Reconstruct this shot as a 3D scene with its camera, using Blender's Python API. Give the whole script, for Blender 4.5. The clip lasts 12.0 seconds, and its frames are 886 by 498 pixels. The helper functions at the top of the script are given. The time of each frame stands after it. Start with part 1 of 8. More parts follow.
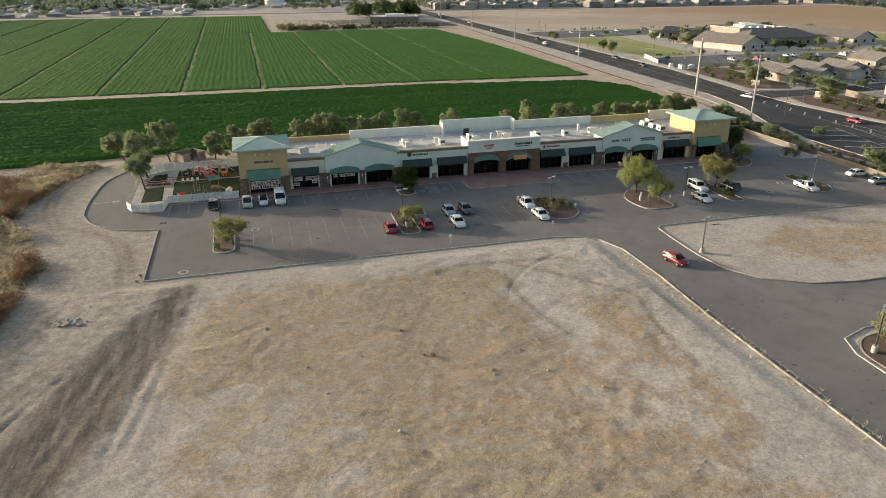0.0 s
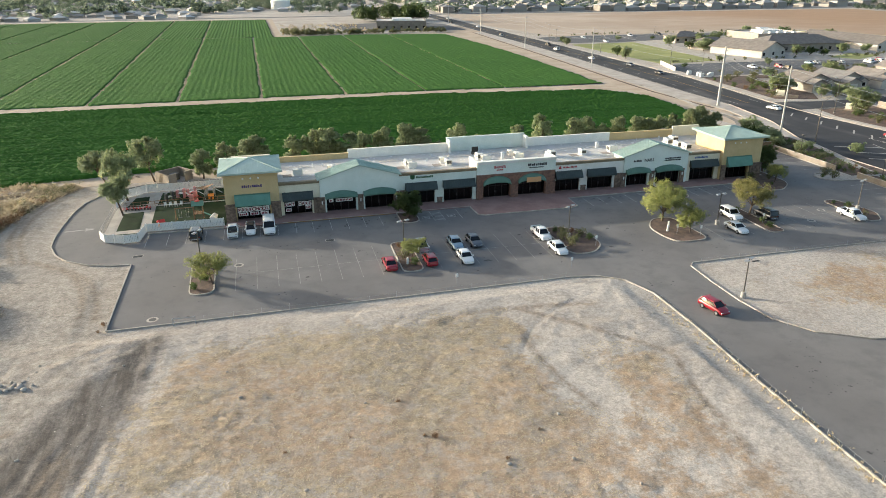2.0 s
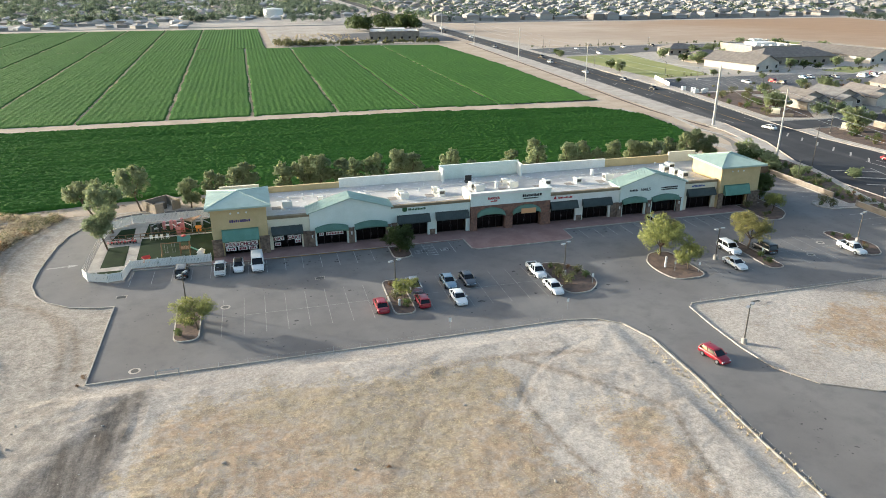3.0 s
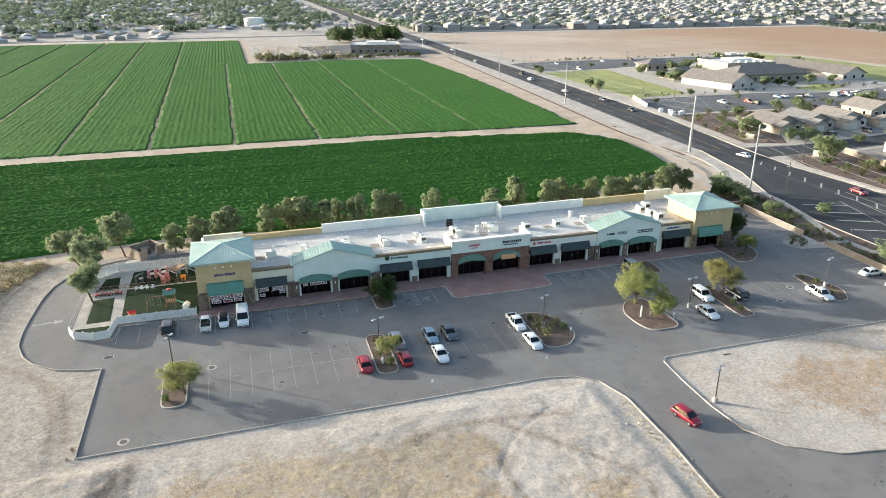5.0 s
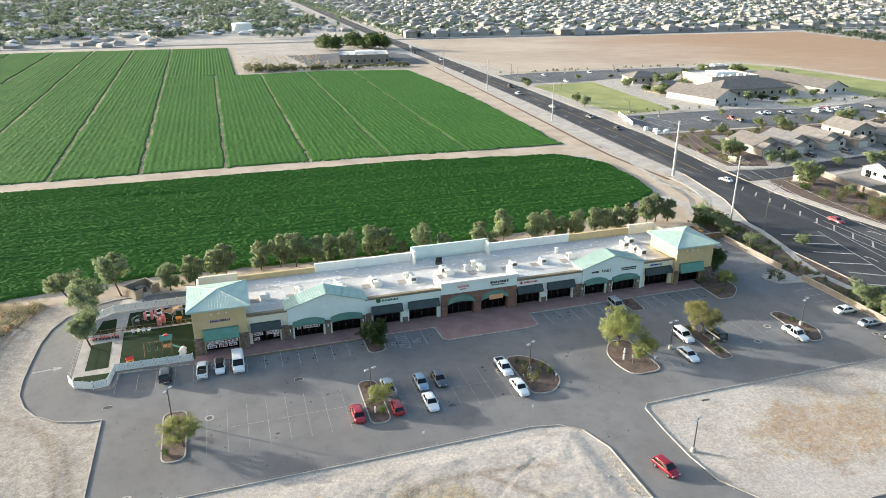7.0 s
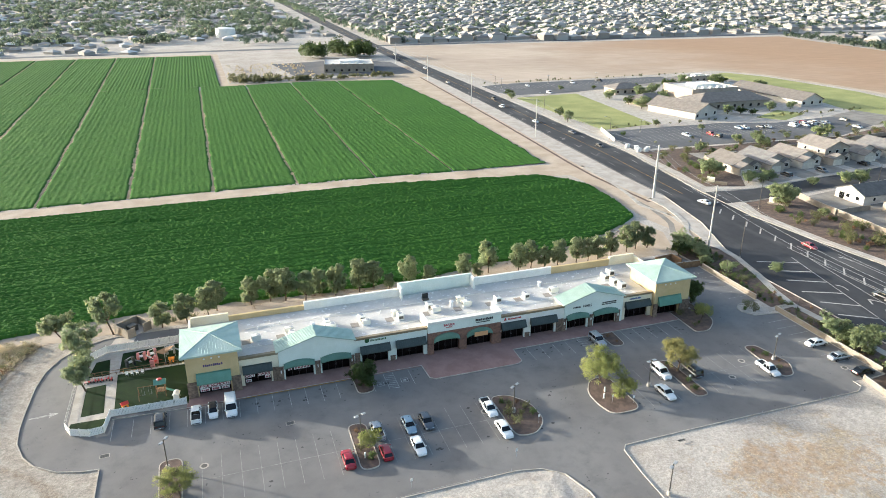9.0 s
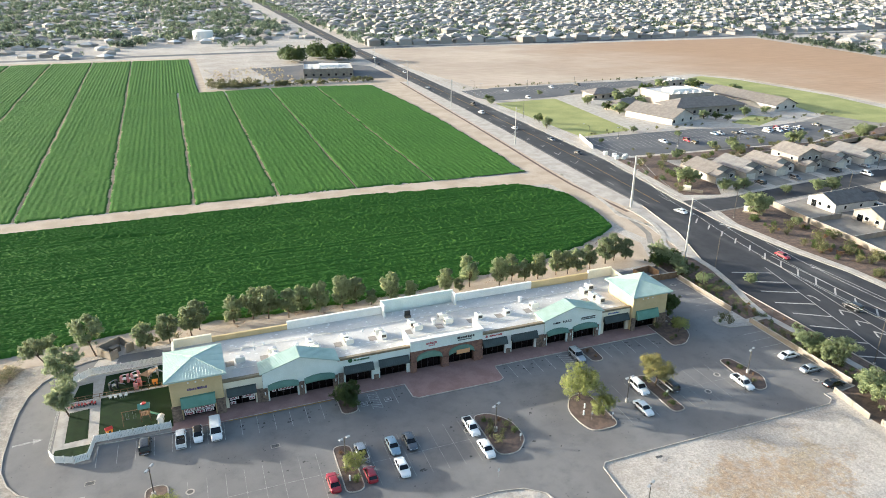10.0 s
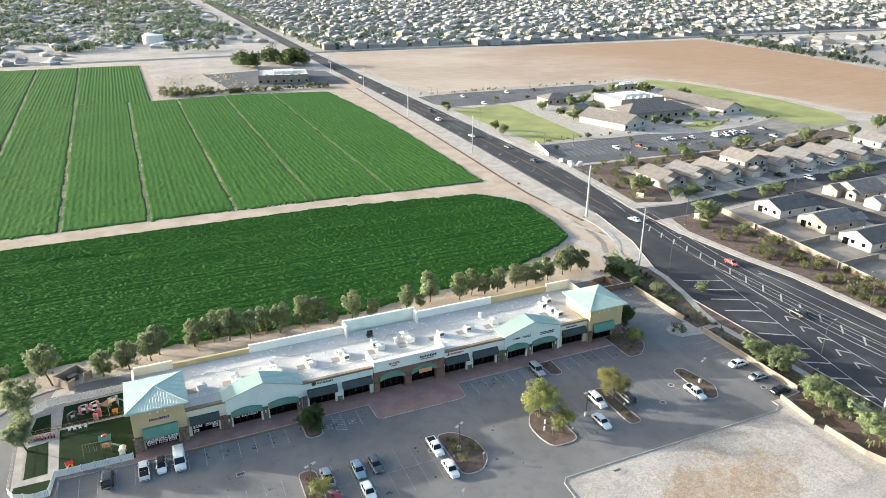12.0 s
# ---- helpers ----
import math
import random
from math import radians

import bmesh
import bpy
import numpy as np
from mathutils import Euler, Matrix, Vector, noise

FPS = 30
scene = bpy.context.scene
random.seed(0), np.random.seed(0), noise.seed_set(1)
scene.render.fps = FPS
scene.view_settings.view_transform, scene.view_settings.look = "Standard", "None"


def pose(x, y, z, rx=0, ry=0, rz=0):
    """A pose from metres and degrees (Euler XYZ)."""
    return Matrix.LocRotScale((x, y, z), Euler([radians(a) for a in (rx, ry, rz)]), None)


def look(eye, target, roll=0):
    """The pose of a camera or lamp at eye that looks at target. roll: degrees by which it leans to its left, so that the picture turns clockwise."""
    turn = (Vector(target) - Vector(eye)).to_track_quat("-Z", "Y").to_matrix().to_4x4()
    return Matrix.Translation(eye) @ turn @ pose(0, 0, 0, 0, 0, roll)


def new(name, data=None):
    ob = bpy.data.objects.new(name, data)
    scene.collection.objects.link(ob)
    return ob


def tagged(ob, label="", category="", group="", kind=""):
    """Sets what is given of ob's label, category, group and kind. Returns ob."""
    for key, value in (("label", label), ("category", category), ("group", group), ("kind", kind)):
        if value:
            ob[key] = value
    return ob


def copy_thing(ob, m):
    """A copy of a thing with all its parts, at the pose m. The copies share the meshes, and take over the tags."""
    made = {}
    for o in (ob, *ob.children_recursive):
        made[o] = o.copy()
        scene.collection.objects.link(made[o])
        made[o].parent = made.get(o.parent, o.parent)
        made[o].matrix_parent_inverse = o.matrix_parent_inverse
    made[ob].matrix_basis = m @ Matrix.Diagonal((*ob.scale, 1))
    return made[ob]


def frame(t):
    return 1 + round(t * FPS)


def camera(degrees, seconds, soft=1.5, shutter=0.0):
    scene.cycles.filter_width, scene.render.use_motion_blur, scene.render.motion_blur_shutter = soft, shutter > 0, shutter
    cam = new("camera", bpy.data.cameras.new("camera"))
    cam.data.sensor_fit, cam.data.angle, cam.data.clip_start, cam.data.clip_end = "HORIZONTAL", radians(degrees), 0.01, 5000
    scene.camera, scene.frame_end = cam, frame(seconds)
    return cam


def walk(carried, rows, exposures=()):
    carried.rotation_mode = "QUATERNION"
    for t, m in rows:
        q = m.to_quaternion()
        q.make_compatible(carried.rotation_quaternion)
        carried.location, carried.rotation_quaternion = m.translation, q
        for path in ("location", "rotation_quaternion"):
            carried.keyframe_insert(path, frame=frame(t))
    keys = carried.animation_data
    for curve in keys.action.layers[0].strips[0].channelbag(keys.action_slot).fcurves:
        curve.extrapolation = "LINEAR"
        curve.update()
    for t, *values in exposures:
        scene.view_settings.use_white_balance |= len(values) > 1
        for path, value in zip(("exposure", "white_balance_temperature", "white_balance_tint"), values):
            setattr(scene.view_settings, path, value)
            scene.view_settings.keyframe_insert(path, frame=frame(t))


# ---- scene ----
cam = camera(64.87, 12.0, soft=0.6)
PATH = [
    (0, (3.796, -125.165, 37.263), (8.725, -107.284, 29.781), -0.24),
    (0.5, (4.155, -123.618, 37.394), (9.039, -105.731, 29.897), -0.23),
    (1, (5.007, -121.040, 37.382), (9.824, -103.133, 29.890), -0.28),
    (1.5, (6.082, -117.448, 37.350), (10.848, -99.517, 29.884), -0.25),
    (2, (7.389, -113.126, 37.613), (12.119, -95.166, 30.192), -0.25),
    (2.5, (8.200, -110.192, 39.145), (13.031, -92.223, 31.813), -0.21),
    (3, (8.623, -109.154, 41.284), (13.533, -91.199, 33.969), -0.17),
    (5, (9.093, -108.632, 49.668), (14.462, -90.804, 42.363), -0.15),
    (5.5, (9.052, -108.598, 51.866), (14.493, -90.803, 44.536), -0.10),
    (6, (8.984, -108.641, 54.016), (14.480, -90.872, 46.663), -0.07),
    (6.5, (8.961, -108.817, 56.069), (14.491, -91.060, 48.713), -0.04),
    (7, (8.918, -108.957, 58.310), (14.580, -91.254, 50.926), -0.02),
    (9, (8.718, -109.445, 67.118), (14.758, -91.906, 59.640), 0.03),
    (9.5, (8.732, -109.351, 69.201), (14.935, -91.880, 61.699), 0.07),
    (10, (8.640, -109.538, 71.501), (15.179, -92.203, 63.970), 0.09),
    (10.5, (8.485, -109.653, 73.733), (15.527, -92.523, 66.185), 0.15),
    (11, (8.522, -109.806, 75.406), (15.835, -92.789, 67.861), 0.17),
    (11.5, (8.523, -109.691, 75.933), (16.038, -92.765, 68.383), 0.21),
    (12, (8.471, -109.681, 76.094), (16.073, -92.800, 68.530), 0.22),
]
walk(cam, [(t, look(eye, target, roll)) for t, eye, target, roll in PATH], exposures=[(0, 0.62, 6420, 8), (0.5, 0.95, 6200, 7), (1.5, 1.08, 6100, 7), (2.5, 1.2, 5900, 6), (5, 1.4, 5730, 6), (12, 1.56, 5680, 6)])

# ---- world, sun, exposure ----
SUN_EL, SUN_AZ = 10.6, -54.4
world = bpy.data.worlds.new("world")
scene.world = world
world.use_nodes = True
wn = world.node_tree
sky = wn.nodes.new("ShaderNodeTexSky")
sky.sky_type = "NISHITA"
sky.sun_disc = False
sky.sun_elevation, sky.sun_rotation = radians(SUN_EL), radians(SUN_AZ % 360)
sky.air_density, sky.dust_density, sky.ozone_density = 1.0, 4.0, 0.7
wn.nodes["Background"].inputs[1].default_value = 0.15
wn.links.new(sky.outputs[0], wn.nodes["Background"].inputs[0])
sun_data = bpy.data.lights.new("sun", "SUN")
sun_data.energy, sun_data.angle, sun_data.color = 4.0, radians(0.6), (1.0, 0.89, 0.73)
sun = new("sun", sun_data)
sx, sy, sz = math.sin(radians(SUN_AZ)) * math.cos(radians(SUN_EL)), math.cos(radians(SUN_AZ)) * math.cos(radians(SUN_EL)), math.sin(radians(SUN_EL))
sun.matrix_world = look((sx * 200, sy * 200, sz * 200), (0, 0, 0))


# ---- materials ----
def rgb(h):
    v = [int(h[i:i + 2], 16) / 255 for i in (0, 2, 4)]
    return tuple(x / 12.92 if x <= 0.04045 else ((x + 0.055) / 1.055) ** 2.4 for x in v) + (1.0,)


class Nodes:
    """A material's node tree with short calls."""

    def __init__(self, name):
        self.m = bpy.data.materials.new(name)
        self.m.use_nodes = True
        self.t = self.m.node_tree
        self.b = self.t.nodes["Principled BSDF"]
        self.pos = self.t.nodes.new("ShaderNodeNewGeometry").outputs["Position"]
        self.obj = self.t.nodes.new("ShaderNodeTexCoord").outputs["Object"]

    def put(self, socket, v):
        if isinstance(v, bpy.types.NodeSocket):
            self.t.links.new(v, socket)
        else:
            socket.default_value = v

    def noise(self, at, scale, detail=4.0, rough=0.55, stretch=None):
        if stretch:
            mp = self.t.nodes.new("ShaderNodeMapping")
            mp.inputs["Scale"].default_value = stretch
            self.t.links.new(at, mp.inputs[0])
            at = mp.outputs[0]
        n = self.t.nodes.new("ShaderNodeTexNoise")
        self.t.links.new(at, n.inputs["Vector"])
        n.inputs["Scale"].default_value, n.inputs["Detail"].default_value, n.inputs["Roughness"].default_value = scale, detail, rough
        return n.outputs["Fac"]

    def ramp(self, fac, lo, hi):
        n = self.t.nodes.new("ShaderNodeMapRange")
        n.interpolation_type = "SMOOTHSTEP"
        self.put(n.inputs[0], fac)
        n.inputs[1].default_value, n.inputs[2].default_value = lo, hi
        return n.outputs[0]

    def math(self, op, a, b=0.0):
        n = self.t.nodes.new("ShaderNodeMath")
        n.operation = op
        self.put(n.inputs[0], a)
        self.put(n.inputs[1], b)
        return n.outputs[0]

    def mix(self, fac, a, b, kind="MIX"):
        n = self.t.nodes.new("ShaderNodeMix")
        n.data_type, n.blend_type = "RGBA", kind
        self.put(n.inputs[0], fac)
        self.put(n.inputs[6], a)
        self.put(n.inputs[7], b)
        return n.outputs[2]

    def vary(self, fac, amount):
        """A grey factor about 1 for multiplying a colour."""
        v = self.math("ADD", self.math("MULTIPLY", self.math("SUBTRACT", fac, 0.5), amount), 1.0)
        n = self.t.nodes.new("ShaderNodeCombineColor")
        for i in range(3):
            self.t.links.new(v, n.inputs[i])
        return n.outputs[0]

    def bump(self, height, strength, dist):
        n = self.t.nodes.new("ShaderNodeBump")
        n.inputs["Strength"].default_value, n.inputs["Distance"].default_value = strength, dist
        self.t.links.new(height, n.inputs["Height"])
        self.t.links.new(n.outputs[0], self.b.inputs["Normal"])

    def done(self, colour, rough=0.8, metal=0.0, spec=None):
        self.put(self.b.inputs["Base Color"], colour)
        self.put(self.b.inputs["Roughness"], rough)
        self.b.inputs["Metallic"].default_value = metal
        if spec is not None:
            self.b.inputs["Specular IOR Level"].default_value = spec
        return self.m


def surf(name, a, b, big=0.15, fine=3.0, rough=0.8, bump=0.15, dist=0.02, metal=0.0, local=False, grain=0.25, each=0.0, spec=None, stretch=None):
    """A worn surface: two colours mixed at a large scale, grain at a fine one, a little relief."""
    k = Nodes(name)
    at = k.obj if local else k.pos
    n1, n2 = k.noise(at, big, 5.0, 0.6, stretch), k.noise(at, fine, 6.0, 0.65, stretch)
    col = k.mix(k.ramp(n1, 0.35, 0.65), rgb(a), rgb(b))
    col = k.mix(1.0, col, k.vary(n2, grain * 2), "MULTIPLY")
    if each:
        info = k.t.nodes.new("ShaderNodeObjectInfo")
        col = k.mix(1.0, col, k.vary(info.outputs["Random"], each), "MULTIPLY")
    if bump:
        k.bump(n2, bump, dist)
    return k.done(col, rough, metal, spec)


def paint(name, a, rough=0.35, metal=0.0, coat=0.0, dirt=0.12):
    k = Nodes(name)
    n = k.noise(k.obj, 2.2, 5.0)
    m = k.done(k.mix(1.0, rgb(a), k.vary(n, dirt * 2), "MULTIPLY"), k.math("ADD", rough - 0.05, k.math("MULTIPLY", n, 0.12)), metal)
    k.b.inputs["Coat Weight"].default_value = coat
    k.b.inputs["Coat Roughness"].default_value = 0.08
    return m


def leafy(name, a, b, island=True, rough=0.55, thin=0.25, each=0.25):
    """Leaves: each one its own shade, a little light passes through."""
    k = Nodes(name)
    geo = k.t.nodes.new("ShaderNodeNewGeometry")
    n1 = k.noise(k.obj, 0.9, 3.0)
    fac = k.math("ADD", k.math("MULTIPLY", geo.outputs["Random Per Island"], 0.6), k.math("MULTIPLY", n1, 0.4))
    col = k.mix(fac, rgb(a), rgb(b))
    info = k.t.nodes.new("ShaderNodeObjectInfo")
    col = k.mix(1.0, col, k.vary(info.outputs["Random"], each), "MULTIPLY")
    m = k.done(col, rough, 0.0, 0.3)
    tr = k.t.nodes.new("ShaderNodeBsdfTranslucent")
    k.t.links.new(col, tr.inputs[0])
    mx = k.t.nodes.new("ShaderNodeMixShader")
    mx.inputs[0].default_value = thin
    k.t.links.new(k.b.outputs[0], mx.inputs[1])
    k.t.links.new(tr.outputs[0], mx.inputs[2])
    k.t.links.new(mx.outputs[0], k.t.nodes["Material Output"].inputs[0])
    return m


def pane(name, tint, share=0.5):
    """Thin glass: see-through with a sharp reflection by its Fresnel."""
    k = Nodes(name)
    tr = k.t.nodes.new("ShaderNodeBsdfTransparent")
    tr.inputs[0].default_value = rgb(tint)
    gl = k.t.nodes.new("ShaderNodeBsdfGlossy")
    gl.inputs["Roughness"].default_value = 0.03
    fr = k.t.nodes.new("ShaderNodeFresnel")
    fr.inputs[0].default_value = 1.5
    mx = k.t.nodes.new("ShaderNodeMixShader")
    k.t.links.new(fr.outputs[0], mx.inputs[0])
    k.t.links.new(tr.outputs[0], mx.inputs[1])
    k.t.links.new(gl.outputs[0], mx.inputs[2])
    k.t.links.new(mx.outputs[0], k.t.nodes["Material Output"].inputs[0])
    return k.m


def ground_material():
    """Pale dirt lots, dry grass, a grey wheel-worn track and the brown verge; the zones are laid out in land()."""
    k = Nodes("dry_ground")

    def zone(name):
        n = k.t.nodes.new("ShaderNodeAttribute")
        n.attribute_name = name
        return n.outputs["Fac"]
    n1, n2, n3 = k.noise(k.pos, 0.035, 6, 0.6), k.noise(k.pos, 0.22, 6, 0.65), k.noise(k.pos, 2.4, 7, 0.7)
    n5, n6, tuft = k.noise(k.pos, 7.0, 4, 0.7), k.noise(k.pos, 0.7, 5, 0.7), k.noise(k.pos, 1.3, 6, 0.8)
    col = k.mix(k.ramp(n1, 0.38, 0.62), rgb("a89f95"), rgb("b7afa5"))
    col = k.mix(k.math("MULTIPLY", k.ramp(n2, 0.48, 0.68), 0.4), col, rgb("958a7d"))
    n4 = k.noise(k.pos, 0.5, 4, 0.6, (0.25, 1.6, 1))
    col = k.mix(k.math("MULTIPLY", k.ramp(n4, 0.55, 0.7), 0.14), col, rgb("c2bab0"))
    # grey compacted track with streaks along its run
    run = k.noise(k.pos, 0.55, 5, 0.65, (1.5, 0.22, 1))
    tr = k.ramp(k.math("ADD", zone("track"), k.math("MULTIPLY", k.math("SUBTRACT", n2, 0.5), 0.7)), 0.35, 0.7)
    col = k.mix(k.math("MULTIPLY", tr, 0.9), col, k.mix(k.ramp(run, 0.36, 0.64), rgb("4d4741"), rgb("78716a")))
    bare = k.ramp(k.math("ADD", zone("bare"), k.math("MULTIPLY", k.math("SUBTRACT", n2, 0.5), 0.8)), 0.3, 0.75)
    col = k.mix(k.math("MULTIPLY", bare, 0.75), col, k.mix(k.ramp(n6, 0.35, 0.65), rgb("90867a"), rgb("a69c8f")))
    # brown soil under the weeds of the verge
    soil = k.ramp(k.math("ADD", zone("verge"), k.math("MULTIPLY", k.math("SUBTRACT", n2, 0.5), 0.9)), 0.3, 0.75)
    col = k.mix(k.math("MULTIPLY", soil, 0.85), col, k.mix(k.ramp(n6, 0.35, 0.65), rgb("6b5946"), rgb("97815f")))
    # dry grass in ragged patches
    straw = k.mix(k.ramp(tuft, 0.36, 0.64), rgb("87775f"), rgb("b4a284"))
    straw = k.mix(k.math("MULTIPLY", k.ramp(n1, 0.42, 0.56), 0.55), straw, rgb("a08064"))
    edge = k.math("ADD", k.math("MULTIPLY", k.math("SUBTRACT", n2, 0.5), 1.5), k.math("MULTIPLY", k.math("SUBTRACT", tuft, 0.5), 0.9))
    grass = k.ramp(k.math("ADD", zone("grass"), edge), 0.38, 0.66)
    thin = k.math("ADD", 0.3, k.math("MULTIPLY", k.ramp(n6, 0.34, 0.6), 0.6))
    col = k.mix(k.math("MULTIPLY", k.math("MULTIPLY", grass, thin), 0.92), col, straw)
    # wheel marks, grit and clods
    col = k.mix(k.math("MULTIPLY", zone("marks"), k.ramp(tuft, 0.3, 0.6)), col, rgb("857767"))
    col = k.mix(1.0, col, k.vary(k.ramp(n3, 0.28, 0.72), 0.5), "MULTIPLY")
    col = k.mix(1.0, col, k.vary(k.ramp(n5, 0.3, 0.7), 0.4), "MULTIPLY")
    col = k.mix(1.0, col, k.vary(k.ramp(n6, 0.3, 0.7), 0.14), "MULTIPLY")
    k.bump(k.math("ADD", k.math("ADD", n3, k.math("MULTIPLY", n5, 0.5)), k.math("MULTIPLY", k.math("MULTIPLY", tuft, grass), 0.8)), 0.65, 0.1)
    return k.done(col, 0.95, 0.0, 0.15)


def asphalt_material(name, a, b, stain):
    k = Nodes(name)
    n1, n2, n3 = k.noise(k.pos, 0.05, 5, 0.6), k.noise(k.pos, 0.35, 6, 0.65), k.noise(k.pos, 9.0, 5, 0.7)
    col = k.mix(k.ramp(n1, 0.35, 0.65), rgb(a), rgb(b))
    col = k.mix(k.math("MULTIPLY", k.ramp(n2, 0.42, 0.74), 0.6), col, rgb(stain))
    n4 = k.noise(k.pos, 0.12, 4, 0.5, (1.0, 0.3, 1))
    col = k.mix(k.math("MULTIPLY", k.ramp(n4, 0.5, 0.75), 0.25), col, rgb("8a8782"))
    # oil drips
    spots = k.math("MULTIPLY", k.ramp(k.noise(k.pos, 1.6, 3, 0.5), 0.64, 0.69), k.ramp(k.noise(k.pos, 0.16, 3, 0.5), 0.52, 0.6))
    col = k.mix(k.math("MULTIPLY", spots, 0.7), col, rgb("333233"))
    col = k.mix(1.0, col, k.vary(n3, 0.3), "MULTIPLY")
    k.bump(n3, 0.15, 0.01)
    return k.done(col, 0.85, 0.0, 0.3)


M_GROUND = ground_material()
M_ASPHALT = asphalt_material("lot_asphalt", "6f6c6a", "7c7976", "62605f")
M_ROAD = asphalt_material("road_asphalt", "363639", "404042", "2f2f32")
M_ROADW = asphalt_material("worn_road_asphalt", "5a5a5c", "666566", "4e4e50")
M_CONC = surf("kerb_concrete", "b5ada2", "9b948a", 0.6, 4, 0.9, 0.2)
M_WALK = surf("walk_concrete", "b3aca3", "a0998f", 0.4, 5, 0.9, 0.15)
M_PAVER = surf("red_paver", "977a72", "886b64", 0.35, 6, 0.85, 0.2)
M_MULCH = surf("brown_gravel_mulch", "6d5a4e", "54463e", 0.8, 7, 0.95, 0.5, 0.05)
M_DIRT = surf("farm_track_dirt", "b8a896", "a89885", 0.12, 2.0, 0.95, 0.4, 0.06, spec=0.15)
def ploughed_material():
    """Bare farm soil with faint plough lines, browner towards the east."""
    k = Nodes("ploughed_tan_soil")
    n1, n2 = k.noise(k.pos, 0.012, 5, 0.6), k.noise(k.pos, 0.35, 6, 0.65, (0.08, 1.2, 1))
    sep = k.t.nodes.new("ShaderNodeSeparateXYZ")
    k.t.links.new(k.pos, sep.inputs[0])
    east = k.ramp(k.math("ADD", sep.outputs[0], k.math("MULTIPLY", k.math("SUBTRACT", n1, 0.5), 160.0)), 240.0, 480.0)
    col = k.mix(east, k.mix(k.ramp(n1, 0.35, 0.65), rgb("b7a898"), rgb("aa9a89")), rgb("a1866d"))
    col = k.mix(1.0, col, k.vary(k.ramp(n2, 0.3, 0.7), 0.22), "MULTIPLY")
    k.bump(n2, 0.3, 0.2)
    return k.done(col, 0.95, 0.0, 0.15)


M_TAN = ploughed_material()
M_LAWN = surf("park_lawn", "9c9c66", "878b58", 0.05, 1.2, 0.9, 0.4, 0.05, spec=0.2)
# Green lowered to near black; the playground's tree shade is in this colour.
M_TURF = surf("green_turf", "1b3010", "16280d", 0.5, 5, 0.9, 0.5, 0.04, spec=0.2)
M_YELLOW = surf("ochre_stucco", "cdb78a", "c3ad80", 0.5, 8, 0.9, 0.1)
M_CREAM = surf("cream_stucco", "e6dfc8", "ded6bd", 0.5, 8, 0.9, 0.1)
M_MINT = surf("pale_mint_stucco", "e3eae1", "dae2d8", 0.4, 8, 0.9, 0.1)
M_WHITE = surf("white_stucco", "ebe9e1", "e2e0d7", 0.4, 8, 0.9, 0.1)
M_TRIM = surf("brown_cornice_paint", "8e8068", "7e715b", 0.8, 8, 0.8, 0.1)
M_STONE = surf("ledger_stone", "8a7766", "5f5148", 2.2, 7, 0.9, 0.7, 0.06)
M_BRICK = surf("mixed_brick_cladding", "8d6a58", "6b5249", 2.6, 8, 0.9, 0.6, 0.05)
M_METAL = surf("green_seam_metal", "afc2b7", "a3b7ab", 0.5, 5, 0.38, 0.05, metal=0.0, grain=0.08)
M_AWN = surf("green_awning_metal", "6a9484", "608979", 0.7, 6, 0.5, 0.05, metal=0.2, grain=0.1)
M_AWNG = surf("dull_green_awning_metal", "6a8877", "5f7d6c", 0.7, 6, 0.5, 0.05, metal=0.2, grain=0.1)
# Paler grey-green: distance haze put into the far leaves' colour and translucence.
M_LEAFB = leafy("hazed_pale_far_leaves", "707b68", "8b9580", thin=0.72)
M_LINEF = surf("faded_white_line", "9a9792", "7b7875", 1.2, 6, 0.85, 0.05, grain=0.3)
M_AWND = surf("charcoal_awning_metal", "474f4c", "3d4543", 0.7, 6, 0.55, 0.05, metal=0.2, grain=0.1)
M_ROOF = surf("pale_roof_membrane", "c8c4be", "b8b4ae", 0.12, 2.5, 0.8, 0.1)
M_ROOFW = surf("white_roof_patch", "e6e4e0", "d9d7d3", 0.6, 6, 0.7, 0.05)
M_HVAC = paint("hvac_cream_paint", "dbd8ce", 0.5)
M_GRILLE = paint("dark_grille_metal", "55524c", 0.5, 0.3)
M_FRAME = paint("bronze_window_frame", "2b2522", 0.45, 0.4)
M_GLASS = pane("storefront_glass", "4a5252")
M_CARGLASS = paint("tinted_car_glass", "0f1214", 0.06)
M_WHITEP = paint("white_vinyl", "e4e2dc", 0.5)
M_LINE = surf("worn_white_line", "b5b2ac", "86837f", 1.6, 6, 0.85, 0.05, grain=0.35)
M_LINEY = surf("worn_yellow_line", "b98f3a", "9a7a3c", 1.6, 6, 0.85, 0.05, grain=0.35)
M_TYRE = paint("black_tyre_rubber", "1a1a1b", 0.8)
M_RIM = paint("alloy_rim", "9c9ea0", 0.35, 0.8)
M_CHROME = paint("bright_metal", "b8babc", 0.25, 0.9)
M_LAMPR = paint("red_lens", "7a1210", 0.2)
M_LAMPW = paint("clear_lens", "c8ccd0", 0.15)
M_POLE = paint("grey_galvanised_steel", "a3a6a8", 0.45, 0.4)
M_POLEB = paint("bronze_pole_paint", "5c5750", 0.5, 0.4)
M_POLEW = surf("pale_steel_pole", "c0bdb6", "aeaba4", 0.4, 4, 0.6, 0.05)
M_BLOCK = surf("tan_block_wall", "958a7c", "867b6e", 0.5, 5, 0.92, 0.3)
M_BARK = surf("tree_bark", "6b5a49", "54463a", 2.0, 12, 0.95, 0.6, 0.05, local=True)
M_LEAF = leafy("grey_green_leaves", "7b875c", "a6ae82", thin=0.38)
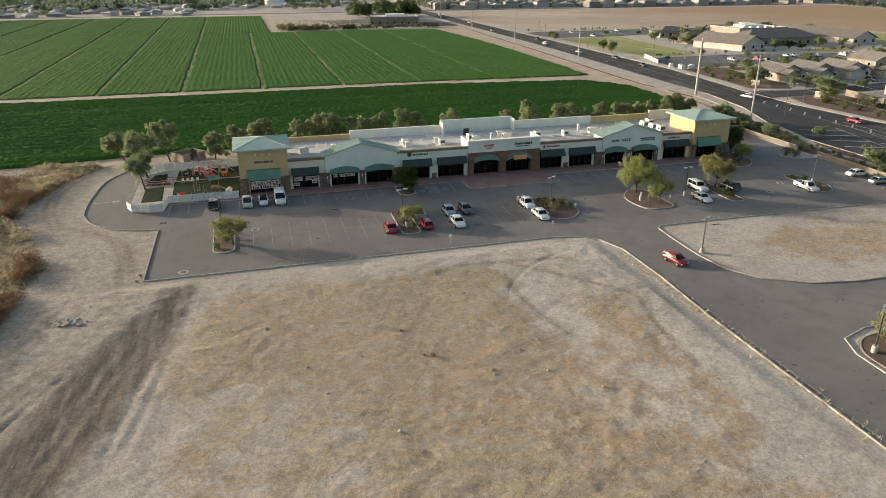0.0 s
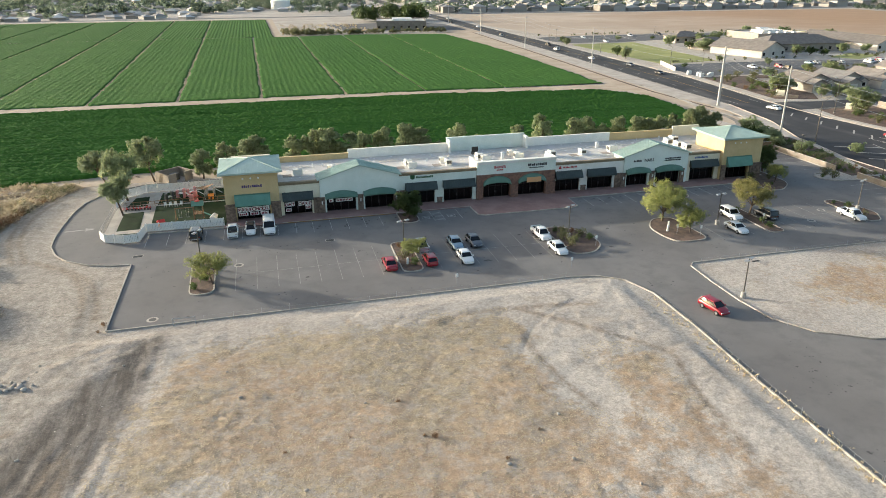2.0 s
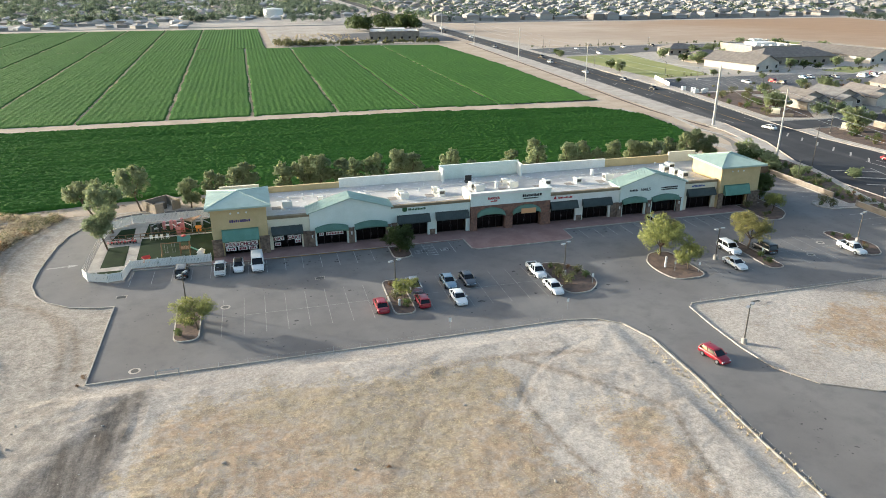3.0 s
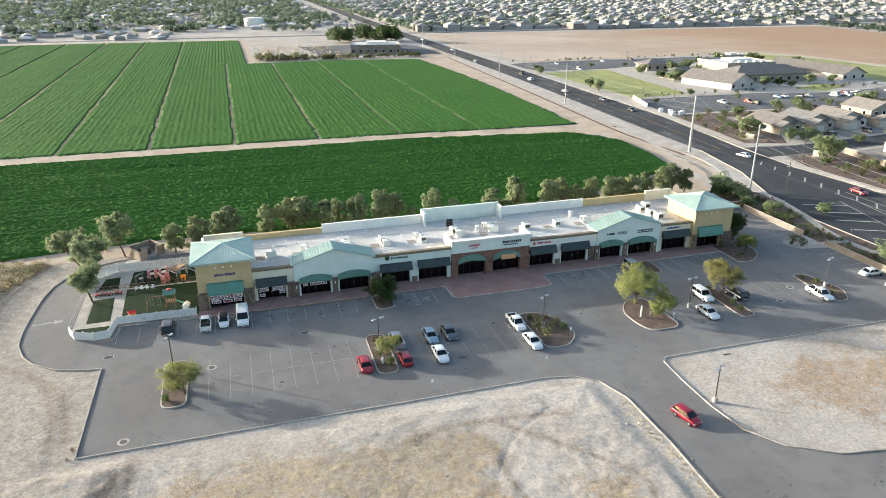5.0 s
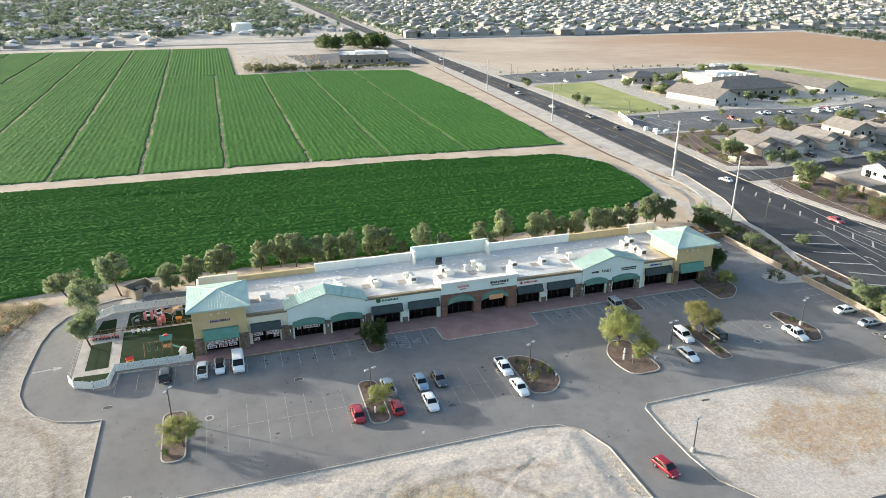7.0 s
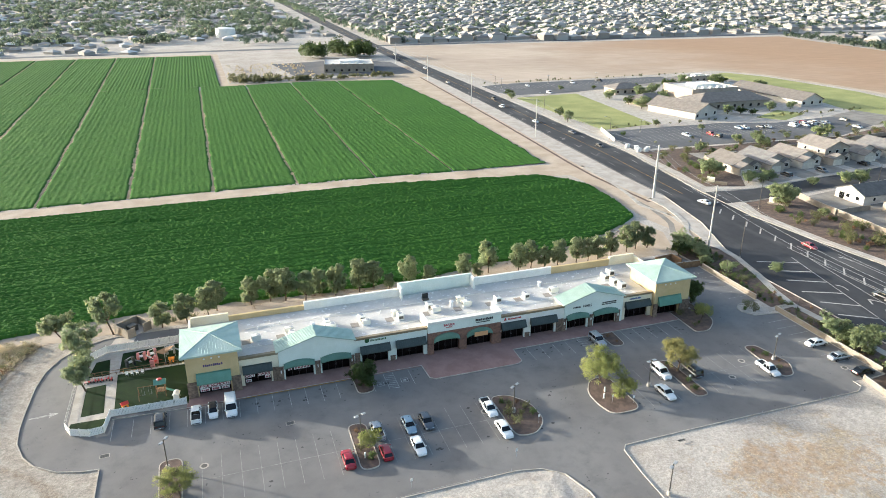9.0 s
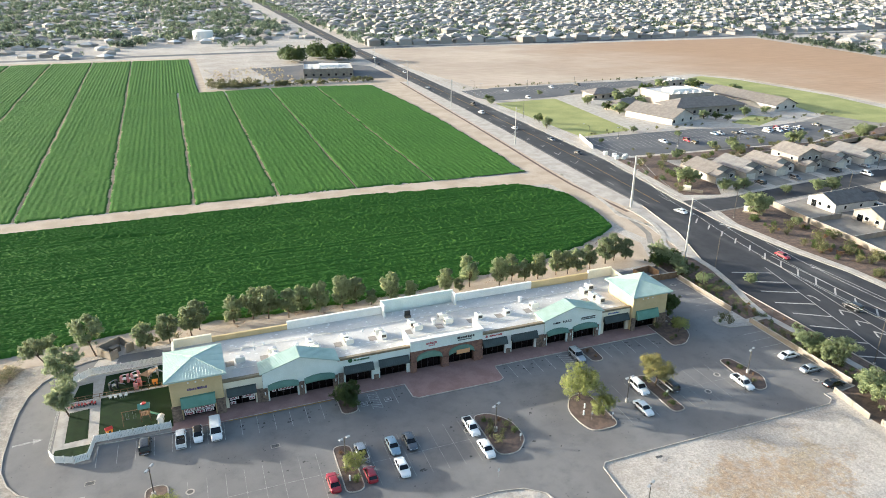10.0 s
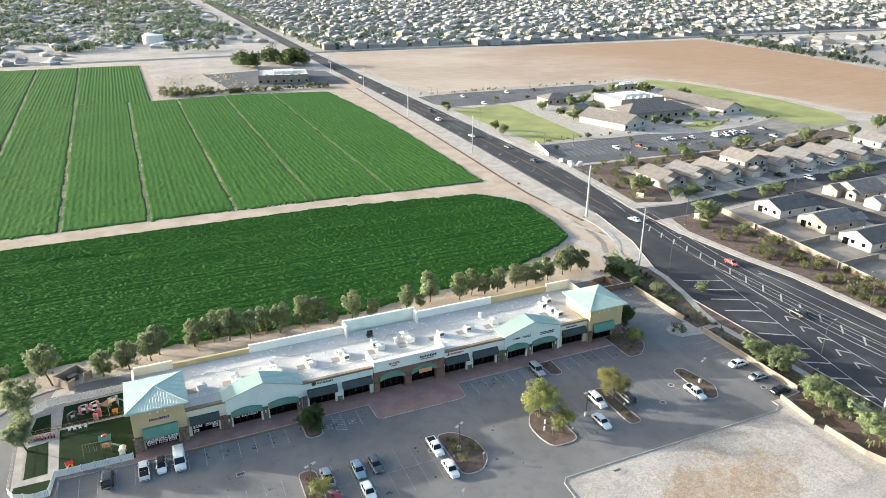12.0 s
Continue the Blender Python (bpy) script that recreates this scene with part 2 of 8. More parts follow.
M_LEAFY = leafy("yellow_green_leaves", "7c8248", "a9ac68", thin=0.38)
M_LEAFT = leafy("tan_green_leaves", "86824e", "b2ac70", thin=0.45)
M_LEAFD = leafy("dark_green_leaves", "485630", "66753f", thin=0.4)
# Dulled towards blue-grey, so the far leaves carry haze in their colour.
M_LEAFH = leafy("hazed_far_leaves", "5d6a59", "78846f", thin=0.72)
M_SHRUB = leafy("desert_shrub_leaves", "5a5c3a", "7a7850")
M_STRAW = leafy("dry_straw", "b5a484", "d2c4a6", each=0.0)
M_RUST = leafy("rust_dry_weed", "5e4532", "957350", each=0.0)
M_CROP = leafy("crop_leaves", "23601b", "3c8a2a", thin=0.2, each=0.0)
M_TILE = surf("concrete_roof_tile", "7f7872", "6f6963", 0.6, 5, 0.9, 0.3, local=True, each=0.35)
M_TILEG = surf("grey_roof_tile", "807d7a", "706d6b", 0.6, 5, 0.9, 0.3, local=True, each=0.3)
M_TILED = surf("dark_grey_roof_tile", "62605f", "555352", 0.6, 5, 0.9, 0.3, local=True, each=0.2)
M_HOUSE = surf("tan_house_stucco", "a99f93", "9b9286", 0.4, 6, 0.9, 0.1, local=True, each=0.25)
M_HOUSEW = surf("pale_house_stucco", "c4beb5", "b7b1a8", 0.4, 6, 0.9, 0.1, local=True, each=0.15)
M_GARAGE = surf("garage_door_paint", "cfc8bb", "c3bcae", 0.6, 6, 0.7, 0.05, local=True)
M_RED = paint("red_play_plastic", "b3352c", 0.4)
M_ORANGE = paint("orange_play_plastic", "d98a2e", 0.4)
M_PINK = paint("pink_play_plastic", "c98a86", 0.45)
M_TEAL = paint("teal_play_plastic", "3f8a80", 0.45)
M_DARKP = paint("dark_play_plastic", "2e3436", 0.45)
M_WOOD = surf("weathered_wood", "8c6f52", "75593f", 1.5, 9, 0.85, 0.3)
M_SIGNP = paint("purple_sign_letters", "4a3a72", 0.4)
M_SIGNK = paint("black_sign_letters", "1d1f20", 0.4)
M_SIGNG = paint("green_sign_letters", "2f5a34", 0.4)
M_SIGNR = paint("red_sign_letters", "a81f2a", 0.4)
M_SIGNB = paint("blue_sign_letters", "28488a", 0.4)
M_SIGNW = paint("white_banner_vinyl", "e8e5e0", 0.5)
M_BANR = paint("brown_red_banner_letters", "7a1f34", 0.5)
M_BANO = paint("orange_banner", "d8a575", 0.5)
M_YARD = surf("yard_gravel", "8b857d", "78726a", 0.2, 3, 0.95, 0.3, 0.03)
M_PAD = surf("roof_pad_mat", "9a9187", "857d74", 0.8, 6, 0.9, 0.1)
M_FURROW = surf("bare_furrow_soil", "b39d7c", "9a8464", 0.3, 2.5, 0.95, 0.4, 0.05)
M_OIL = surf("oil_stain", "45423f", "383634", 2.0, 9, 0.7, 0.0)
M_GRAVEL = surf("pale_road_gravel", "b3aba2", "9f978e", 0.25, 4, 0.95, 0.3, 0.03)
# Dark base puts the shops' dimness into the floor and partition colour.
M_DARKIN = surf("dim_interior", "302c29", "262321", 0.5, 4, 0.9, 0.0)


# ---- mesh helpers ----
def link(name, bm, mat, parent=None, label="", smooth=False):
    me = bpy.data.meshes.new(name)
    if smooth:
        for f in bm.faces:
            f.smooth = True
    bm.to_mesh(me)
    bm.free()
    for x in (mat if isinstance(mat, (list, tuple)) else [mat]):
        me.materials.append(x)
    ob = new(name, me)
    if parent is not None:
        ob.parent = parent
    if label:
        ob["label"] = label
    return ob


def part(name, bm, mat, parent, label="", smooth=False):
    return link(name, bm, mat, parent, label, smooth)


def empty(name, m=None):
    ob = new(name)
    ob.empty_display_size = 0.3
    if m is not None:
        ob.matrix_basis = m
    return ob


def box(bm, x0, x1, y0, y1, z0, z1, m=None, mat=0):
    v = [bm.verts.new((x, y, z)) for z in (z0, z1) for x, y in ((x0, y0), (x1, y0), (x1, y1), (x0, y1))]
    if m is not None:
        for q in v:
            q.co = m @ q.co
    for idx in ((3, 2, 1, 0), (4, 5, 6, 7), (0, 1, 5, 4), (1, 2, 6, 5), (2, 3, 7, 6), (3, 0, 4, 7)):
        bm.faces.new([v[i] for i in idx]).material_index = mat
    return v


def boxes(*rows):
    bm = bmesh.new()
    for r in rows:
        box(bm, *r)
    return bm


def bevelled(bm, w, seg=2):
    bmesh.ops.bevel(bm, geom=list(bm.edges), offset=w, segments=seg, affect="EDGES", profile=0.7)
    return bm


def prism(bm, pts, z0, z1, m=None, mat=0):
    """A flat outline (x, y) raised from z0 to z1."""
    area = sum(a[0] * b[1] - b[0] * a[1] for a, b in zip(pts, pts[1:] + pts[:1]))
    if area < 0:
        pts = pts[::-1]
    lo, hi = [bm.verts.new((x, y, z0)) for x, y in pts], [bm.verts.new((x, y, z1)) for x, y in pts]
    if m is not None:
        for q in lo + hi:
            q.co = m @ q.co
    bm.faces.new(hi).material_index = mat
    bm.faces.new(lo[::-1]).material_index = mat
    for i in range(len(pts)):
        j = (i + 1) % len(pts)
        bm.faces.new((lo[i], lo[j], hi[j], hi[i])).material_index = mat
    return bm


def tube(bm, a, b, r0, r1=None, seg=8, caps=True):
    a, b = Vector(a), Vector(b)
    r1 = r0 if r1 is None else r1
    q = (b - a).to_track_quat("Z", "Y")
    ring = [[bm.verts.new(p + q @ Vector((r * math.cos(6.2832 * i / seg), r * math.sin(6.2832 * i / seg), 0))) for i in range(seg)] for p, r in ((a, r0), (b, r1))]
    for i in range(seg):
        j = (i + 1) % seg
        bm.faces.new((ring[0][i], ring[0][j], ring[1][j], ring[1][i]))
    if caps:
        bm.faces.new(ring[0][::-1])
        bm.faces.new(ring[1])
    return bm


def quads(name, co, faces, mat, smooth=False):
    """A mesh object from arrays of corners and four-sided faces."""
    me = bpy.data.meshes.new(name)
    co, faces = np.asarray(co, np.float32), np.asarray(faces, np.int32)
    me.vertices.add(len(co))
    me.vertices.foreach_set("co", co.ravel())
    me.loops.add(faces.size)
    me.loops.foreach_set("vertex_index", faces.ravel())
    me.polygons.add(len(faces))
    me.polygons.foreach_set("loop_start", np.arange(0, faces.size, faces.shape[1], dtype=np.int32))
    me.polygons.foreach_set("use_smooth", np.full(len(faces), smooth))
    me.update(calc_edges=True)
    me.materials.append(mat)
    return new(name, me)


def rounded(pts, r, seg=5):
    """Round an outline's corners by radius r (one number or one a corner)."""
    out, n = [], len(pts)
    for i in range(n):
        rr = r[i] if isinstance(r, (list, tuple)) else r
        p, a, b = Vector(pts[i]), Vector(pts[i - 1]), Vector(pts[(i + 1) % n])
        if rr < 0.01:
            out.append(tuple(p))
            continue
        da, db = (a - p), (b - p)
        k = min(rr, da.length * 0.45, db.length * 0.45)
        s, e = p + da.normalized() * k, p + db.normalized() * k
        for j in range(seg + 1):
            u = j / seg
            q = s * (1 - u) ** 2 + p * 2 * u * (1 - u) + e * u * u
            out.append((q.x, q.y))
    return out


def strip(bm, path, w0, w1, z0, z1, closed=False):
    """A band along a path, from w0 to w1 metres to its left, with thickness."""
    n, pts = len(path), [Vector((p[0], p[1])) for p in path]
    rows = []
    for i in range(n):
        a = pts[i - 1] if (i or closed) else pts[i]
        b = pts[(i + 1) % n] if (i < n - 1 or closed) else pts[i]
        d1, d2 = (pts[i] - a), (b - pts[i])
        d1 = d1.normalized() if d1.length > 1e-6 else d2.normalized()
        d2 = d2.normalized() if d2.length > 1e-6 else d1
        nn = Vector((-d1.y - d2.y, d1.x + d2.x))
        nn = nn.normalized() / max(0.5, nn.length / 2)
        rows.append([bm.verts.new((*(pts[i] + nn * w), z)) for w, z in ((w0, z0), (w1, z0), (w1, z1), (w0, z1))])
    for i in range(n if closed else n - 1):
        a, b = rows[i], rows[(i + 1) % n]
        for j in range(4):
            bm.faces.new((a[j], b[j], b[(j + 1) % 4], a[(j + 1) % 4]))
    if not closed:
        bm.faces.new(rows[0][::-1])
        bm.faces.new(rows[-1])
    bmesh.ops.recalc_face_normals(bm, faces=bm.faces)
    return bm


def sheet(name, pts, z, mat, thick=0.03, kind="structure"):
    return tagged(link(name, prism(bmesh.new(), pts, z - thick, z), mat), kind=kind)


def kerb(path, closed=False, w=0.15, h=0.15, side=-0.5):
    bm = strip(bmesh.new(), path, side * w, (1 + side) * w, -0.05, h, closed)
    return tagged(link("kerb", bm, M_CONC), kind="structure")

# ---- ground, field, roads ----


def smooth_noise(rng, x, y, scale):
    """Value noise on a lattice, for arrays of places."""
    g = rng.random((257, 257)).astype(np.float32)
    u, v = x / scale, y / scale
    i, j = np.floor(u).astype(int), np.floor(v).astype(int)
    a, b = u - i, v - j
    a, b = a * a * (3 - 2 * a), b * b * (3 - 2 * b)
    i0, j0, i1, j1 = i % 257, j % 257, (i + 1) % 257, (j + 1) % 257
    return (g[i0, j0] * (1 - a) + g[i1, j0] * a) * (1 - b) + (g[i0, j1] * (1 - a) + g[i1, j1] * a) * b


def land_height(X, Y):
    """Uneven dirt outside the paved lot: lumps, clods and broken wheel ruts."""
    rng = np.random.default_rng(2)

    def fade(d, w=1.6):
        return np.clip(d / w, 0, 1)
    lot_a = fade(np.minimum(50.8 - X, -38.0 - Y))
    lot_b = fade(np.minimum(np.minimum(X - 64, 110 - X), np.minimum(-38 - Y, Y + 57 - np.maximum(72 - X, 0) * 0.5)))
    west = fade(np.maximum(np.minimum(-26.5 - X, 26 - Y), np.minimum(-14 - X, -19 - Y)))
    m = np.maximum(np.maximum(lot_a, lot_b * 0.6), west * 0.45)
    rough = 0.4 + 1.2 * smooth_noise(rng, X, Y, 11.0)
    h = 0.16 * smooth_noise(rng, X, Y, 7.0) + rough * (0.07 * smooth_noise(rng, X, Y, 1.9) + 0.08 * smooth_noise(rng, X, Y, 0.85) + 0.05 * smooth_noise(rng, X, Y, 0.42))
    broken = smooth_noise(rng, X, Y, 5.0)
    for x0, y0, x1, y1, bow in ((-9, -40, -34, -112, 5), (-10.9, -40, -36, -112, 5.3), (-5, -41, -19, -112, 2), (-6.8, -41, -21, -112, 2.4), (-14, -52, -50, -108, 4), (-15.6, -52, -52, -108, 4.3), (49, -41, 30, -58, -4), (-20, -24, -34, -70, 6), (-22, -24, -36, -70, 6), (-30, -8, -26, -60, -3)):
        d = math.hypot(x1 - x0, y1 - y0)
        u = ((X - x0) * (x1 - x0) + (Y - y0) * (y1 - y0)) / d
        v = (-(X - x0) * (y1 - y0) + (Y - y0) * (x1 - x0)) / d - bow * 4 * (u / d) * (1 - u / d)
        on = fade(u, 4) * fade(d - u, 4) * np.clip(broken * 2 - 0.5, 0, 1)
        h = h - on * (0.07 * np.exp(-(v / 0.32) ** 2) - 0.03 * np.exp(-((np.abs(v) - 0.6) / 0.25) ** 2))
    return m * h - 0.002 * (m <= 0)


GRASS = [(-4.7, -49.7), (-1.4, -43.1), (9.8, -42.4), (20.1, -43.0), (32.5, -43.6), (34.3, -47.8), (30.8, -52.1), (32.9, -59.0), (33.8, -65.3), (33.0, -71), (32.5, -77.2), (36.0, -83.2), (39, -92), (30, -112),
         (14, -112), (9, -88), (8.9, -74.2), (9.1, -69.5), (3.1, -65.5), (-1.1, -66.0), (-7.6, -64.0), (-6.8, -58.0)]
GRASS_EAST = [(40.6, -56.0), (44.3, -57.2), (45.6, -63.8), (43.6, -69.6), (39.4, -69), (38.8, -60.8)]
GRASS_LOT = [(74.0, -43.4), (82.3, -41.8), (97, -43.5), (97, -51), (87.2, -56.0), (76, -54.6), (71.8, -48.5)]
TRACK = [(-10.5, -37.6), (-13.9, -49.8), (-16.6, -56.5), (-21.5, -63.0), (-42, -112), (-20, -112), (-13.2, -77), (-10.4, -66.9), (-8.2, -59.7), (-5.6, -50.6), (-2.5, -41.0), (-4, -37.6)]
VERGE = [(-24.6, 27.0), (-31.4, 13.3), (-34.4, 0.5), (-34.4, -8), (-29.6, -14.5), (-24.6, -29.2), (-25.4, -34.5), (-25.0, -45.6), (-28, -60), (-40, -80), (-150, -80), (-150, 20), (-75, 17)]
BARE = [(-9, 26.8), (-24.6, 27), (-75, 18), (-75, -85), (-24, -85), (-17, -62), (-13, -48), (-10.5, -37.5), (-10.5, -16)]
MARKS = [((34.5, -43.0), (41, -50), (47.0, -57.3)), ((33.5, -47.5), (33.2, -55), (34.9, -64.2)), ((46.8, -58.1), (45.0, -66), (44.5, -73)), ((16.8, -60.1), (19.2, -57), (22.5, -51.4)), ((17.6, -58.6), (16, -57.4), (14.7, -57.0)),
         ((-21.3, -61.7), (-19.2, -57.8), (-16.4, -54.4)), ((-10.6, -60), (-11.4, -67), (-14.2, -77)), ((-12.0, -60), (-13.2, -67), (-16.2, -77)), ((24, -44.5), (33, -43), (44, -44.5)), ((-27, 20), (-30, 5), (-26, -12)), ((-28.4, 20), (-31.4, 5), (-27.6, -12)),
         ((-25, -12), (-18, -20), (-15, -34)), ((-23, -14), (-16.4, -21), (-13.4, -33))]


def depth_in(X, Y, pts):
    """Metres inside an outline, negative outside."""
    best, inside = np.full(X.shape, 1e9), np.zeros(X.shape, bool)
    for (xa, ya), (xb, yb) in zip(pts, pts[1:] + pts[:1]):
        dx, dy = xb - xa, yb - ya
        u = np.clip(((X - xa) * dx + (Y - ya) * dy) / (dx * dx + dy * dy), 0, 1)
        best = np.minimum(best, np.hypot(X - xa - u * dx, Y - ya - u * dy))
        if dy:
            inside ^= ((ya > Y) != (yb > Y)) & (X < xa + (Y - ya) * dx / dy)
    return np.where(inside, best, -best)


def land():
    """One sheet to the horizon, finely uneven on the dirt lots, with its zones of grass, track and verge."""
    far = [4500, 2500, 1400, 800, 500, 350, 250, 190]
    xs = np.concatenate([[-v for v in far], np.arange(-150, -62, 4), np.arange(-62, 112, 0.4), np.arange(112, 190, 6), far[::-1]])
    ys = np.concatenate([[-v for v in far], np.arange(-150, -106, 4), np.arange(-106, -36.5, 0.38), np.arange(-36.4, 34, 0.6), np.arange(34, 190, 8), far[::-1]])
    X, Y = np.meshgrid(xs, ys, indexing="ij")
    Z = land_height(X, Y)
    n, q = X.shape
    idx = np.arange(n * q).reshape(n, q)
    f = np.stack([idx[:-1, :-1], idx[1:, :-1], idx[1:, 1:], idx[:-1, 1:]], -1).reshape(-1, 4)
    ob = tagged(quads("ground", np.stack([X, Y, Z], -1).reshape(-1, 3), f, M_GROUND, True), kind="structure")
    grass = np.maximum(np.maximum(depth_in(X, Y, GRASS) / 9, depth_in(X, Y, GRASS_EAST) / 6), depth_in(X, Y, GRASS_LOT) / 18) + 0.5
    grass = np.maximum(grass, np.minimum(0.54, depth_in(X, Y, [(-8, -62), (48, -62), (46, -112), (-12, -112)]) / 8))
    marks = np.zeros(X.shape)
    for a, b, c in MARKS:
        for i in range(14):
            (xa, ya), (xb, yb) = [[a[j] * (1 - u) ** 2 + (2 * b[j] - (a[j] + c[j]) / 2) * 2 * u * (1 - u) + c[j] * u * u for j in (0, 1)] for u in (i / 14, (i + 1) / 14)]
            dx, dy = xb - xa, yb - ya
            u = np.clip(((X - xa) * dx + (Y - ya) * dy) / (dx * dx + dy * dy), 0, 1)
            marks = np.maximum(marks, 1 - np.hypot(X - xa - u * dx, Y - ya - u * dy) / 0.75)
    for name, v in (("grass", grass), ("track", (depth_in(X, Y, TRACK) / 7 + 0.5) * np.clip((-36 - Y) / 16, 0.62, 1)), ("bare", depth_in(X, Y, BARE) / 5 + 0.5), ("verge", depth_in(X, Y, VERGE) / 4 + 0.5), ("marks", marks)):
        ob.data.attributes.new(name, "FLOAT", "POINT").data.foreach_set("value", np.clip(v, 0, 1).astype(np.float32).ravel())
    return ob


land()

LOT = [(-11.6, -36.3), (45.0, -36.2), (48.8, -37.0), (51.5, -39.1), (53.0, -43.5), (53.0, -53.0), (52.3, -64.0), (51.9, -89.0), (51.6, -130), (51.6, -190),
       (61.0, -190), (61.0, -130), (61.3, -82), (61.6, -76), (63.0, -73.0), (67.0, -71.6), (90, -71.4), (125, -71.4), (125, -61.6), (90, -61.6), (76.2, -61.4),
       (70.0, -60.4), (65.0, -57.4), (62.4, -53.4), (61.8, -48.3), (61.9, -42.4), (62.3, -37.2), (63.2, -36.2), (75.7, -36.2), (108.9, -36.6), (110.6, -35.6), (110.6, -34.0), (117.6, -33.9),
       (117.8, -9.0), (112.2, -8.2), (110.9, -6.0), (111.0, -4.2), (112.4, -2.9), (117.6, -2.7), (117.8, 25.0), (-10.0, 25.0), (-14.5, 24.4), (-18.5, 22.6), (-21.7, 19.1), (-23.4, 15.0), (-24.2, 9.9),
       (-24.4, 3.7), (-24.4, -2.0), (-24.0, -6.2), (-22.6, -9.9), (-20.7, -12.6), (-17.4, -15.1), (-13.9, -16.2), (-11.6, -16.4)]
parking_lot = sheet("parking_lot", LOT, 0.02, M_ASPHALT)
kerb(LOT[0:9], side=-1)
kerb(LOT[11:19], side=-1)
kerb(LOT[18:32], side=-1)
kerb(LOT[33:40], side=-1)
kerb(LOT[40:] + [(-11.6, -36.3)], side=-1)

# east road: west edge and east edge, from south to north
RW = [(127.8, -300), (127.8, -45), (127.8, 5), (130.0, 20), (139.0, 43), (144.0, 68), (144.6, 90), (146.2, 120), (150.3, 190), (152.2, 240), (154.0, 300), (156.0, 400), (159.0, 560), (165.0, 800), (184.0, 1420), (215, 2400)]
RE = [(161.5, -300), (161.5, -45), (161.0, 5), (158.5, 20), (156.5, 43), (158.0, 68), (161.0, 90), (164.5, 120), (166.0, 190), (167.3, 240), (168.0, 300), (169.5, 400), (172.0, 560), (181.0, 800), (202.0, 1420), (236, 2400)]
road = sheet("road_main", RE + RW[::-1], 0.02, M_ROAD)
kerb(RE[:9])
kerb(RW[:6])
side = sheet("road_side_street", [(157.5, 55.0), (175, 55.2), (220, 58.5), (300, 63.0), (420, 66), (420, 77), (300, 74.5), (244, 72.0), (176, 64.5), (159, 67.0)], 0.024, M_ROAD)
kerb([(163, 54.6), (175, 55.0), (220, 58.3), (300, 62.8), (420, 65.8)])
kerb([(163, 67.4), (176, 64.8), (244, 72.2), (300, 74.7), (420, 77.2)])
sheet("road_far_cross", [(-600, 541), (160, 541), (900, 506), (1800, 480), (1800, 494), (900, 520), (160, 553), (-600, 553)], 0.018, M_ROADW)
# gravel strip, ditch and curved concrete walk along the road's west side
sheet("gravel_shoulder", [(129.6, 28), (130.6, 33), (134.5, 42), (137.0, 50), (138.4, 58), (138.6, 67), (136.8, 79), (136.2, 95), (136.8, 112), (139, 150), (142, 200), (145, 260), (149, 340), (154.5, 340), (152.2, 240), (150.2, 190), (146.1, 120), (144.5, 90), (143.9, 68), (138.9, 43), (130.6, 23)], 0.017, M_GRAVEL, 0.012)
tagged(link("ditch", strip(bmesh.new(), [(136.1, 63.9), (135.3, 78.6), (134.5, 95.2), (135.1, 112.5), (137.6, 150), (140.6, 200), (143.6, 260), (147.6, 340)], -0.5, 0.6, 0.0, 0.03), M_MULCH), kind="structure")
tagged(link("curved_walk", strip(bmesh.new(), rounded([(138.1, 68.0), (137.8, 57.6), (136.4, 50.4), (133.9, 43.0), (129.8, 38.0), (128.2, 33.4), (129.6, 29.6)], 2.0), -0.75, 0.75, 0.0, 0.12), M_WALK), kind="structure")
tagged(link("worn_track", strip(bmesh.new(), [(132.6, 66), (132.8, 58), (131.6, 50.6), (130.4, 45.5), (126.5, 39)], -0.8, 0.8, 0.0, 0.022), M_YARD), kind="structure")
# dirt shoulder between the field and the road, and the farm tracks
sheet("shoulder_track", [(126, 50), (131, 24), (136, 43.3), (143.6, 68.2), (146.8, 90.2), (147.8, 120), (149.9, 190), (151.8, 240), (153.6, 300), (155.5, 400), (133, 400), (128, 333), (130, 204), (127, 116), (128, 90)], 0.012, M_DIRT)
sheet("farm_track", [(-300, 108.5), (14, 108), (67, 106), (128, 99), (135, 112), (124, 114.2), (70, 117.4), (14, 118.8), (-300, 117)], 0.016, M_DIRT)
sheet("farm_track_south", [(-75, 18), (-28, 26), (-12, 26.5), (118, 26.5), (124, 40), (122, 51), (107, 45.5), (95, 41), (85, 38), (70, 36.6), (59, 34.6), (51, 34), (40, 33), (25, 34), (3, 35.5), (-10, 35.2), (-18, 35), (-75, 27)], 0.014, M_DIRT)


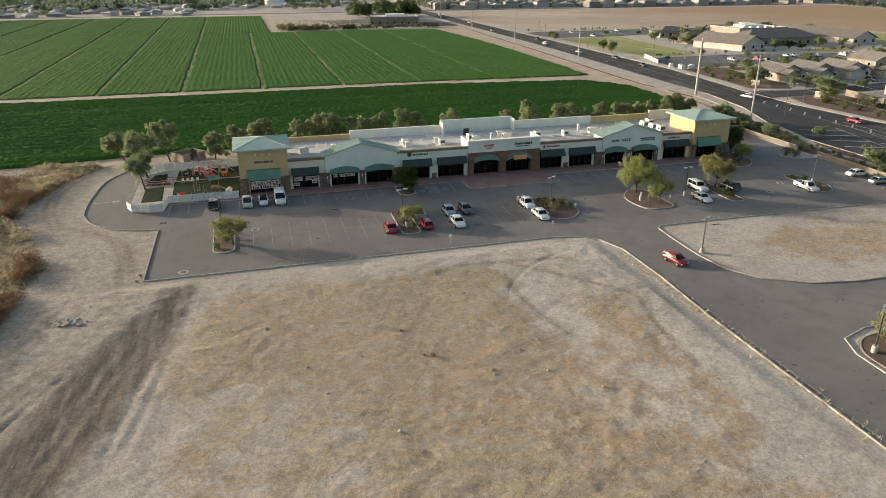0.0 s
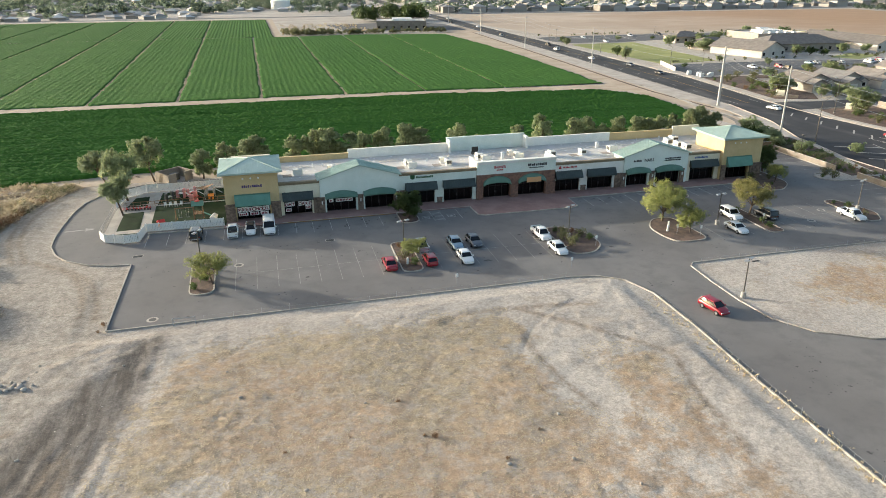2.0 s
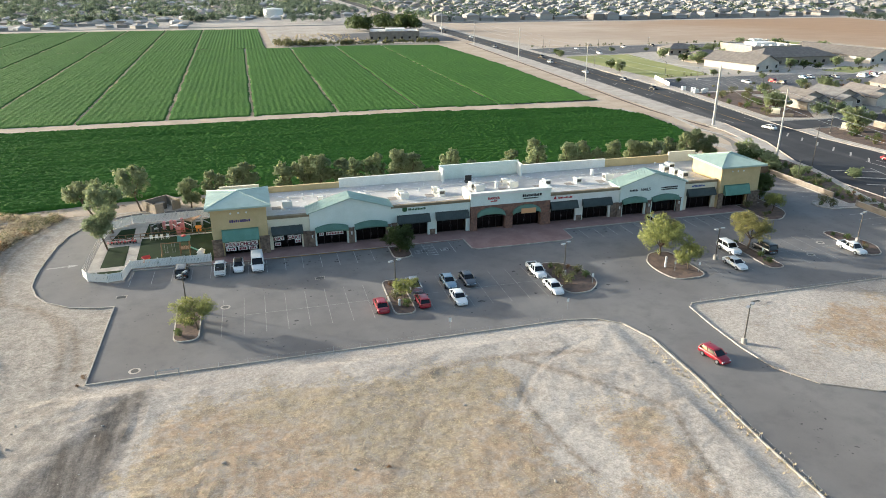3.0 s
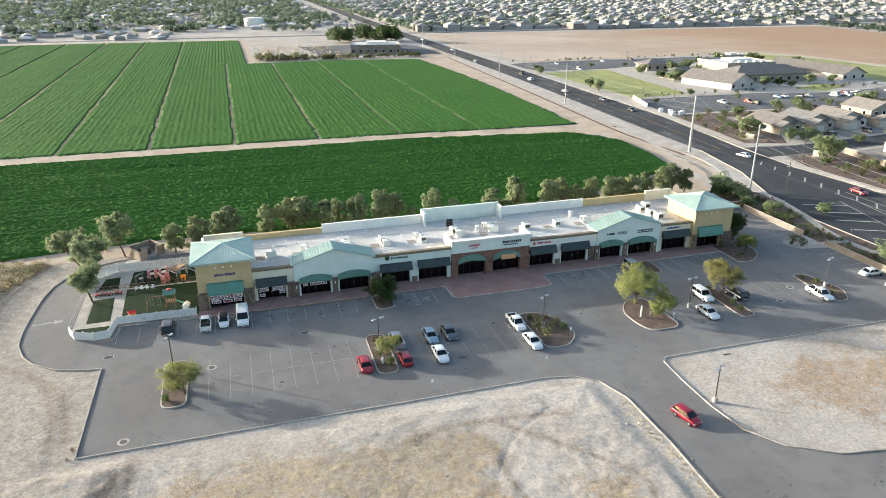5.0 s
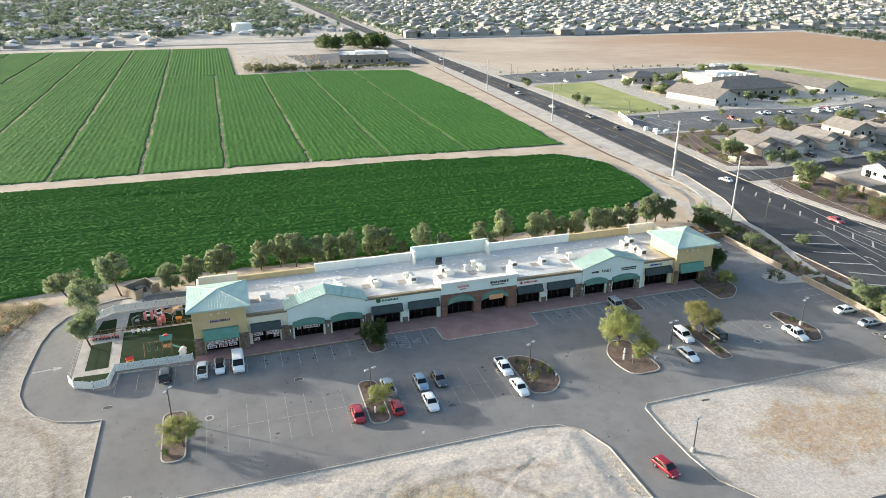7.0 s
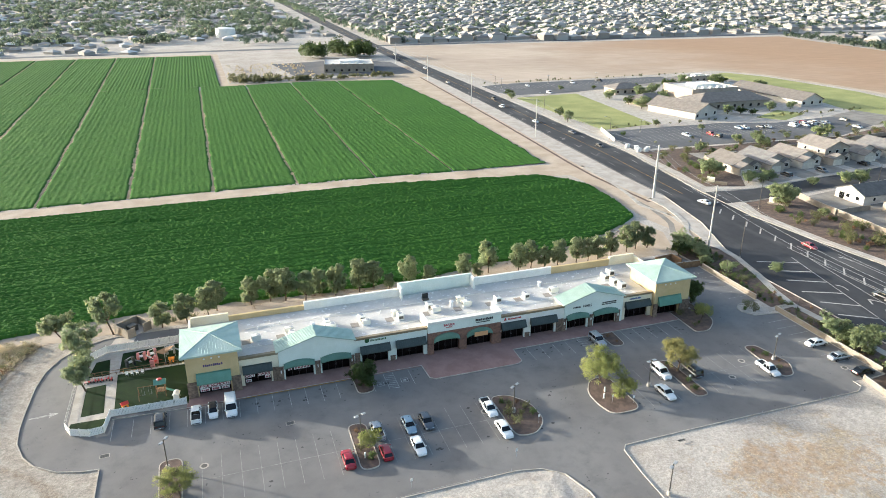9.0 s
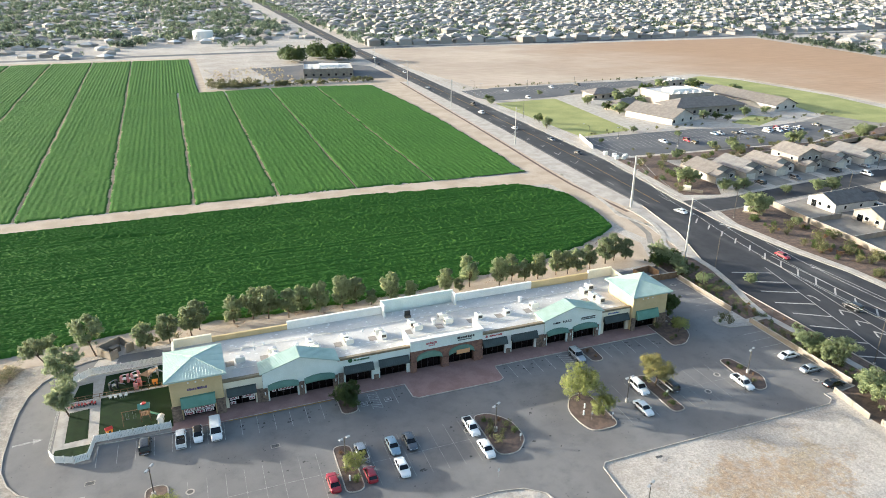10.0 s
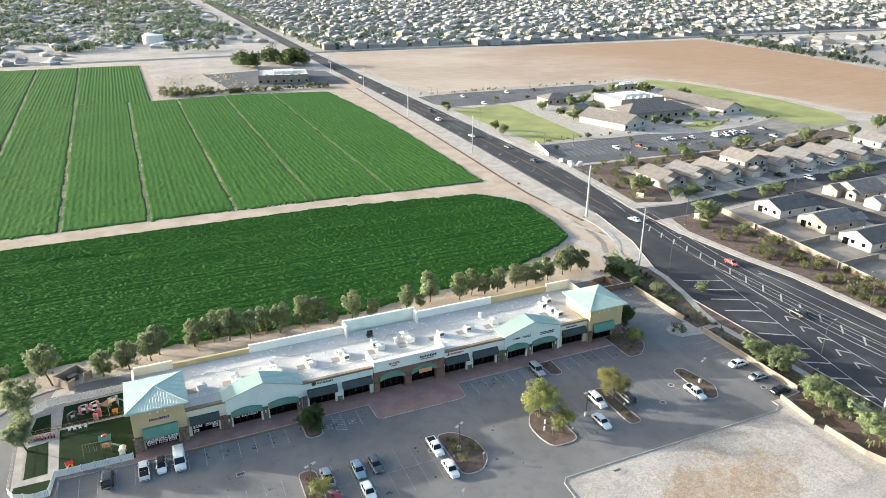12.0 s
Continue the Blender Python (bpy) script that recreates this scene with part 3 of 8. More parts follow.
def crop_field(name, xs, ys, inside, rows_along, spacing, gaps, height, seed, label, relief=0.16, rugged=0.25, dips=()):
    """A leafy canopy in rows: ridges with uneven plants, sunk into the soil outside its outline and along its bare furrows."""
    rng = np.random.default_rng(seed)
    X, Y = np.meshgrid(xs, ys, indexing="ij")
    X = X + rng.uniform(-0.3, 0.3, X.shape) * (xs[1] - xs[0])
    Y = Y + rng.uniform(-0.3, 0.3, Y.shape) * (ys[1] - ys[0])
    across = Y if rows_along == "x" else X
    ridge = 0.5 + 0.5 * np.cos(2 * np.pi * across / spacing)
    each = rng.random(4000)[np.floor(across / spacing + 0.5).astype(int) % 4000]
    ridge = ridge * (0.55 + 0.5 * each) + 0.16 * (each - 0.5)
    h = height * (0.62 + relief * ridge + rugged * (smooth_noise(rng, X, Y, 0.6) - 0.5) + 0.2 * (smooth_noise(rng, X, Y, 7.0) - 0.5) + 0.7 * rugged * (rng.random(X.shape) - 0.5))
    edge = inside(X, Y) + (smooth_noise(rng, X, Y, 2.5) - 0.5) * 1.2
    h = np.where(edge > 0, h, -0.4)
    for gx, w, lean in gaps:
        d = np.abs(X - gx - lean * (Y - 230) - (smooth_noise(rng, X * 0, Y, 14.0) - 0.5) * 0.5)
        h = np.where(d < w * (0.45 + 0.7 * smooth_noise(rng, X, Y, 3.0)), -0.3, h)
    for x0, y0, x1, y1, w in dips:
        u = np.clip((X - x0) / (x1 - x0), 0, 1)
        d = np.abs(Y - y0 - (y1 - y0) * u - (smooth_noise(rng, X, Y * 0, 4.0) - 0.5) * 1.6)
        h = np.where((d < w * np.sin(u * np.pi) ** 0.6) & (smooth_noise(rng, X, Y, 1.5) > 0.3), 0.06, h)
    n, m = X.shape
    co = np.stack([X, Y, h], -1).reshape(-1, 3)
    idx = np.arange(n * m).reshape(n, m)
    f = np.stack([idx[:-1, :-1], idx[1:, :-1], idx[1:, 1:], idx[:-1, 1:]], -1).reshape(-1, 4)
    keep = (co[f][:, :, 2] > -0.25).any(1)
    used = np.unique(f[keep])
    remap = np.zeros(len(co), int)
    remap[used] = np.arange(len(used))
    return tagged(quads(name, co[used], remap[f[keep]], M_CROP, True), label, "crop field", kind="stuff")


def crop_material():
    k = Nodes("crop_canopy")
    n1, n2, n3, n4 = k.noise(k.pos, 0.03, 4), k.noise(k.pos, 0.9, 6, 0.7), k.noise(k.pos, 4.0, 6, 0.75), k.noise(k.pos, 0.25, 5, 0.6)
    col = k.mix(k.ramp(n1, 0.3, 0.7), rgb("30541d"), rgb("3a5d22"))
    col = k.mix(k.ramp(n3, 0.35, 0.7), col, rgb("4d7130"))
    col = k.mix(k.math("MULTIPLY", k.ramp(n2, 0.5, 0.66), 0.4), col, rgb("26431a"))
    col = k.mix(1.0, col, k.vary(n4, 0.35), "MULTIPLY")
    k.bump(k.math("ADD", n3, n2), 0.7, 0.14)
    m = k.done(col, 0.85, 0.0, 0.08)
    return m


M_CROP = crop_material()
NEAR = ((-260, 0), (-75, 25), (-18, 33.4), (-10, 33.8), (3, 34.0), (25, 32.4), (40, 31.6), (51, 32.4), (59, 33.2), (70, 35.0), (85, 36.4), (95, 39.5), (107, 44.0), (117, 49.0), (123.5, 54), (126.0, 64), (127, 78), (128, 90))
nx, ny = [p[0] for p in NEAR], [p[1] for p in NEAR]
GAPS = ((-161, -0.022), (-132.5, -0.02), (-103.4, -0.0175), (-73.8, -0.0225), (-45.0, -0.0205), (-18.3, -0.0142), (8.8, -0.002), (35.7, 0), (62.7, 0.003), (91.2, 0.006))
crop_field("crop_field_near", np.arange(-110, 129, 0.29), np.arange(22, 109, 0.27),
           lambda X, Y: np.minimum(np.minimum(Y - np.interp(X, nx, ny), 107.8 - np.maximum(X - 60, 0) * 0.11 - Y), np.minimum(127 - X - np.maximum(Y - 82, 0) ** 2 * 0.03, 126.5 - X - np.maximum(62 - Y, 0) * 0.33)),
           "x", 1.02, (), 0.8, 5, "lush green row crop with uneven leafy rows", 0.5, 0.3, ((-25, 96.4, 4, 91.4, 1.1), (-70, 74, -40, 71, 0.5), (50, 88, 72, 86, 0.5)))
crop_field("crop_field_far", np.arange(-220, 131, 0.5), np.arange(116, 345, 1.2),
           lambda X, Y: np.minimum(np.minimum(Y - np.interp(X, (-300, 14, 70, 127), (117.8, 119, 117.6, 114.5)), np.minimum(126.5 + 3.5 * np.sin((Y - 115) / 218 * 3.14) - X, np.where(X > 20.5, np.interp(X, (20, 75, 132), (341, 344, 333)) - Y, 9))), 9),
           "y", 2.0, [(x, 0.62 if x < 30 else 0.42, k) for x, k in GAPS], 0.45, 6, "green row crop in long strips with bare furrows", 0.22, 0.42)
crop_field("crop_field_north", np.arange(-260, 22, 0.5), np.arange(343, 518, 2.0),
           lambda X, Y: np.minimum(20.5 - X, np.interp(X, (-300, -76, 23), (520, 517, 512)) - Y), "y", 2.0, [(x, 0.7, k) for x, k in GAPS[:6]], 0.55, 7, "green row crop in long strips, far side of the farm", 0.36)
for x, k in GAPS:
    ye = 512 if x < 0 else 328
    sheet("furrow", [(x - 1.5 - k * 110, 119.5), (x + 1.5 - k * 110, 119.5), (x + 1.5 + k * (ye - 230), ye), (x - 1.5 + k * (ye - 230), ye)], 0.03, M_FURROW, 0.02)
sheet("farm_track_north", [(-600, 516), (-300, 522), (-76, 518.5), (20.5, 513.5), (20.8, 340.5), (75, 345), (132, 334.5), (150, 330), (150, 341), (75, 351), (26, 349), (26, 522), (-76, 529), (-600, 530)], 0.013, M_DIRT)
# tan field beyond the school, the park lawn and school grounds
sheet("bare_field", [(186, 300), (335, 303), (354, 306), (371, 276), (380, 205), (380, 160), (392, 125), (450, 100), (530, 90), (556, 259), (580, 370), (596, 503), (346, 520), (180, 538), (174, 400)], 0.02, M_TAN)
sheet("park_lawn", rounded([(174.4, 248), (213.7, 250), (206, 163), (176.5, 159)], 3), 0.03, M_LAWN)
sheet("school_lawn_strip", rounded([(340, 288), (353, 294), (366, 269), (373, 202), (366, 150), (354, 136), (330, 134), (321, 165), (330, 200), (336, 262)], 4), 0.03, M_LAWN)
tagged(link("field_border", strip(bmesh.new(), rounded([(186, 301), (335, 304), (355, 307), (372, 276), (381, 205), (381, 160), (393, 125)], 8), -2.5, 2.5, 0.0, 0.045), M_DIRT), kind="structure")
sheet("school_lawn", [(262, 160), (286, 172), (292, 160), (270, 150)], 0.03, M_LAWN)
school_lot = sheet("school_parking", [(174, 156), (237, 155), (262, 147), (300, 150), (300, 128), (268, 116), (169, 123)], 0.025, M_ROADW)
school_lot_north = sheet("school_parking_north", [(172, 268), (176, 256), (214, 254), (300, 276), (300, 292), (190, 296), (172, 292)], 0.025, M_ROADW)

# ---- strip mall ----
YF, ROOF, YB = -1.0, 5.0, 15.2


def wall_piece(name, parent, x0, x1, yf, thick, ztop, openings, mat, label=""):
    """A front wall with real openings: piers and lintels end to end."""
    bm, x = bmesh.new(), x0
    for a, b, h in openings:
        if a - x > 0.01:
            box(bm, x, a, yf, yf + thick, 0, ztop)
        box(bm, a, b, yf, yf + thick, h, ztop)
        x = b
    if x1 - x > 0.01:
        box(bm, x, x1, yf, yf + thick, 0, ztop)
    return part(name, bm, mat, parent, label)


def storefront(parent, a, b, h, y, door=True):
    """Glazing set back in an opening: frame with mullions, panes, a pair of doors."""
    n = max(3, round((b - a) / 1.25))
    w = (b - a) / n
    bm = bmesh.new()
    for i in range(n + 1):
        x = min(max(a + i * w, a + 0.04), b - 0.04)
        box(bm, x - 0.04, x + 0.04, y, y + 0.1, 0.12, h)
    for z0, z1 in ((0.12, 0.22), (2.12, 2.2), (h - 0.08, h)):
        for i in range(n):
            box(bm, a + i * w + 0.045, a + (i + 1) * w - 0.045, y + 0.003, y + 0.097, z0, z1)
    win = part("window_frame", bm, M_FRAME, parent, "dark bronze storefront frame")
    for i in range(n):
        p = part("pane", boxes((a + i * w + 0.05, a + (i + 1) * w - 0.05, y + 0.045, y + 0.055, 0.23, h - 0.09)), M_GLASS, win)
        p.visible_shadow = False
    if door:
        bm = bmesh.new()
        d = a + w * (n // 2)
        for s in (-0.12, 0.12):
            box(bm, d + s - 0.02, d + s + 0.02, y - 0.06, y - 0.02, 0.9, 1.4)
        part("door_handle", bm, M_CHROME, win)


def awning(parent, a, b, z0, z1, y, out, mat, label, curve=0.0):
    """A sloped metal awning with standing seams and closed ends; curve arches its lower edge."""
    n = max(6, round((b - a) / 0.42))
    bm = bmesh.new()
    rows = []
    for i in range(n + 1):
        x = a + (b - a) * i / n
        k = curve * (1 - (2 * i / n - 1) ** 2)
        rows.append([bm.verts.new(p) for p in ((x, y, z1 + k), (x, y - out * 0.35, z1 + k - 0.12), (x, y - out, z0 + k * 0.4 + 0.18), (x, y - out, z0 + k * 0.4), (x, y - out + 0.05, z0 + k * 0.4), (x, y, z1 + k - 0.16))])
    for i in range(n):
        for j in range(5):
            bm.faces.new((rows[i][j], rows[i + 1][j], rows[i + 1][j + 1], rows[i][j + 1]))
    bm.faces.new(rows[0])
    bm.faces.new(rows[-1][::-1])
    for x in (a, b):
        bm.faces.new([bm.verts.new((x, y - q, zz)) for q, zz in ((0, z0), (out, z0), (out, z0 + 0.18), (0.0, z1))])
    sm = bmesh.new()
    for i in range(n + 1):
        x = a + (b - a) * i / n
        k = curve * (1 - (2 * i / n - 1) ** 2)
        p = [(y - 0.002, z1 + k), (y - out * 0.35, z1 + k - 0.12), (y - out - 0.003, z0 + k * 0.4 + 0.18), (y - out - 0.003, z0 + k * 0.4)]
        for (ya, za), (yb, zb) in zip(p, p[1:]):
            v = [sm.verts.new(q) for q in ((x - 0.03, ya, za + 0.07), (x + 0.03, ya, za + 0.07), (x + 0.03, yb - 0.03, zb + 0.07), (x - 0.03, yb - 0.03, zb + 0.07))]
            sm.faces.new(v)
            w = [sm.verts.new((q.co.x, q.co.y + 0.02, q.co.z - 0.06)) for q in v]
            for i0 in range(4):
                j0 = (i0 + 1) % 4
                sm.faces.new((v[i0], w[i0], w[j0], v[j0]))
    bmesh.ops.recalc_face_normals(bm, faces=bm.faces)
    bmesh.ops.recalc_face_normals(sm, faces=sm.faces)
    aw = part("awning", bm, mat, parent, label)
    tagged(part("seam", sm, mat, aw), kind="stuff")
    return aw


def arch_hood(parent, a, b, z0, rise, y, out):
    """A half-barrel metal hood over a brick arch."""
    n, c, half = 16, (a + b) / 2, (b - a) / 2
    bm, sm = bmesh.new(), bmesh.new()
    rows = []
    for i in range(n + 1):
        t = math.pi * (1 - i / n)
        x, z = c + half * math.cos(t), z0 + rise * math.sin(t)
        rows.append([bm.verts.new(p) for p in ((x, y, z + 0.25), (x, y - out * 0.5, z + 0.12), (x, y - out, z0 + (z - z0) * 0.45), (x, y - out, z0 + (z - z0) * 0.45 - 0.15))])
    for i in range(n):
        for j in range(3):
            bm.faces.new((rows[i][j], rows[i + 1][j], rows[i + 1][j + 1], rows[i][j + 1]))
        for j in range(2):
            p, q = rows[i][j].co, rows[i][j + 1].co
            box(sm, -0.025, 0.025, -0.03, 0.03, 0, 1, Matrix.Translation(p) @ (q - p).to_track_quat("Z", "X").to_matrix().to_4x4() @ Matrix.Diagonal((1, 1, (q - p).length, 1)))
    aw = part("awning", bm, M_AWNG, parent, "arched dull green metal hood")
    tagged(part("seam", sm, M_AWNG, aw), kind="stuff")
    return aw


def pier(parent, x0, x1, y0, y1, h, mat=None):
    bm = boxes((x0, x1, y0, y1, 0, h), (x0 - 0.04, x1 + 0.04, y0 - 0.04, y1, h, h + 0.12))
    return part("pilaster", bm, mat or M_STONE, parent, "ledger stone pilaster with a cap")


def wall_lamp(parent, x, y, z):
    bm = boxes((x - 0.09, x + 0.09, y - 0.16, y, z - 0.22, z + 0.22))
    box(bm, x - 0.12, x + 0.12, y - 0.2, y, z + 0.22, z + 0.27)
    return part("wall_lamp", bm, M_WHITEP, parent, "small cream wall lamp")


mall = tagged(empty("strip_mall"), "long stucco strip mall with green metal roofs and awnings", "building")


def hip_roof(parent, x0, x1, y0, y1, z0, z1, name="roof"):
    """A pyramid roof of seam metal, with eave fascia and hip caps."""
    bm = bmesh.new()
    cx, cy = (x0 + x1) / 2, (y0 + y1) / 2
    cs = [Vector((x0, y0, z0)), Vector((x1, y0, z0)), Vector((x1, y1, z0)), Vector((x0, y1, z0))]
    ap = Vector((cx, cy, z1))
    lo = [bm.verts.new(c) for c in cs]
    un = [bm.verts.new(c - Vector((0, 0, 0.28))) for c in cs]
    a = bm.verts.new(ap)
    for i in range(4):
        j = (i + 1) % 4
        bm.faces.new((lo[i], lo[j], a))
        bm.faces.new((un[i], un[j], lo[j], lo[i]))
    bm.faces.new(un[::-1])
    roof = part(name, bm, M_METAL, parent, "pale green standing seam metal hip roof")
    seams = bmesh.new()
    for i in range(4):
        p, q = cs[i], cs[(i + 1) % 4]
        n = round((q - p).length / 0.45)
        for s in range(1, n):
            u = s / n
            b = p.lerp(q, u)
            k = 1 - abs(2 * u - 1)
            m = p.lerp(q, 0.5)
            e = b + (ap - m) * k
            tube(seams, b + Vector((0, 0, 0.01)), e + Vector((0, 0, 0.01)), 0.022, seg=4)
        tube(seams, p + Vector((0, 0, 0.03)), ap + Vector((0, 0, 0.03)), 0.07, seg=6)
    part("seam", seams, M_METAL, roof)
    return roof


def tower(x0, x1, openings, mirror=False):
    yf = -1.9
    # four walls; the front one opens, the back stands on the roof
    wall_piece("tower_wall", mall, x0, x1, yf, 0.4, 8.0, openings, M_YELLOW, "ochre stucco corner tower wall")
    part("tower_wall", boxes((x0, x0 + 0.4, yf + 0.403, 7.2, 0, 8.0)), M_YELLOW, mall, "ochre stucco corner tower wall")
    part("tower_wall", boxes((x1 - 0.4, x1, yf + 0.403, 7.2, 0, 8.0)), M_YELLOW, mall, "ochre stucco corner tower wall")
    part("tower_wall", boxes((x0 + 0.403, x1 - 0.403, 6.8, 7.2, 0, 8.0)), M_YELLOW, mall, "ochre stucco corner tower wall")
    band = bmesh.new()
    for xa, xb, ya, yb in ((x0 - 0.1, x1 + 0.1, yf - 0.1, yf - 0.003), (x0 - 0.1, x0 - 0.003, yf, 7.3), (x1 + 0.003, x1 + 0.1, yf, 7.3)):
        box(band, xa, xb, ya, yb, 7.55, 7.72)
    part("trim", band, M_YELLOW, mall)
    hip_roof(mall, x0 - 0.75, x1 + 0.75, yf - 0.75, 7.95, 8.2, 9.35)
    for a, b, h in openings:
        storefront(mall, a, b, h, yf + 0.9)
        awning(mall, a - 0.15, b + 0.15, 2.75, 4.55, yf - 0.003, 0.95, M_AWN, "green standing seam awning")
        c = (a + b) / 2
        for s in (-1.2, 0, 1.2):
            part("round_vent", tube(bmesh.new(), (c + s, yf - 0.06, 7.1), (c + s, yf - 0.003, 7.1), 0.16, seg=12), M_WHITEP, mall, "round cream wall medallion")


tower(0.9, 9.3, [(2.5, 7.7, 3.1)])
pier(mall, 0.75, 2.3, -2.2, -1.903, 2.9)
pier(mall, 7.9, 9.45, -2.2, -1.903, 2.9)
tower(91.6, 100.0, [(92.6, 97.6, 3.1)])
pier(mall, 91.45, 92.4, -2.2, -1.903, 2.9)
pier(mall, 97.8, 100.15, -2.2, -1.903, 2.9)


def section(x0, x1, yf, ztop, ops, mat, label, cornice=True):
    wall_piece("wall", mall, x0, x1, yf, 0.4, ztop, ops, mat, label)
    if cornice:
        part("cornice", boxes((x0, x1, yf - 0.18, yf + 0.5, ztop + 0.003, ztop + 0.22), (x0, x1, yf - 0.10, yf - 0.003, ztop - 0.25, ztop)), M_TRIM, mall, "brown painted cornice")
    for a, b, h in ops:
        storefront(mall, a, b, h, yf + 0.7)


section(9.32, 15.9, YF, 5.5, [(10.0, 14.5, 3.0)], M_CREAM, "cream stucco shop front wall")
awning(mall, 9.8, 14.7, 2.75, 4.0, YF - 0.003, 1.0, M_AWND, "charcoal seam metal awning")
pier(mall, 14.75, 15.85, YF - 0.25, YF - 0.003, 2.7)
section(29.25, 43.0, YF, 5.6, [(30.6, 35.5, 3.0), (37.1, 42.3, 3.0)], M_MINT, "pale mint stucco shop front wall")
awning(mall, 30.3, 35.8, 2.75, 4.0, YF - 0.003, 1.0, M_AWND, "charcoal seam metal awning")
awning(mall, 36.9, 42.6, 2.75, 4.0, YF - 0.003, 1.0, M_AWND, "charcoal seam metal awning")
pier(mall, 29.3, 30.2, YF - 0.25, YF - 0.003, 2.7)
pier(mall, 35.9, 36.8, YF - 0.18, YF - 0.003, 1.0, M_STONE)
section(57.7, 71.3, YF, 5.4, [(57.95, 62.7, 3.0), (64.2, 69.3, 3.0)], M_WHITE, "white stucco shop front wall")
awning(mall, 57.8, 62.9, 2.75, 4.0, YF - 0.003, 1.0, M_AWND, "charcoal seam metal awning")
awning(mall, 64.0, 69.6, 2.75, 4.0, YF - 0.003, 1.0, M_AWND, "charcoal seam metal awning")
pier(mall, 62.95, 63.9, YF - 0.18, YF - 0.003, 1.0)
pier(mall, 69.7, 71.2, YF - 0.25, YF - 0.003, 2.7)
section(84.6, 91.58, YF, 5.4, [(85.4, 90.8, 3.0)], M_CREAM, "cream stucco shop front wall")
awning(mall, 85.2, 91.0, 2.85, 4.1, YF - 0.003, 1.0, M_AWND, "charcoal seam metal awning")


def gable(x0, x1, ops, apex):
    """A gabled front bay with a low metal roof that runs back over the flat roof."""
    yf, zs, yb = YF - 0.25, 5.75, 2.85
    c = (x0 + x1) / 2
    wall_piece("wall", mall, x0, x1, yf, 0.4, 5.3, ops, M_MINT, "pale mint stucco gabled bay wall")
    bm = bmesh.new()
    prof = [(x0, 5.303), (x1, 5.303), (x1, zs), (c, apex), (x0, zs)]
    f = [bm.verts.new((x, yf, z)) for x, z in prof]
    g = [bm.verts.new((x, yf + 0.4, z)) for x, z in prof]
    bm.faces.new(f)
    bm.faces.new(g[::-1])
    for i in range(5):
        j = (i + 1) % 5
        bm.faces.new((f[j], f[i], g[i], g[j]))
    part("gable", bm, M_MINT, mall, "pale mint stucco gable")
    bm, seams = bmesh.new(), bmesh.new()
    for xe, s in ((x0 - 0.4, 1), (x1 + 0.4, -1)):
        ze = zs - 0.4 * (apex - zs) / (c - x0) + 0.03
        v = [(xe, yf - 0.25, ze), (c, yf - 0.25, apex + 0.03), (c, yb, apex + 0.03), (xe, yb, ze)]
        top = [bm.verts.new(q) for q in [(a, b, d + 0.14) for a, b, d in v]]
        low = [bm.verts.new(q) for q in v]
        order = top if s > 0 else top[::-1]
        bm.faces.new(order)
        bm.faces.new((low[::-1] if s > 0 else low))
        for i in range(4):
            j = (i + 1) % 4
            bm.faces.new((low[i], low[j], top[j], top[i]))
        n = 9
        for i in range(n + 1):
            y = yf - 0.2 + (yb - yf) * i / n
            xa = xe
            za = ze + (apex - ze) * (xa - xe) / (c - xe)
            tube(seams, (xa, y, za + 0.19), (c, y, apex + 0.19), 0.03, seg=4)
    bmesh.ops.recalc_face_normals(bm, faces=bm.faces)
    roof = part("roof", bm, M_METAL, mall, "pale green standing seam gable roof")
    part("seam", seams, M_METAL, roof)
    # closed back of the gable above the flat roof
    bm = bmesh.new()
    prof = [(x0 + 0.303, ROOF + 0.03), (x1 - 0.303, ROOF + 0.03), (x1 - 0.303, zs - 0.12), (c, apex - 0.08), (x0 + 0.303, zs - 0.12)]
    f = [bm.verts.new((x, yb - 0.4, z)) for x, z in prof]
    g = [bm.verts.new((x, yb - 0.15, z)) for x, z in prof]
    bm.faces.new(f)
    bm.faces.new(g[::-1])
    for i in range(5):
        j = (i + 1) % 5
        bm.faces.new((f[j], f[i], g[i], g[j]))
    part("gable_back", bm, M_MINT, mall)
    # walls that carry the roof's sides
    for xa in (x0, x1 - 0.3):
        part("gable_side", boxes((xa, xa + 0.3, yf + 0.403, yb - 0.15, ROOF + 0.03, zs - 0.12)), M_MINT, mall)
    for a, b, h in ops:
        storefront(mall, a, b, h, yf + 0.7)
        awning(mall, a - 0.2, b + 0.2, 2.55, 3.25, yf - 0.003, 0.8, M_AWNG, "curved dull green seam metal awning", 0.5)
    for x in (ops[0][0] - 0.75, (ops[0][1] + ops[1][0]) / 2, ops[1][1] + 0.35):
        pier(mall, x - 0.45, x + 0.45, yf - 0.25, yf - 0.003, 2.7)
        wall_lamp(mall, x, yf - 0.253, 1.9)


gable(15.92, 29.23, [(16.9, 21.8, 2.9), (23.3, 28.3, 2.9)], 7.75)
gable(71.32, 84.58, [(72.0, 76.4, 2.9), (78.0, 83.1, 2.9)], 7.75)

# brick centre bay with two arches and a raised parapet
CY = YF - 0.35


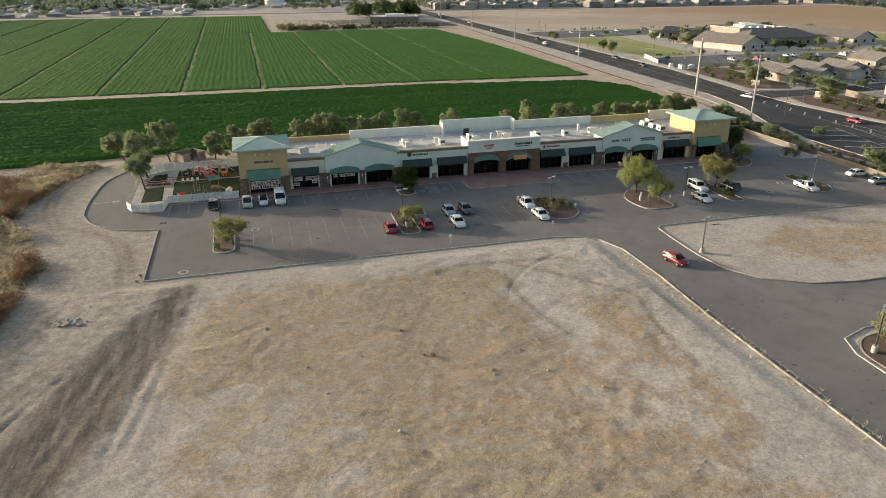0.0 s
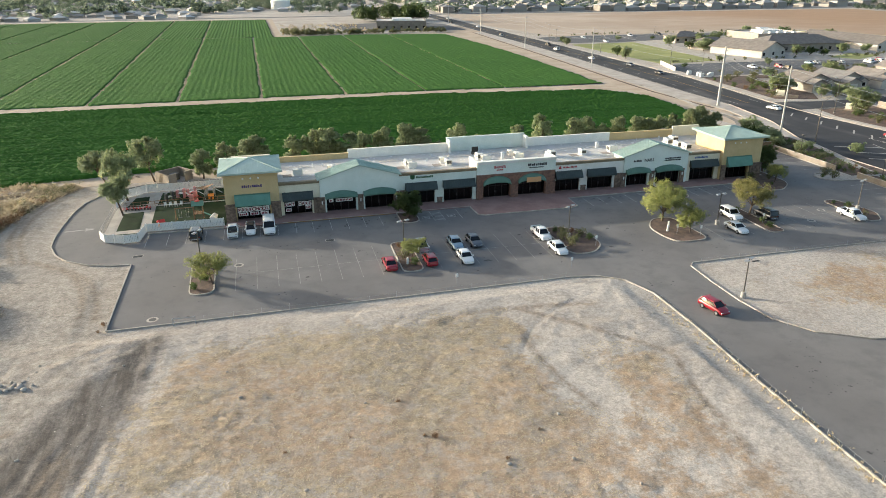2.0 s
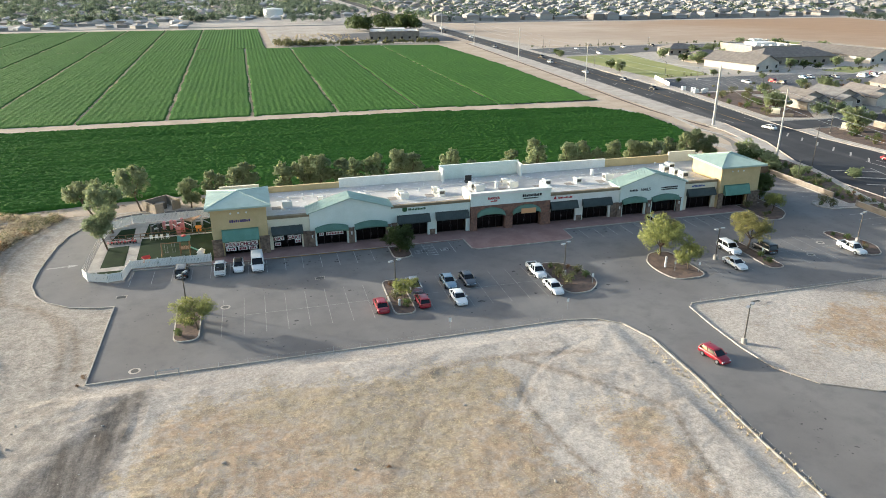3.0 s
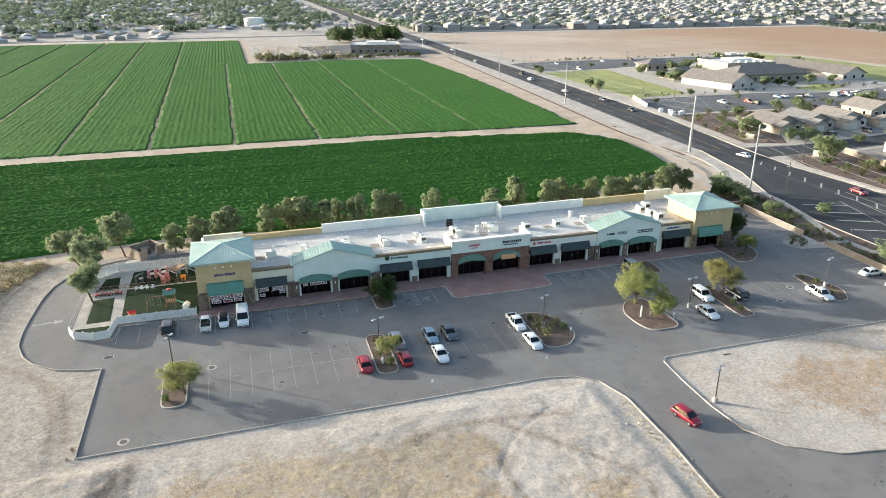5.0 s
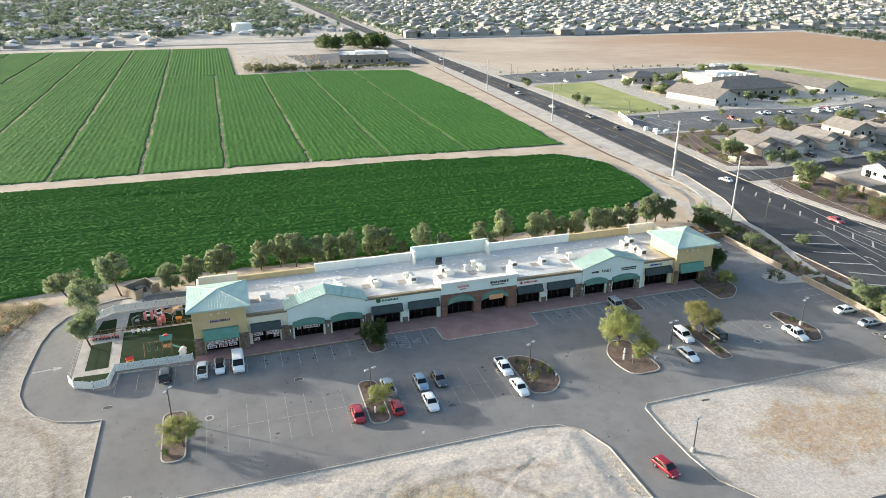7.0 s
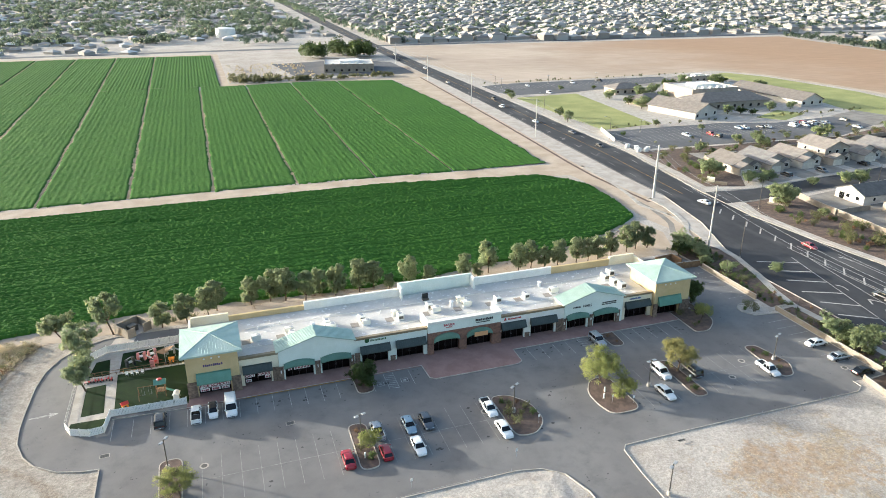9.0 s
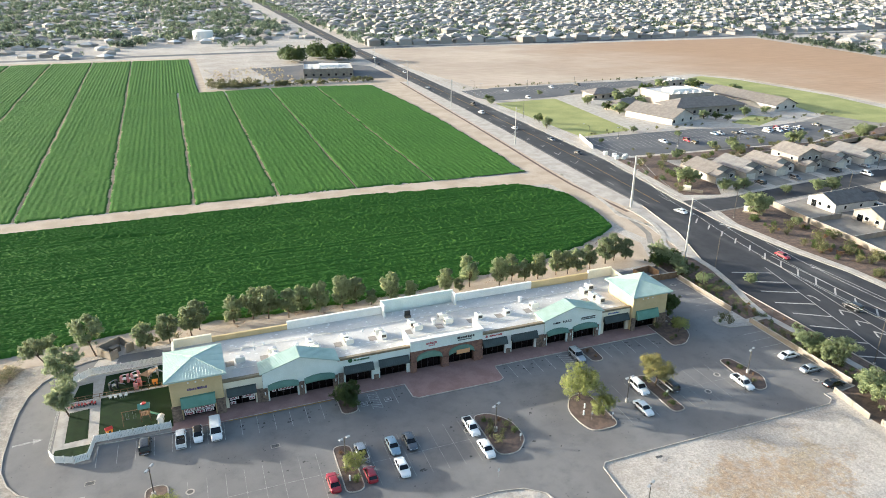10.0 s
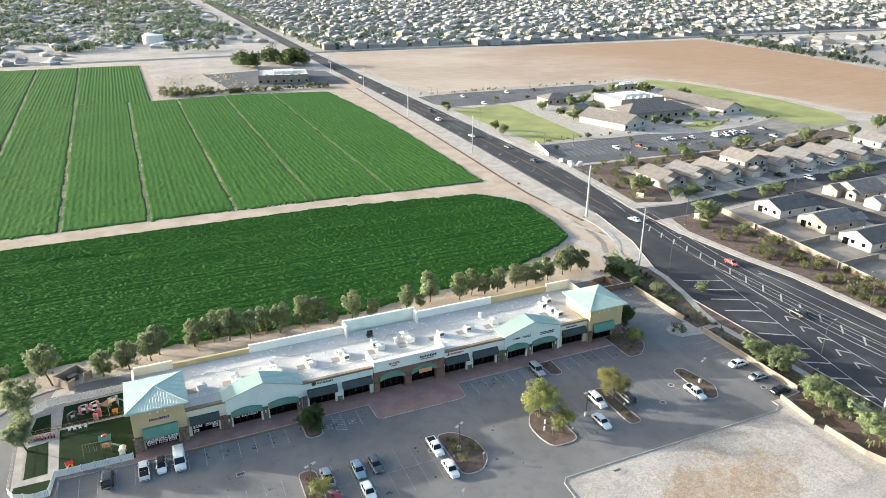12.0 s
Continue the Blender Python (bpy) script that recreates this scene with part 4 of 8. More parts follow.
def arch_wall(x0, x1, ops, h, ztop, yf, thick):
    """A wall with round-headed openings."""
    bm = bmesh.new()
    x = x0
    for a, b in ops:
        box(bm, x, a, yf, yf + thick, 0, ztop)
        n, c, r = 12, (a + b) / 2, (b - a) / 2
        pts = [(c - r * math.cos(math.pi * i / n), h + 1.15 * math.sin(math.pi * i / n)) for i in range(n + 1)]
        for (xa, za), (xb, zb) in zip(pts, pts[1:]):
            v = [bm.verts.new(q) for q in ((xa, yf, za), (xb, yf, zb), (xb, yf, ztop), (xa, yf, ztop), (xa, yf + thick, za), (xb, yf + thick, zb), (xb, yf + thick, ztop), (xa, yf + thick, ztop))]
            for i in ((0, 1, 2, 3), (7, 6, 5, 4), (0, 4, 5, 1), (3, 2, 6, 7)):
                bm.faces.new([v[j] for j in i])
        x = b
    box(bm, x, x1, yf, yf + thick, 0, ztop)
    return bm


part("brick_wall", arch_wall(43.02, 57.68, [(44.2, 49.2), (50.7, 55.8)], 2.7, 4.5, CY, 0.5), M_BRICK, mall, "mixed brown brick arcade wall")
part("wall", boxes((43.02, 57.68, CY + 0.06, CY + 0.46, 4.503, 6.6)), M_MINT, mall, "pale stucco parapet above the brick")
part("cornice", boxes((42.9, 57.8, CY - 0.2, CY + 0.75, 6.603, 6.85), (42.95, 57.75, CY - 0.08, CY + 0.055, 6.35, 6.6)), M_WHITE, mall, "white moulded cornice")
for xa in (42.9, 57.4):
    part("parapet_return", boxes((xa, xa + 0.4, CY + 0.753, 3.2, ROOF, 6.85)), M_WHITE, mall, "white parapet return")
for a, b in ((44.2, 49.2), (50.7, 55.8)):
    storefront(mall, a, b, 2.68, CY + 0.9)
    arch_hood(mall, a - 0.05, b + 0.05, 2.6, 1.3, CY - 0.003, 0.5)
for x in (43.6, 49.95, 56.7):
    wall_lamp(mall, x, CY - 0.003, 2.0)
for x0, x1 in ((43.0, 44.1), (49.3, 50.6), (55.9, 57.7)):
    pier(mall, x0, x1, CY - 0.2, CY - 0.003, 2.2, M_BRICK)

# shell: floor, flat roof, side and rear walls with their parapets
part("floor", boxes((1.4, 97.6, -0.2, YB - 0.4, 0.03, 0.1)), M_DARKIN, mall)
roof_slab = part("flat_roof", boxes((9.32, 91.58, -0.55, YB - 0.4, ROOF - 0.25, ROOF), (1.8, 9.318, 7.22, YB - 0.4, ROOF - 0.25, ROOF), (91.582, 97.2, 7.22, YB - 0.4, ROOF - 0.25, ROOF)), M_ROOF, mall, "pale grey membrane flat roof with white patches")
part("side_wall", boxes((1.4, 1.8, 7.22, YB, 0, 6.3)), M_CREAM, mall)
part("side_wall", boxes((97.2, 97.6, 7.22, YB, 0, 6.6)), M_CREAM, mall)
for x0, x1, z, mt, dy in ((1.8, 8.6, 6.6, M_CREAM, 0), (8.6, 22.8, 5.9, M_YELLOW, 0.15), (22.8, 42.0, 6.6, M_WHITE, 0), (42.0, 58.0, 7.5, M_MINT, 0.5), (58.0, 76.5, 6.6, M_WHITE, 0), (76.5, 91.0, 6.4, M_YELLOW, 0.15), (91.0, 97.2, 7.0, M_CREAM, 0)):
    part("rear_wall", boxes((x0 + 0.002, x1 - 0.002, YB - 0.4 + dy, YB + dy, 0, z), (x0 + 0.002, x1 - 0.002, YB - 0.46 + dy, YB + 0.06 + dy, z + 0.002, z + 0.1)), mt, mall, "stepped rear parapet wall")
for xa in (42.0, 57.6):
    part("parapet_return", boxes((xa, xa + 0.4, 13.2, YB + 0.09, ROOF, 7.4)), M_WHITE, mall)
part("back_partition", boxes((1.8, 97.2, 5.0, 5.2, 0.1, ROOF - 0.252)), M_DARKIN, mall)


def letters(parent, text, x, y, z, size, mat, label=""):
    cu = bpy.data.curves.new("lettering", "FONT")
    cu.body, cu.size, cu.extrude, cu.align_x, cu.offset = text, size, 0.02, "CENTER", 0.025 * size
    cu.materials.append(mat)
    ob = new("lettering", cu)
    ob.parent = parent
    ob.matrix_basis = pose(x, y, z, 90, 0, 0)
    if label:
        ob["label"] = label
    return ob


def bars(parent, rows, y, mat, label):
    """Plain bars where writing cannot be read."""
    bm = bmesh.new()
    for x0, x1, z0, z1 in rows:
        n = max(1, round((x1 - x0) / ((z1 - z0) * 0.8)))
        w = (x1 - x0) / n
        rb = random.Random(round(x0 * 10 + z0 * 100))
        for i in range(n):
            box(bm, x0 + i * w + w * 0.08, x0 + i * w + w * rb.uniform(0.62, 0.92), y - 0.05, y - 0.003, z0, z1 - (z1 - z0) * rb.choice((0, 0, 0.25)))
    return part("lettering", bm, mat, parent, label)


bars(mall, [(3.6, 6.8, 5.6, 6.0)], -1.9, M_SIGNP, "purple raised sign letters")
bars(mall, [(32.2, 35.2, 4.75, 5.1)], YF, M_SIGNG, "dark green raised sign letters")
part("sign_mark", prism(bmesh.new(), rounded([(0, 0), (0.8, 0), (0.8, 0.9), (0, 0.9)], 0.35), 0, 0.05, pose(31.2, YF - 0.003, 4.6, 90, 0, 0)), M_SIGNG, mall, "round green sign mark")
letters(mall, "BARBER", 47.2, CY + 0.055, 5.5, 0.62, M_SIGNR, "dull red raised letters")
bars(mall, [(46.6, 47.8, 5.1, 5.35)], CY + 0.06, M_SIGNR, "dull red raised letters")
bars(mall, [(52.4, 56.0, 5.5, 5.95), (52.6, 55.4, 5.1, 5.3)], CY + 0.06, M_SIGNK, "dark raised sign letters")
bars(mall, [(59.3, 62.0, 4.5, 4.8)], YF, M_SIGNR, "red raised sign letters")
part("sign_mark", prism(bmesh.new(), [(0, 0), (0.6, 0), (0.3, 0.6)], 0, 0.05, pose(58.4, YF - 0.003, 4.45, 90, 0, 0)), M_SIGNR, mall, "red triangular sign mark")
letters(mall, "NAILS", 76.4, YF - 0.253, 4.65, 0.75, M_SIGNK, "black raised letters")
bars(mall, [(73.2, 74.9, 4.7, 5.05)], YF - 0.25, M_SIGNK, "black raised sign letters")
bars(mall, [(79.6, 83.0, 4.85, 5.1), (79.6, 83.0, 4.5, 4.72)], YF - 0.25, M_SIGNK, "black raised sign letters")
bars(mall, [(86.2, 89.0, 4.45, 4.8)], YF, M_SIGNB, "blue raised sign letters")


def banner(x0, x1, z0, z1, y, text):
    """White vinyl panels in a row, one letter on each, a little uneven."""
    w = (x1 - x0) / len(text)
    for i, ch in enumerate(text):
        if ch != " ":
            dz = 0.04 * (i % 3 - 1)
            b = part("banner", boxes((x0 + i * w + 0.02, x0 + (i + 1) * w - 0.02, y, y + 0.02, z0 + dz, z1 + dz)), M_SIGNW, mall, "white vinyl panel with a dark red letter")
            letters(b, ch, x0 + (i + 0.5) * w, y - 0.003, z0 + dz + (z1 - z0) * 0.16, (z1 - z0) * 0.92, M_BANR)


banner(2.6, 7.6, 1.6, 2.4, -1.96, "PRESCHOOL")
for x0, x1 in ((2.7, 4.2), (4.5, 5.9), (6.1, 7.4)):
    b = part("banner", boxes((x0, x1, -1.955, -1.935, 0.95, 1.5)), M_SIGNW, mall, "white vinyl banner with dark red letters")
    bars(b, [(x0 + 0.15, x1 - 0.15, 1.05, 1.4)], -1.955, M_BANR, "dark red banner letters")
banner(10.1, 14.4, 1.6, 2.35, YF - 0.06, "DAY CARE")
for x0, x1, z0 in ((10.2, 11.1, 0.75), (13.4, 14.3, 1.0)):
    b = part("banner", boxes((x0, x1, YF - 0.06, YF - 0.04, z0, z0 + 0.55)), M_SIGNW, mall, "small white vinyl notice with dark red letters")
    bars(b, [(x0 + 0.1, x1 - 0.1, z0 + 0.12, z0 + 0.42)], YF - 0.06, M_BANR, "dark red banner letters")
for x0, x1 in ((17.3, 18.0), (18.4, 21.2)):
    b = part("banner", boxes((x0, x1, YF - 0.31, YF - 0.29, 1.85, 2.4)), M_SIGNW, mall, "white vinyl banner with dark red letters")
    bars(b, [(x0 + 0.12, x1 - 0.12, 1.97, 2.28)], YF - 0.31, M_BANR, "dark red banner letters")
part("banner", boxes((51.9, 54.6, CY - 0.99, CY - 0.96, 2.85, 3.75)), M_BANO, mall, "orange vinyl banner on an arched hood")

# ---- walks, islands, markings ----
WALK = [(0.4, -4.8), (40.8, -4.7), (41.0, -8.8), (41.9, -9.5), (57.6, -9.6), (58.6, -8.9), (58.8, -4.6), (96.2, -4.6), (96.2, -1.2), (101.5, -1.2), (101.5, 7.4), (-0.2, 7.4), (0.4, 6.0)]
tagged(link("front_walk", prism(bmesh.new(), WALK, 0.0, 0.14), M_PAVER), kind="structure")
kerb([(-10.9, -4.2), (0.2, -4.75), (40.65, -4.65), (40.85, -8.9), (41.8, -9.65), (57.7, -9.75), (58.75, -9.0), (58.95, -4.75), (96.2, -4.75)], h=0.16, side=0.0)


def island(name, pts, r, mat=M_MULCH, label=""):
    o = rounded(pts, r)
    a = tagged(link(name, prism(bmesh.new(), o, -0.05, 0.13), mat), label, kind="structure")
    bm = strip(bmesh.new(), o, -0.16, -0.003, -0.05, 0.165, True)
    link("kerb", bm, M_CONC, a)
    return a


island("island_west", [(-3.2, -29), (-0.4, -29), (-0.4, -17.7), (-3.4, -17.7)], 1.3)
island("island_red_cars", [(24.2, -29), (26.9, -29), (27.0, -18.2), (24.4, -17.9)], 1.2)
island("island_centre", [(48.6, -29), (51.8, -29.3), (54.4, -26.5), (54.2, -21.5), (51.5, -18.2), (48.6, -18)], 1.6)
island("island_mesquite", [(65.8, -28.9), (70.9, -28.9), (70.6, -18.6), (67.3, -18.6), (64.9, -22), (64.9, -26)], 1.8)
island("island_east_strip", [(81.8, -29.1), (84.2, -29.1), (84.0, -17.6), (82.0, -17.4)], 1.0)
island("island_far_east", [(100.3, -28.9), (102.4, -28.9), (104.7, -25.5), (103.2, -18.2), (100.9, -18.0)], 1.3)
island("island_front_tree", [(28.0, -5.0), (28.0, -9.9), (30.8, -9.7), (30.9, -5.0)], [0, 1.3, 1.3, 0])
island("island_corner", [(96.3, -4.7), (96.2, -10.2), (99.0, -10.4), (103, -7.0), (103, 3.0), (101.6, 3.0), (101.6, -1.3), (96.3, -1.3)], [0, .8, 2, 3, 1, 0, 0, 0])
island("island_by_van", [(77.3, -4.9), (77.6, -9.9), (80.0, -9.9), (80.2, -4.9)], [0, 1.1, 1.1, 0])
island("island_south", [(61.8, -96), (62.2, -76), (64.5, -73.4), (70, -72.6), (85, -72.6), (85, -96)], [0, 2, 2, 2, 0, 0])


def line_mark(x0, y0, x1, y1, w=0.09, mat=M_LINE, parent=parking_lot, name="stall_line", z=0.02):
    d = Vector((x1 - x0, y1 - y0))
    bm = boxes((0, d.length, -w / 2, w / 2, 0.001, 0.006))
    ob = link(name, bm, mat, parent)
    ob.matrix_basis = pose(x0, y0, z, 0, 0, math.degrees(math.atan2(d.y, d.x)))
    return ob


for x in (-10.7, -7.7, -5.0, -2.25, 0.45, 3.2, 5.9, 8.6, 11.35, 14.0, 16.8, 19.5, 22.2, 24.9, 30.95, 33.4, 35.1, 38.0):
    line_mark(x, -5.0, x - 0.05, -9.9)
for x in (61.4, 64.1, 66.8, 69.5, 72.2) + tuple(82.0 + 2.74 * i for i in range(5)):
    line_mark(x, -5.0, x, -9.7)
for i in range(6):
    line_mark(33.45, -5.2 - 0.8 * i, 35.05, -6.1 - 0.8 * i, 0.12)
    line_mark(72.3, -5.2 - 0.8 * i, 74.2, -6.1 - 0.8 * i, 0.12)
for x in [2.4 + 2.73 * i for i in range(8)] + [29.6 + 2.69 * i for i in range(7)] + [73.4, 76.2, 78.9] + [86.4 + 2.7 * i for i in range(6)]:
    line_mark(x, -18.2, x - 0.1, -29.0, 0.08, M_LINEF)
for a, b in ((2.4, 24.0), (29.4, 48.4), (73.4, 81.6), (86.4, 99.5)):
    line_mark(a, -23.6, b, -23.6, 0.08, M_LINEF)
for i in range(8):
    line_mark(112.4, -11.6 - 2.74 * i, 117.5, -11.6 - 2.74 * i)
for i in range(6):
    line_mark(112.6, 0.2 + 2.74 * i, 117.5, 0.2 + 2.74 * i)
line_mark(9.4, -4.9, 27.0, -4.95, 0.16, M_LINEY, parking_lot, "kerb_paint", 0.16)
# arrow of the drive-round lane
bm = bmesh.new()
prism(bm, [(-23.6, 0.1), (-20.6, 0.35), (-20.6, -0.2), (-19.3, 0.7), (-20.8, 1.3), (-20.7, 0.8), (-23.6, 0.5)], 0.021, 0.026)
link("lane_arrow", bm, M_LINE, parking_lot)
# accessible-stall squares
for x in (32.2, 36.5, 75.3):
    bm = strip(bmesh.new(), [(x - 0.6, -8.6), (x + 0.6, -8.6), (x + 0.6, -7.4), (x - 0.6, -7.4)], -0.05, 0.05, 0.021, 0.026, True)
    tube(bm, (x, -8.0, 0.021), (x, -8.0, 0.026), 0.28, seg=10)
    link("stall_symbol", bm, M_LINE, parking_lot)


def manhole(x, y, r=0.42):
    c = empty("manhole", pose(x, y, 0.02))
    tagged(c, "round iron manhole cover in a pale concrete collar", "manhole", "manhole covers")
    part("collar", tube(bmesh.new(), (0, 0, -0.02), (0, 0, 0.012), r + 0.25, seg=20), M_CONC, c)
    part("lid", tube(bmesh.new(), (0, 0, 0.013), (0, 0, 0.022), r, seg=20), M_GRILLE, c)


for x, y in ((-6.9, -34.6), (2.7, -20.5), (46.3, -21.3), (91.6, -26.0), (97.0, -22.0), (113.0, -30.0), (114.8, 14.0)):
    manhole(x, y)


def drain(x, y, w, d):
    c = tagged(empty("storm_drain", pose(x, y, 0.02)), "rusty iron storm drain grate in the asphalt", "drain", "storm drains")
    bm = strip(bmesh.new(), [(-w / 2, -d / 2), (w / 2, -d / 2), (w / 2, d / 2), (-w / 2, d / 2)], -0.06, 0.02, -0.02, 0.015, True)
    part("frame", bm, M_CONC, c)
    for i in range(6):
        y0 = -d / 2 + d * (i + 0.3) / 6
        part("bar", boxes((-w / 2 + 0.03, w / 2 - 0.03, y0, y0 + d / 12, -0.02, 0.012)), M_GRILLE, c)


for x, y in ((-11.2, -13.4), (15.9, -14.2), (72.0, -38.2)):
    drain(x, y, 1.3, 0.8)


# ---- lot lamps, sign posts, bollards ----
def lot_lamp():
    c = empty("lot_lamp")
    tagged(c, "grey steel parking lot lamp with two heads on a concrete base", "street lamp", "parking lot lamps")
    bm = tube(bmesh.new(), (0, 0, 0), (0, 0, 0.75), 0.33, 0.31, 16)
    part("base", bm, M_WALK, c, "pale round concrete base")
    part("pole", tube(bmesh.new(), (0, 0, 0.75), (0, 0, 5.15), 0.09, 0.07, 8), M_POLEB, c)
    part("arm", boxes((-0.5, 0.5, -0.04, 0.04, 5.0, 5.08)), M_POLEB, c)
    for s in (-1, 1):
        bm = boxes((s * 0.62 - 0.34, s * 0.62 + 0.34, -0.2, 0.2, 4.97, 5.15))
        bevelled(bm, 0.04, 1)
        h = part("lamp_head", bm, M_POLE, c)
        part("lens", boxes((s * 0.62 - 0.2, s * 0.62 + 0.2, -0.15, 0.15, 4.95, 4.968)), M_LAMPW, h)
    return c


lamp0 = lot_lamp()
spots = [(-2.2, -19.8, 0.13, 60), (25.4, -22.9, 0.13, 20), (50.6, -23.1, 0.13, 30), (75.9, -23.6, 0.02, 10), (102.8, -23.6, 0.13, 25), (62.9, -47.5, 0.02, 30), (63.6, -76.3, 0.13, 40)]
for i, (x, y, z, a) in enumerate(spots):
    if i:
        copy_thing(lamp0, pose(x, y, z, 0, 0, a))
lamp0.matrix_basis = pose(*spots[0][:3], 0, 0, spots[0][3])


def sign_post(x, y, z=0.0, h=1.6):
    c = tagged(empty("sign_post", pose(x, y, z, 0, 0, random.uniform(-8, 8))), "small white parking sign on a thin steel post", "sign", "parking signs")
    part("post", tube(bmesh.new(), (0, 0, 0), (0, 0, h), 0.025, seg=6), M_POLE, c)
    part("plate", boxes((-0.17, 0.17, -0.045, -0.027, h - 0.5, h)), M_SIGNW, c)


for x, y, z in ((46.4, -33.4, 0), (29.9, -34.6, 0), (53.2, -27.0, 0.13), (70.4, -27.3, 0.13), (67.2, -26.0, 0.13), (83.2, -25.0, 0.13)):
    sign_post(x, y, z)


def post(x, y, h, mat=M_WHITEP, label="short white concrete marker post", r=0.16):
    c = tube(bmesh.new(), (0, 0, 0), (0, 0, h), r, r * 0.9, 10)
    tube(c, (0, 0, h), (0, 0, h + 0.06), r * 0.9, r * 0.4, 10)
    o = link("marker_post", c, mat)
    o.matrix_basis = pose(x, y, 0.1)
    tagged(o, label, "bollard", "marker posts")


for x, y in ((66.6, -24.4), (67.8, -22.7), (25.2, -26.4)):
    post(x, y, 0.9)

# wire fence of thin stakes along the dirt lots
stake = tagged(empty("fence_stake", pose(-4.2, -36.9, 0)), "thin rusty steel fence stake in the dirt", "fence post", "fence stakes along the dirt lots")
part("post", tube(bmesh.new(), (0, 0, -0.1), (0, 0, 1.1), 0.02, seg=5), M_POLE, stake)
runs = [((-1.0, -36.9), (44, -36.8), 15), ((52.4, -46), (51.2, -98), 18), ((64, -37.0), (106, -37.2), 15), ((63, -55.2), (80, -62.3), 6)]
for (x0, y0), (x1, y1), n in runs:
    for i in range(n):
        u = i / (n - 1)
        copy_thing(stake, pose(x0 + (x1 - x0) * u, y0 + (y1 - y0) * u, 0, random.uniform(-4, 4), random.uniform(-4, 4), 0) @ Matrix.Diagonal((1, 1, random.uniform(0.7, 1.1), 1)))
wire = bmesh.new()
for (x0, y0), (x1, y1), n in runs:
    for z in (0.45, 0.9):
        tube(wire, (x0, y0, z), (x1, y1, z), 0.008, seg=3)
tagged(link("fence_wire", wire, M_POLE), "slack thin fence wires between the stakes", "fence wire", kind="stuff")
# pipe gate by the kerb end
gate = tagged(empty("pipe_barrier", pose(-4.4, -36.9, 0)), "low galvanised pipe barrier at the lot corner", "barrier")
for s in (0, 2.4):
    part("post", tube(bmesh.new(), (s, 0, 0), (s, 0, 1.0), 0.05, seg=8), M_POLE, gate)
part("rail", tube(bmesh.new(), (0, 0, 0.9), (2.4, 0, 0.9), 0.04, seg=8), M_POLE, gate)

# ---- roof plant ----


def rooftop_unit(x, y, s=1.0, turn=0.0):
    c = tagged(empty("rooftop_air_unit", pose(x, y, ROOF, 0, 0, turn)), "boxy cream rooftop air conditioner on a curb", "air conditioner", "rooftop air units")
    part("curb", boxes((-0.85 * s, 0.85 * s, -0.55 * s, 0.55 * s, 0, 0.25)), M_ROOFW, c)
    part("cabinet", bevelled(boxes((-0.95 * s, 0.95 * s, -0.65 * s, 0.65 * s, 0.253, 1.3 * s)), 0.03, 1), M_HVAC, c)
    part("fan_guard", tube(bmesh.new(), (0.4 * s, 0, 1.303 * s), (0.4 * s, 0, 1.38 * s), 0.45 * s, 0.42 * s, 16), M_POLE, c, "round grey fan guard")
    part("louvre", boxes((-0.98 * s, -0.953 * s, -0.5 * s, 0.5 * s, 0.4, 1.1 * s)), M_GRILLE, c)
    part("hood", boxes((-0.5 * s, 0.3 * s, 0.653 * s, 0.95 * s, 0.5, 0.9 * s)), M_HVAC, c)


for x, y in ((12.9, 5.6), (18.9, 6.8), (19.2, 5.0), (25.9, 7.2), (26.3, 5.3), (32.5, 6.9), (32.9, 5.1), (39.2, 7.0), (39.6, 5.2), (46.2, 7.6), (46.9, 5.8), (53.0, 8.6), (53.5, 6.3), (60.0, 6.0), (66.2, 5.8), (72.7, 6.3)):
    rooftop_unit(x, y, random.uniform(0.8, 0.92), random.choice((0, 90)) + random.uniform(-2, 2))
for x, y in ((86.2, 8.6), (86.8, 6.0), (87.3, 3.8), (88.4, 10.2)):
    rooftop_unit(x, y, 0.95, 90)


def roof_vent(x, y, h, r):
    c = tagged(empty("roof_vent", pose(x, y, ROOF)), "small pale metal roof vent pipe with a cap", "roof vent", "roof vents")
    part("pipe", tube(bmesh.new(), (0, 0, 0), (0, 0, h), r, seg=10), M_ROOFW, c)
    part("cap", tube(bmesh.new(), (0, 0, h), (0, 0, h + 0.12), r * 1.5, r * 0.7, 10), M_ROOFW, c)


rr = random.Random(4)
for i in range(26):
    roof_vent(rr.uniform(12, 96), rr.uniform(8, 14), rr.uniform(0.2, 0.5), rr.uniform(0.06, 0.11))
for x, y in ((50.6, 7.0), (71.2, 9.8), (23.2, 6.8)):
    roof_vent(x, y, 1.1, 0.35)
hatch = tagged(empty("roof_hatch", pose(46.6, 11.6, ROOF)), "dark raised roof hatch with an open lid", "roof hatch")
part("curb", boxes((-0.6, 0.6, -0.5, 0.5, 0, 0.4)), M_GRILLE, hatch)
part("lid", boxes((-0.62, 0.62, -0.05, 0.05, 0.4, 1.4)), M_SIGNK, hatch)
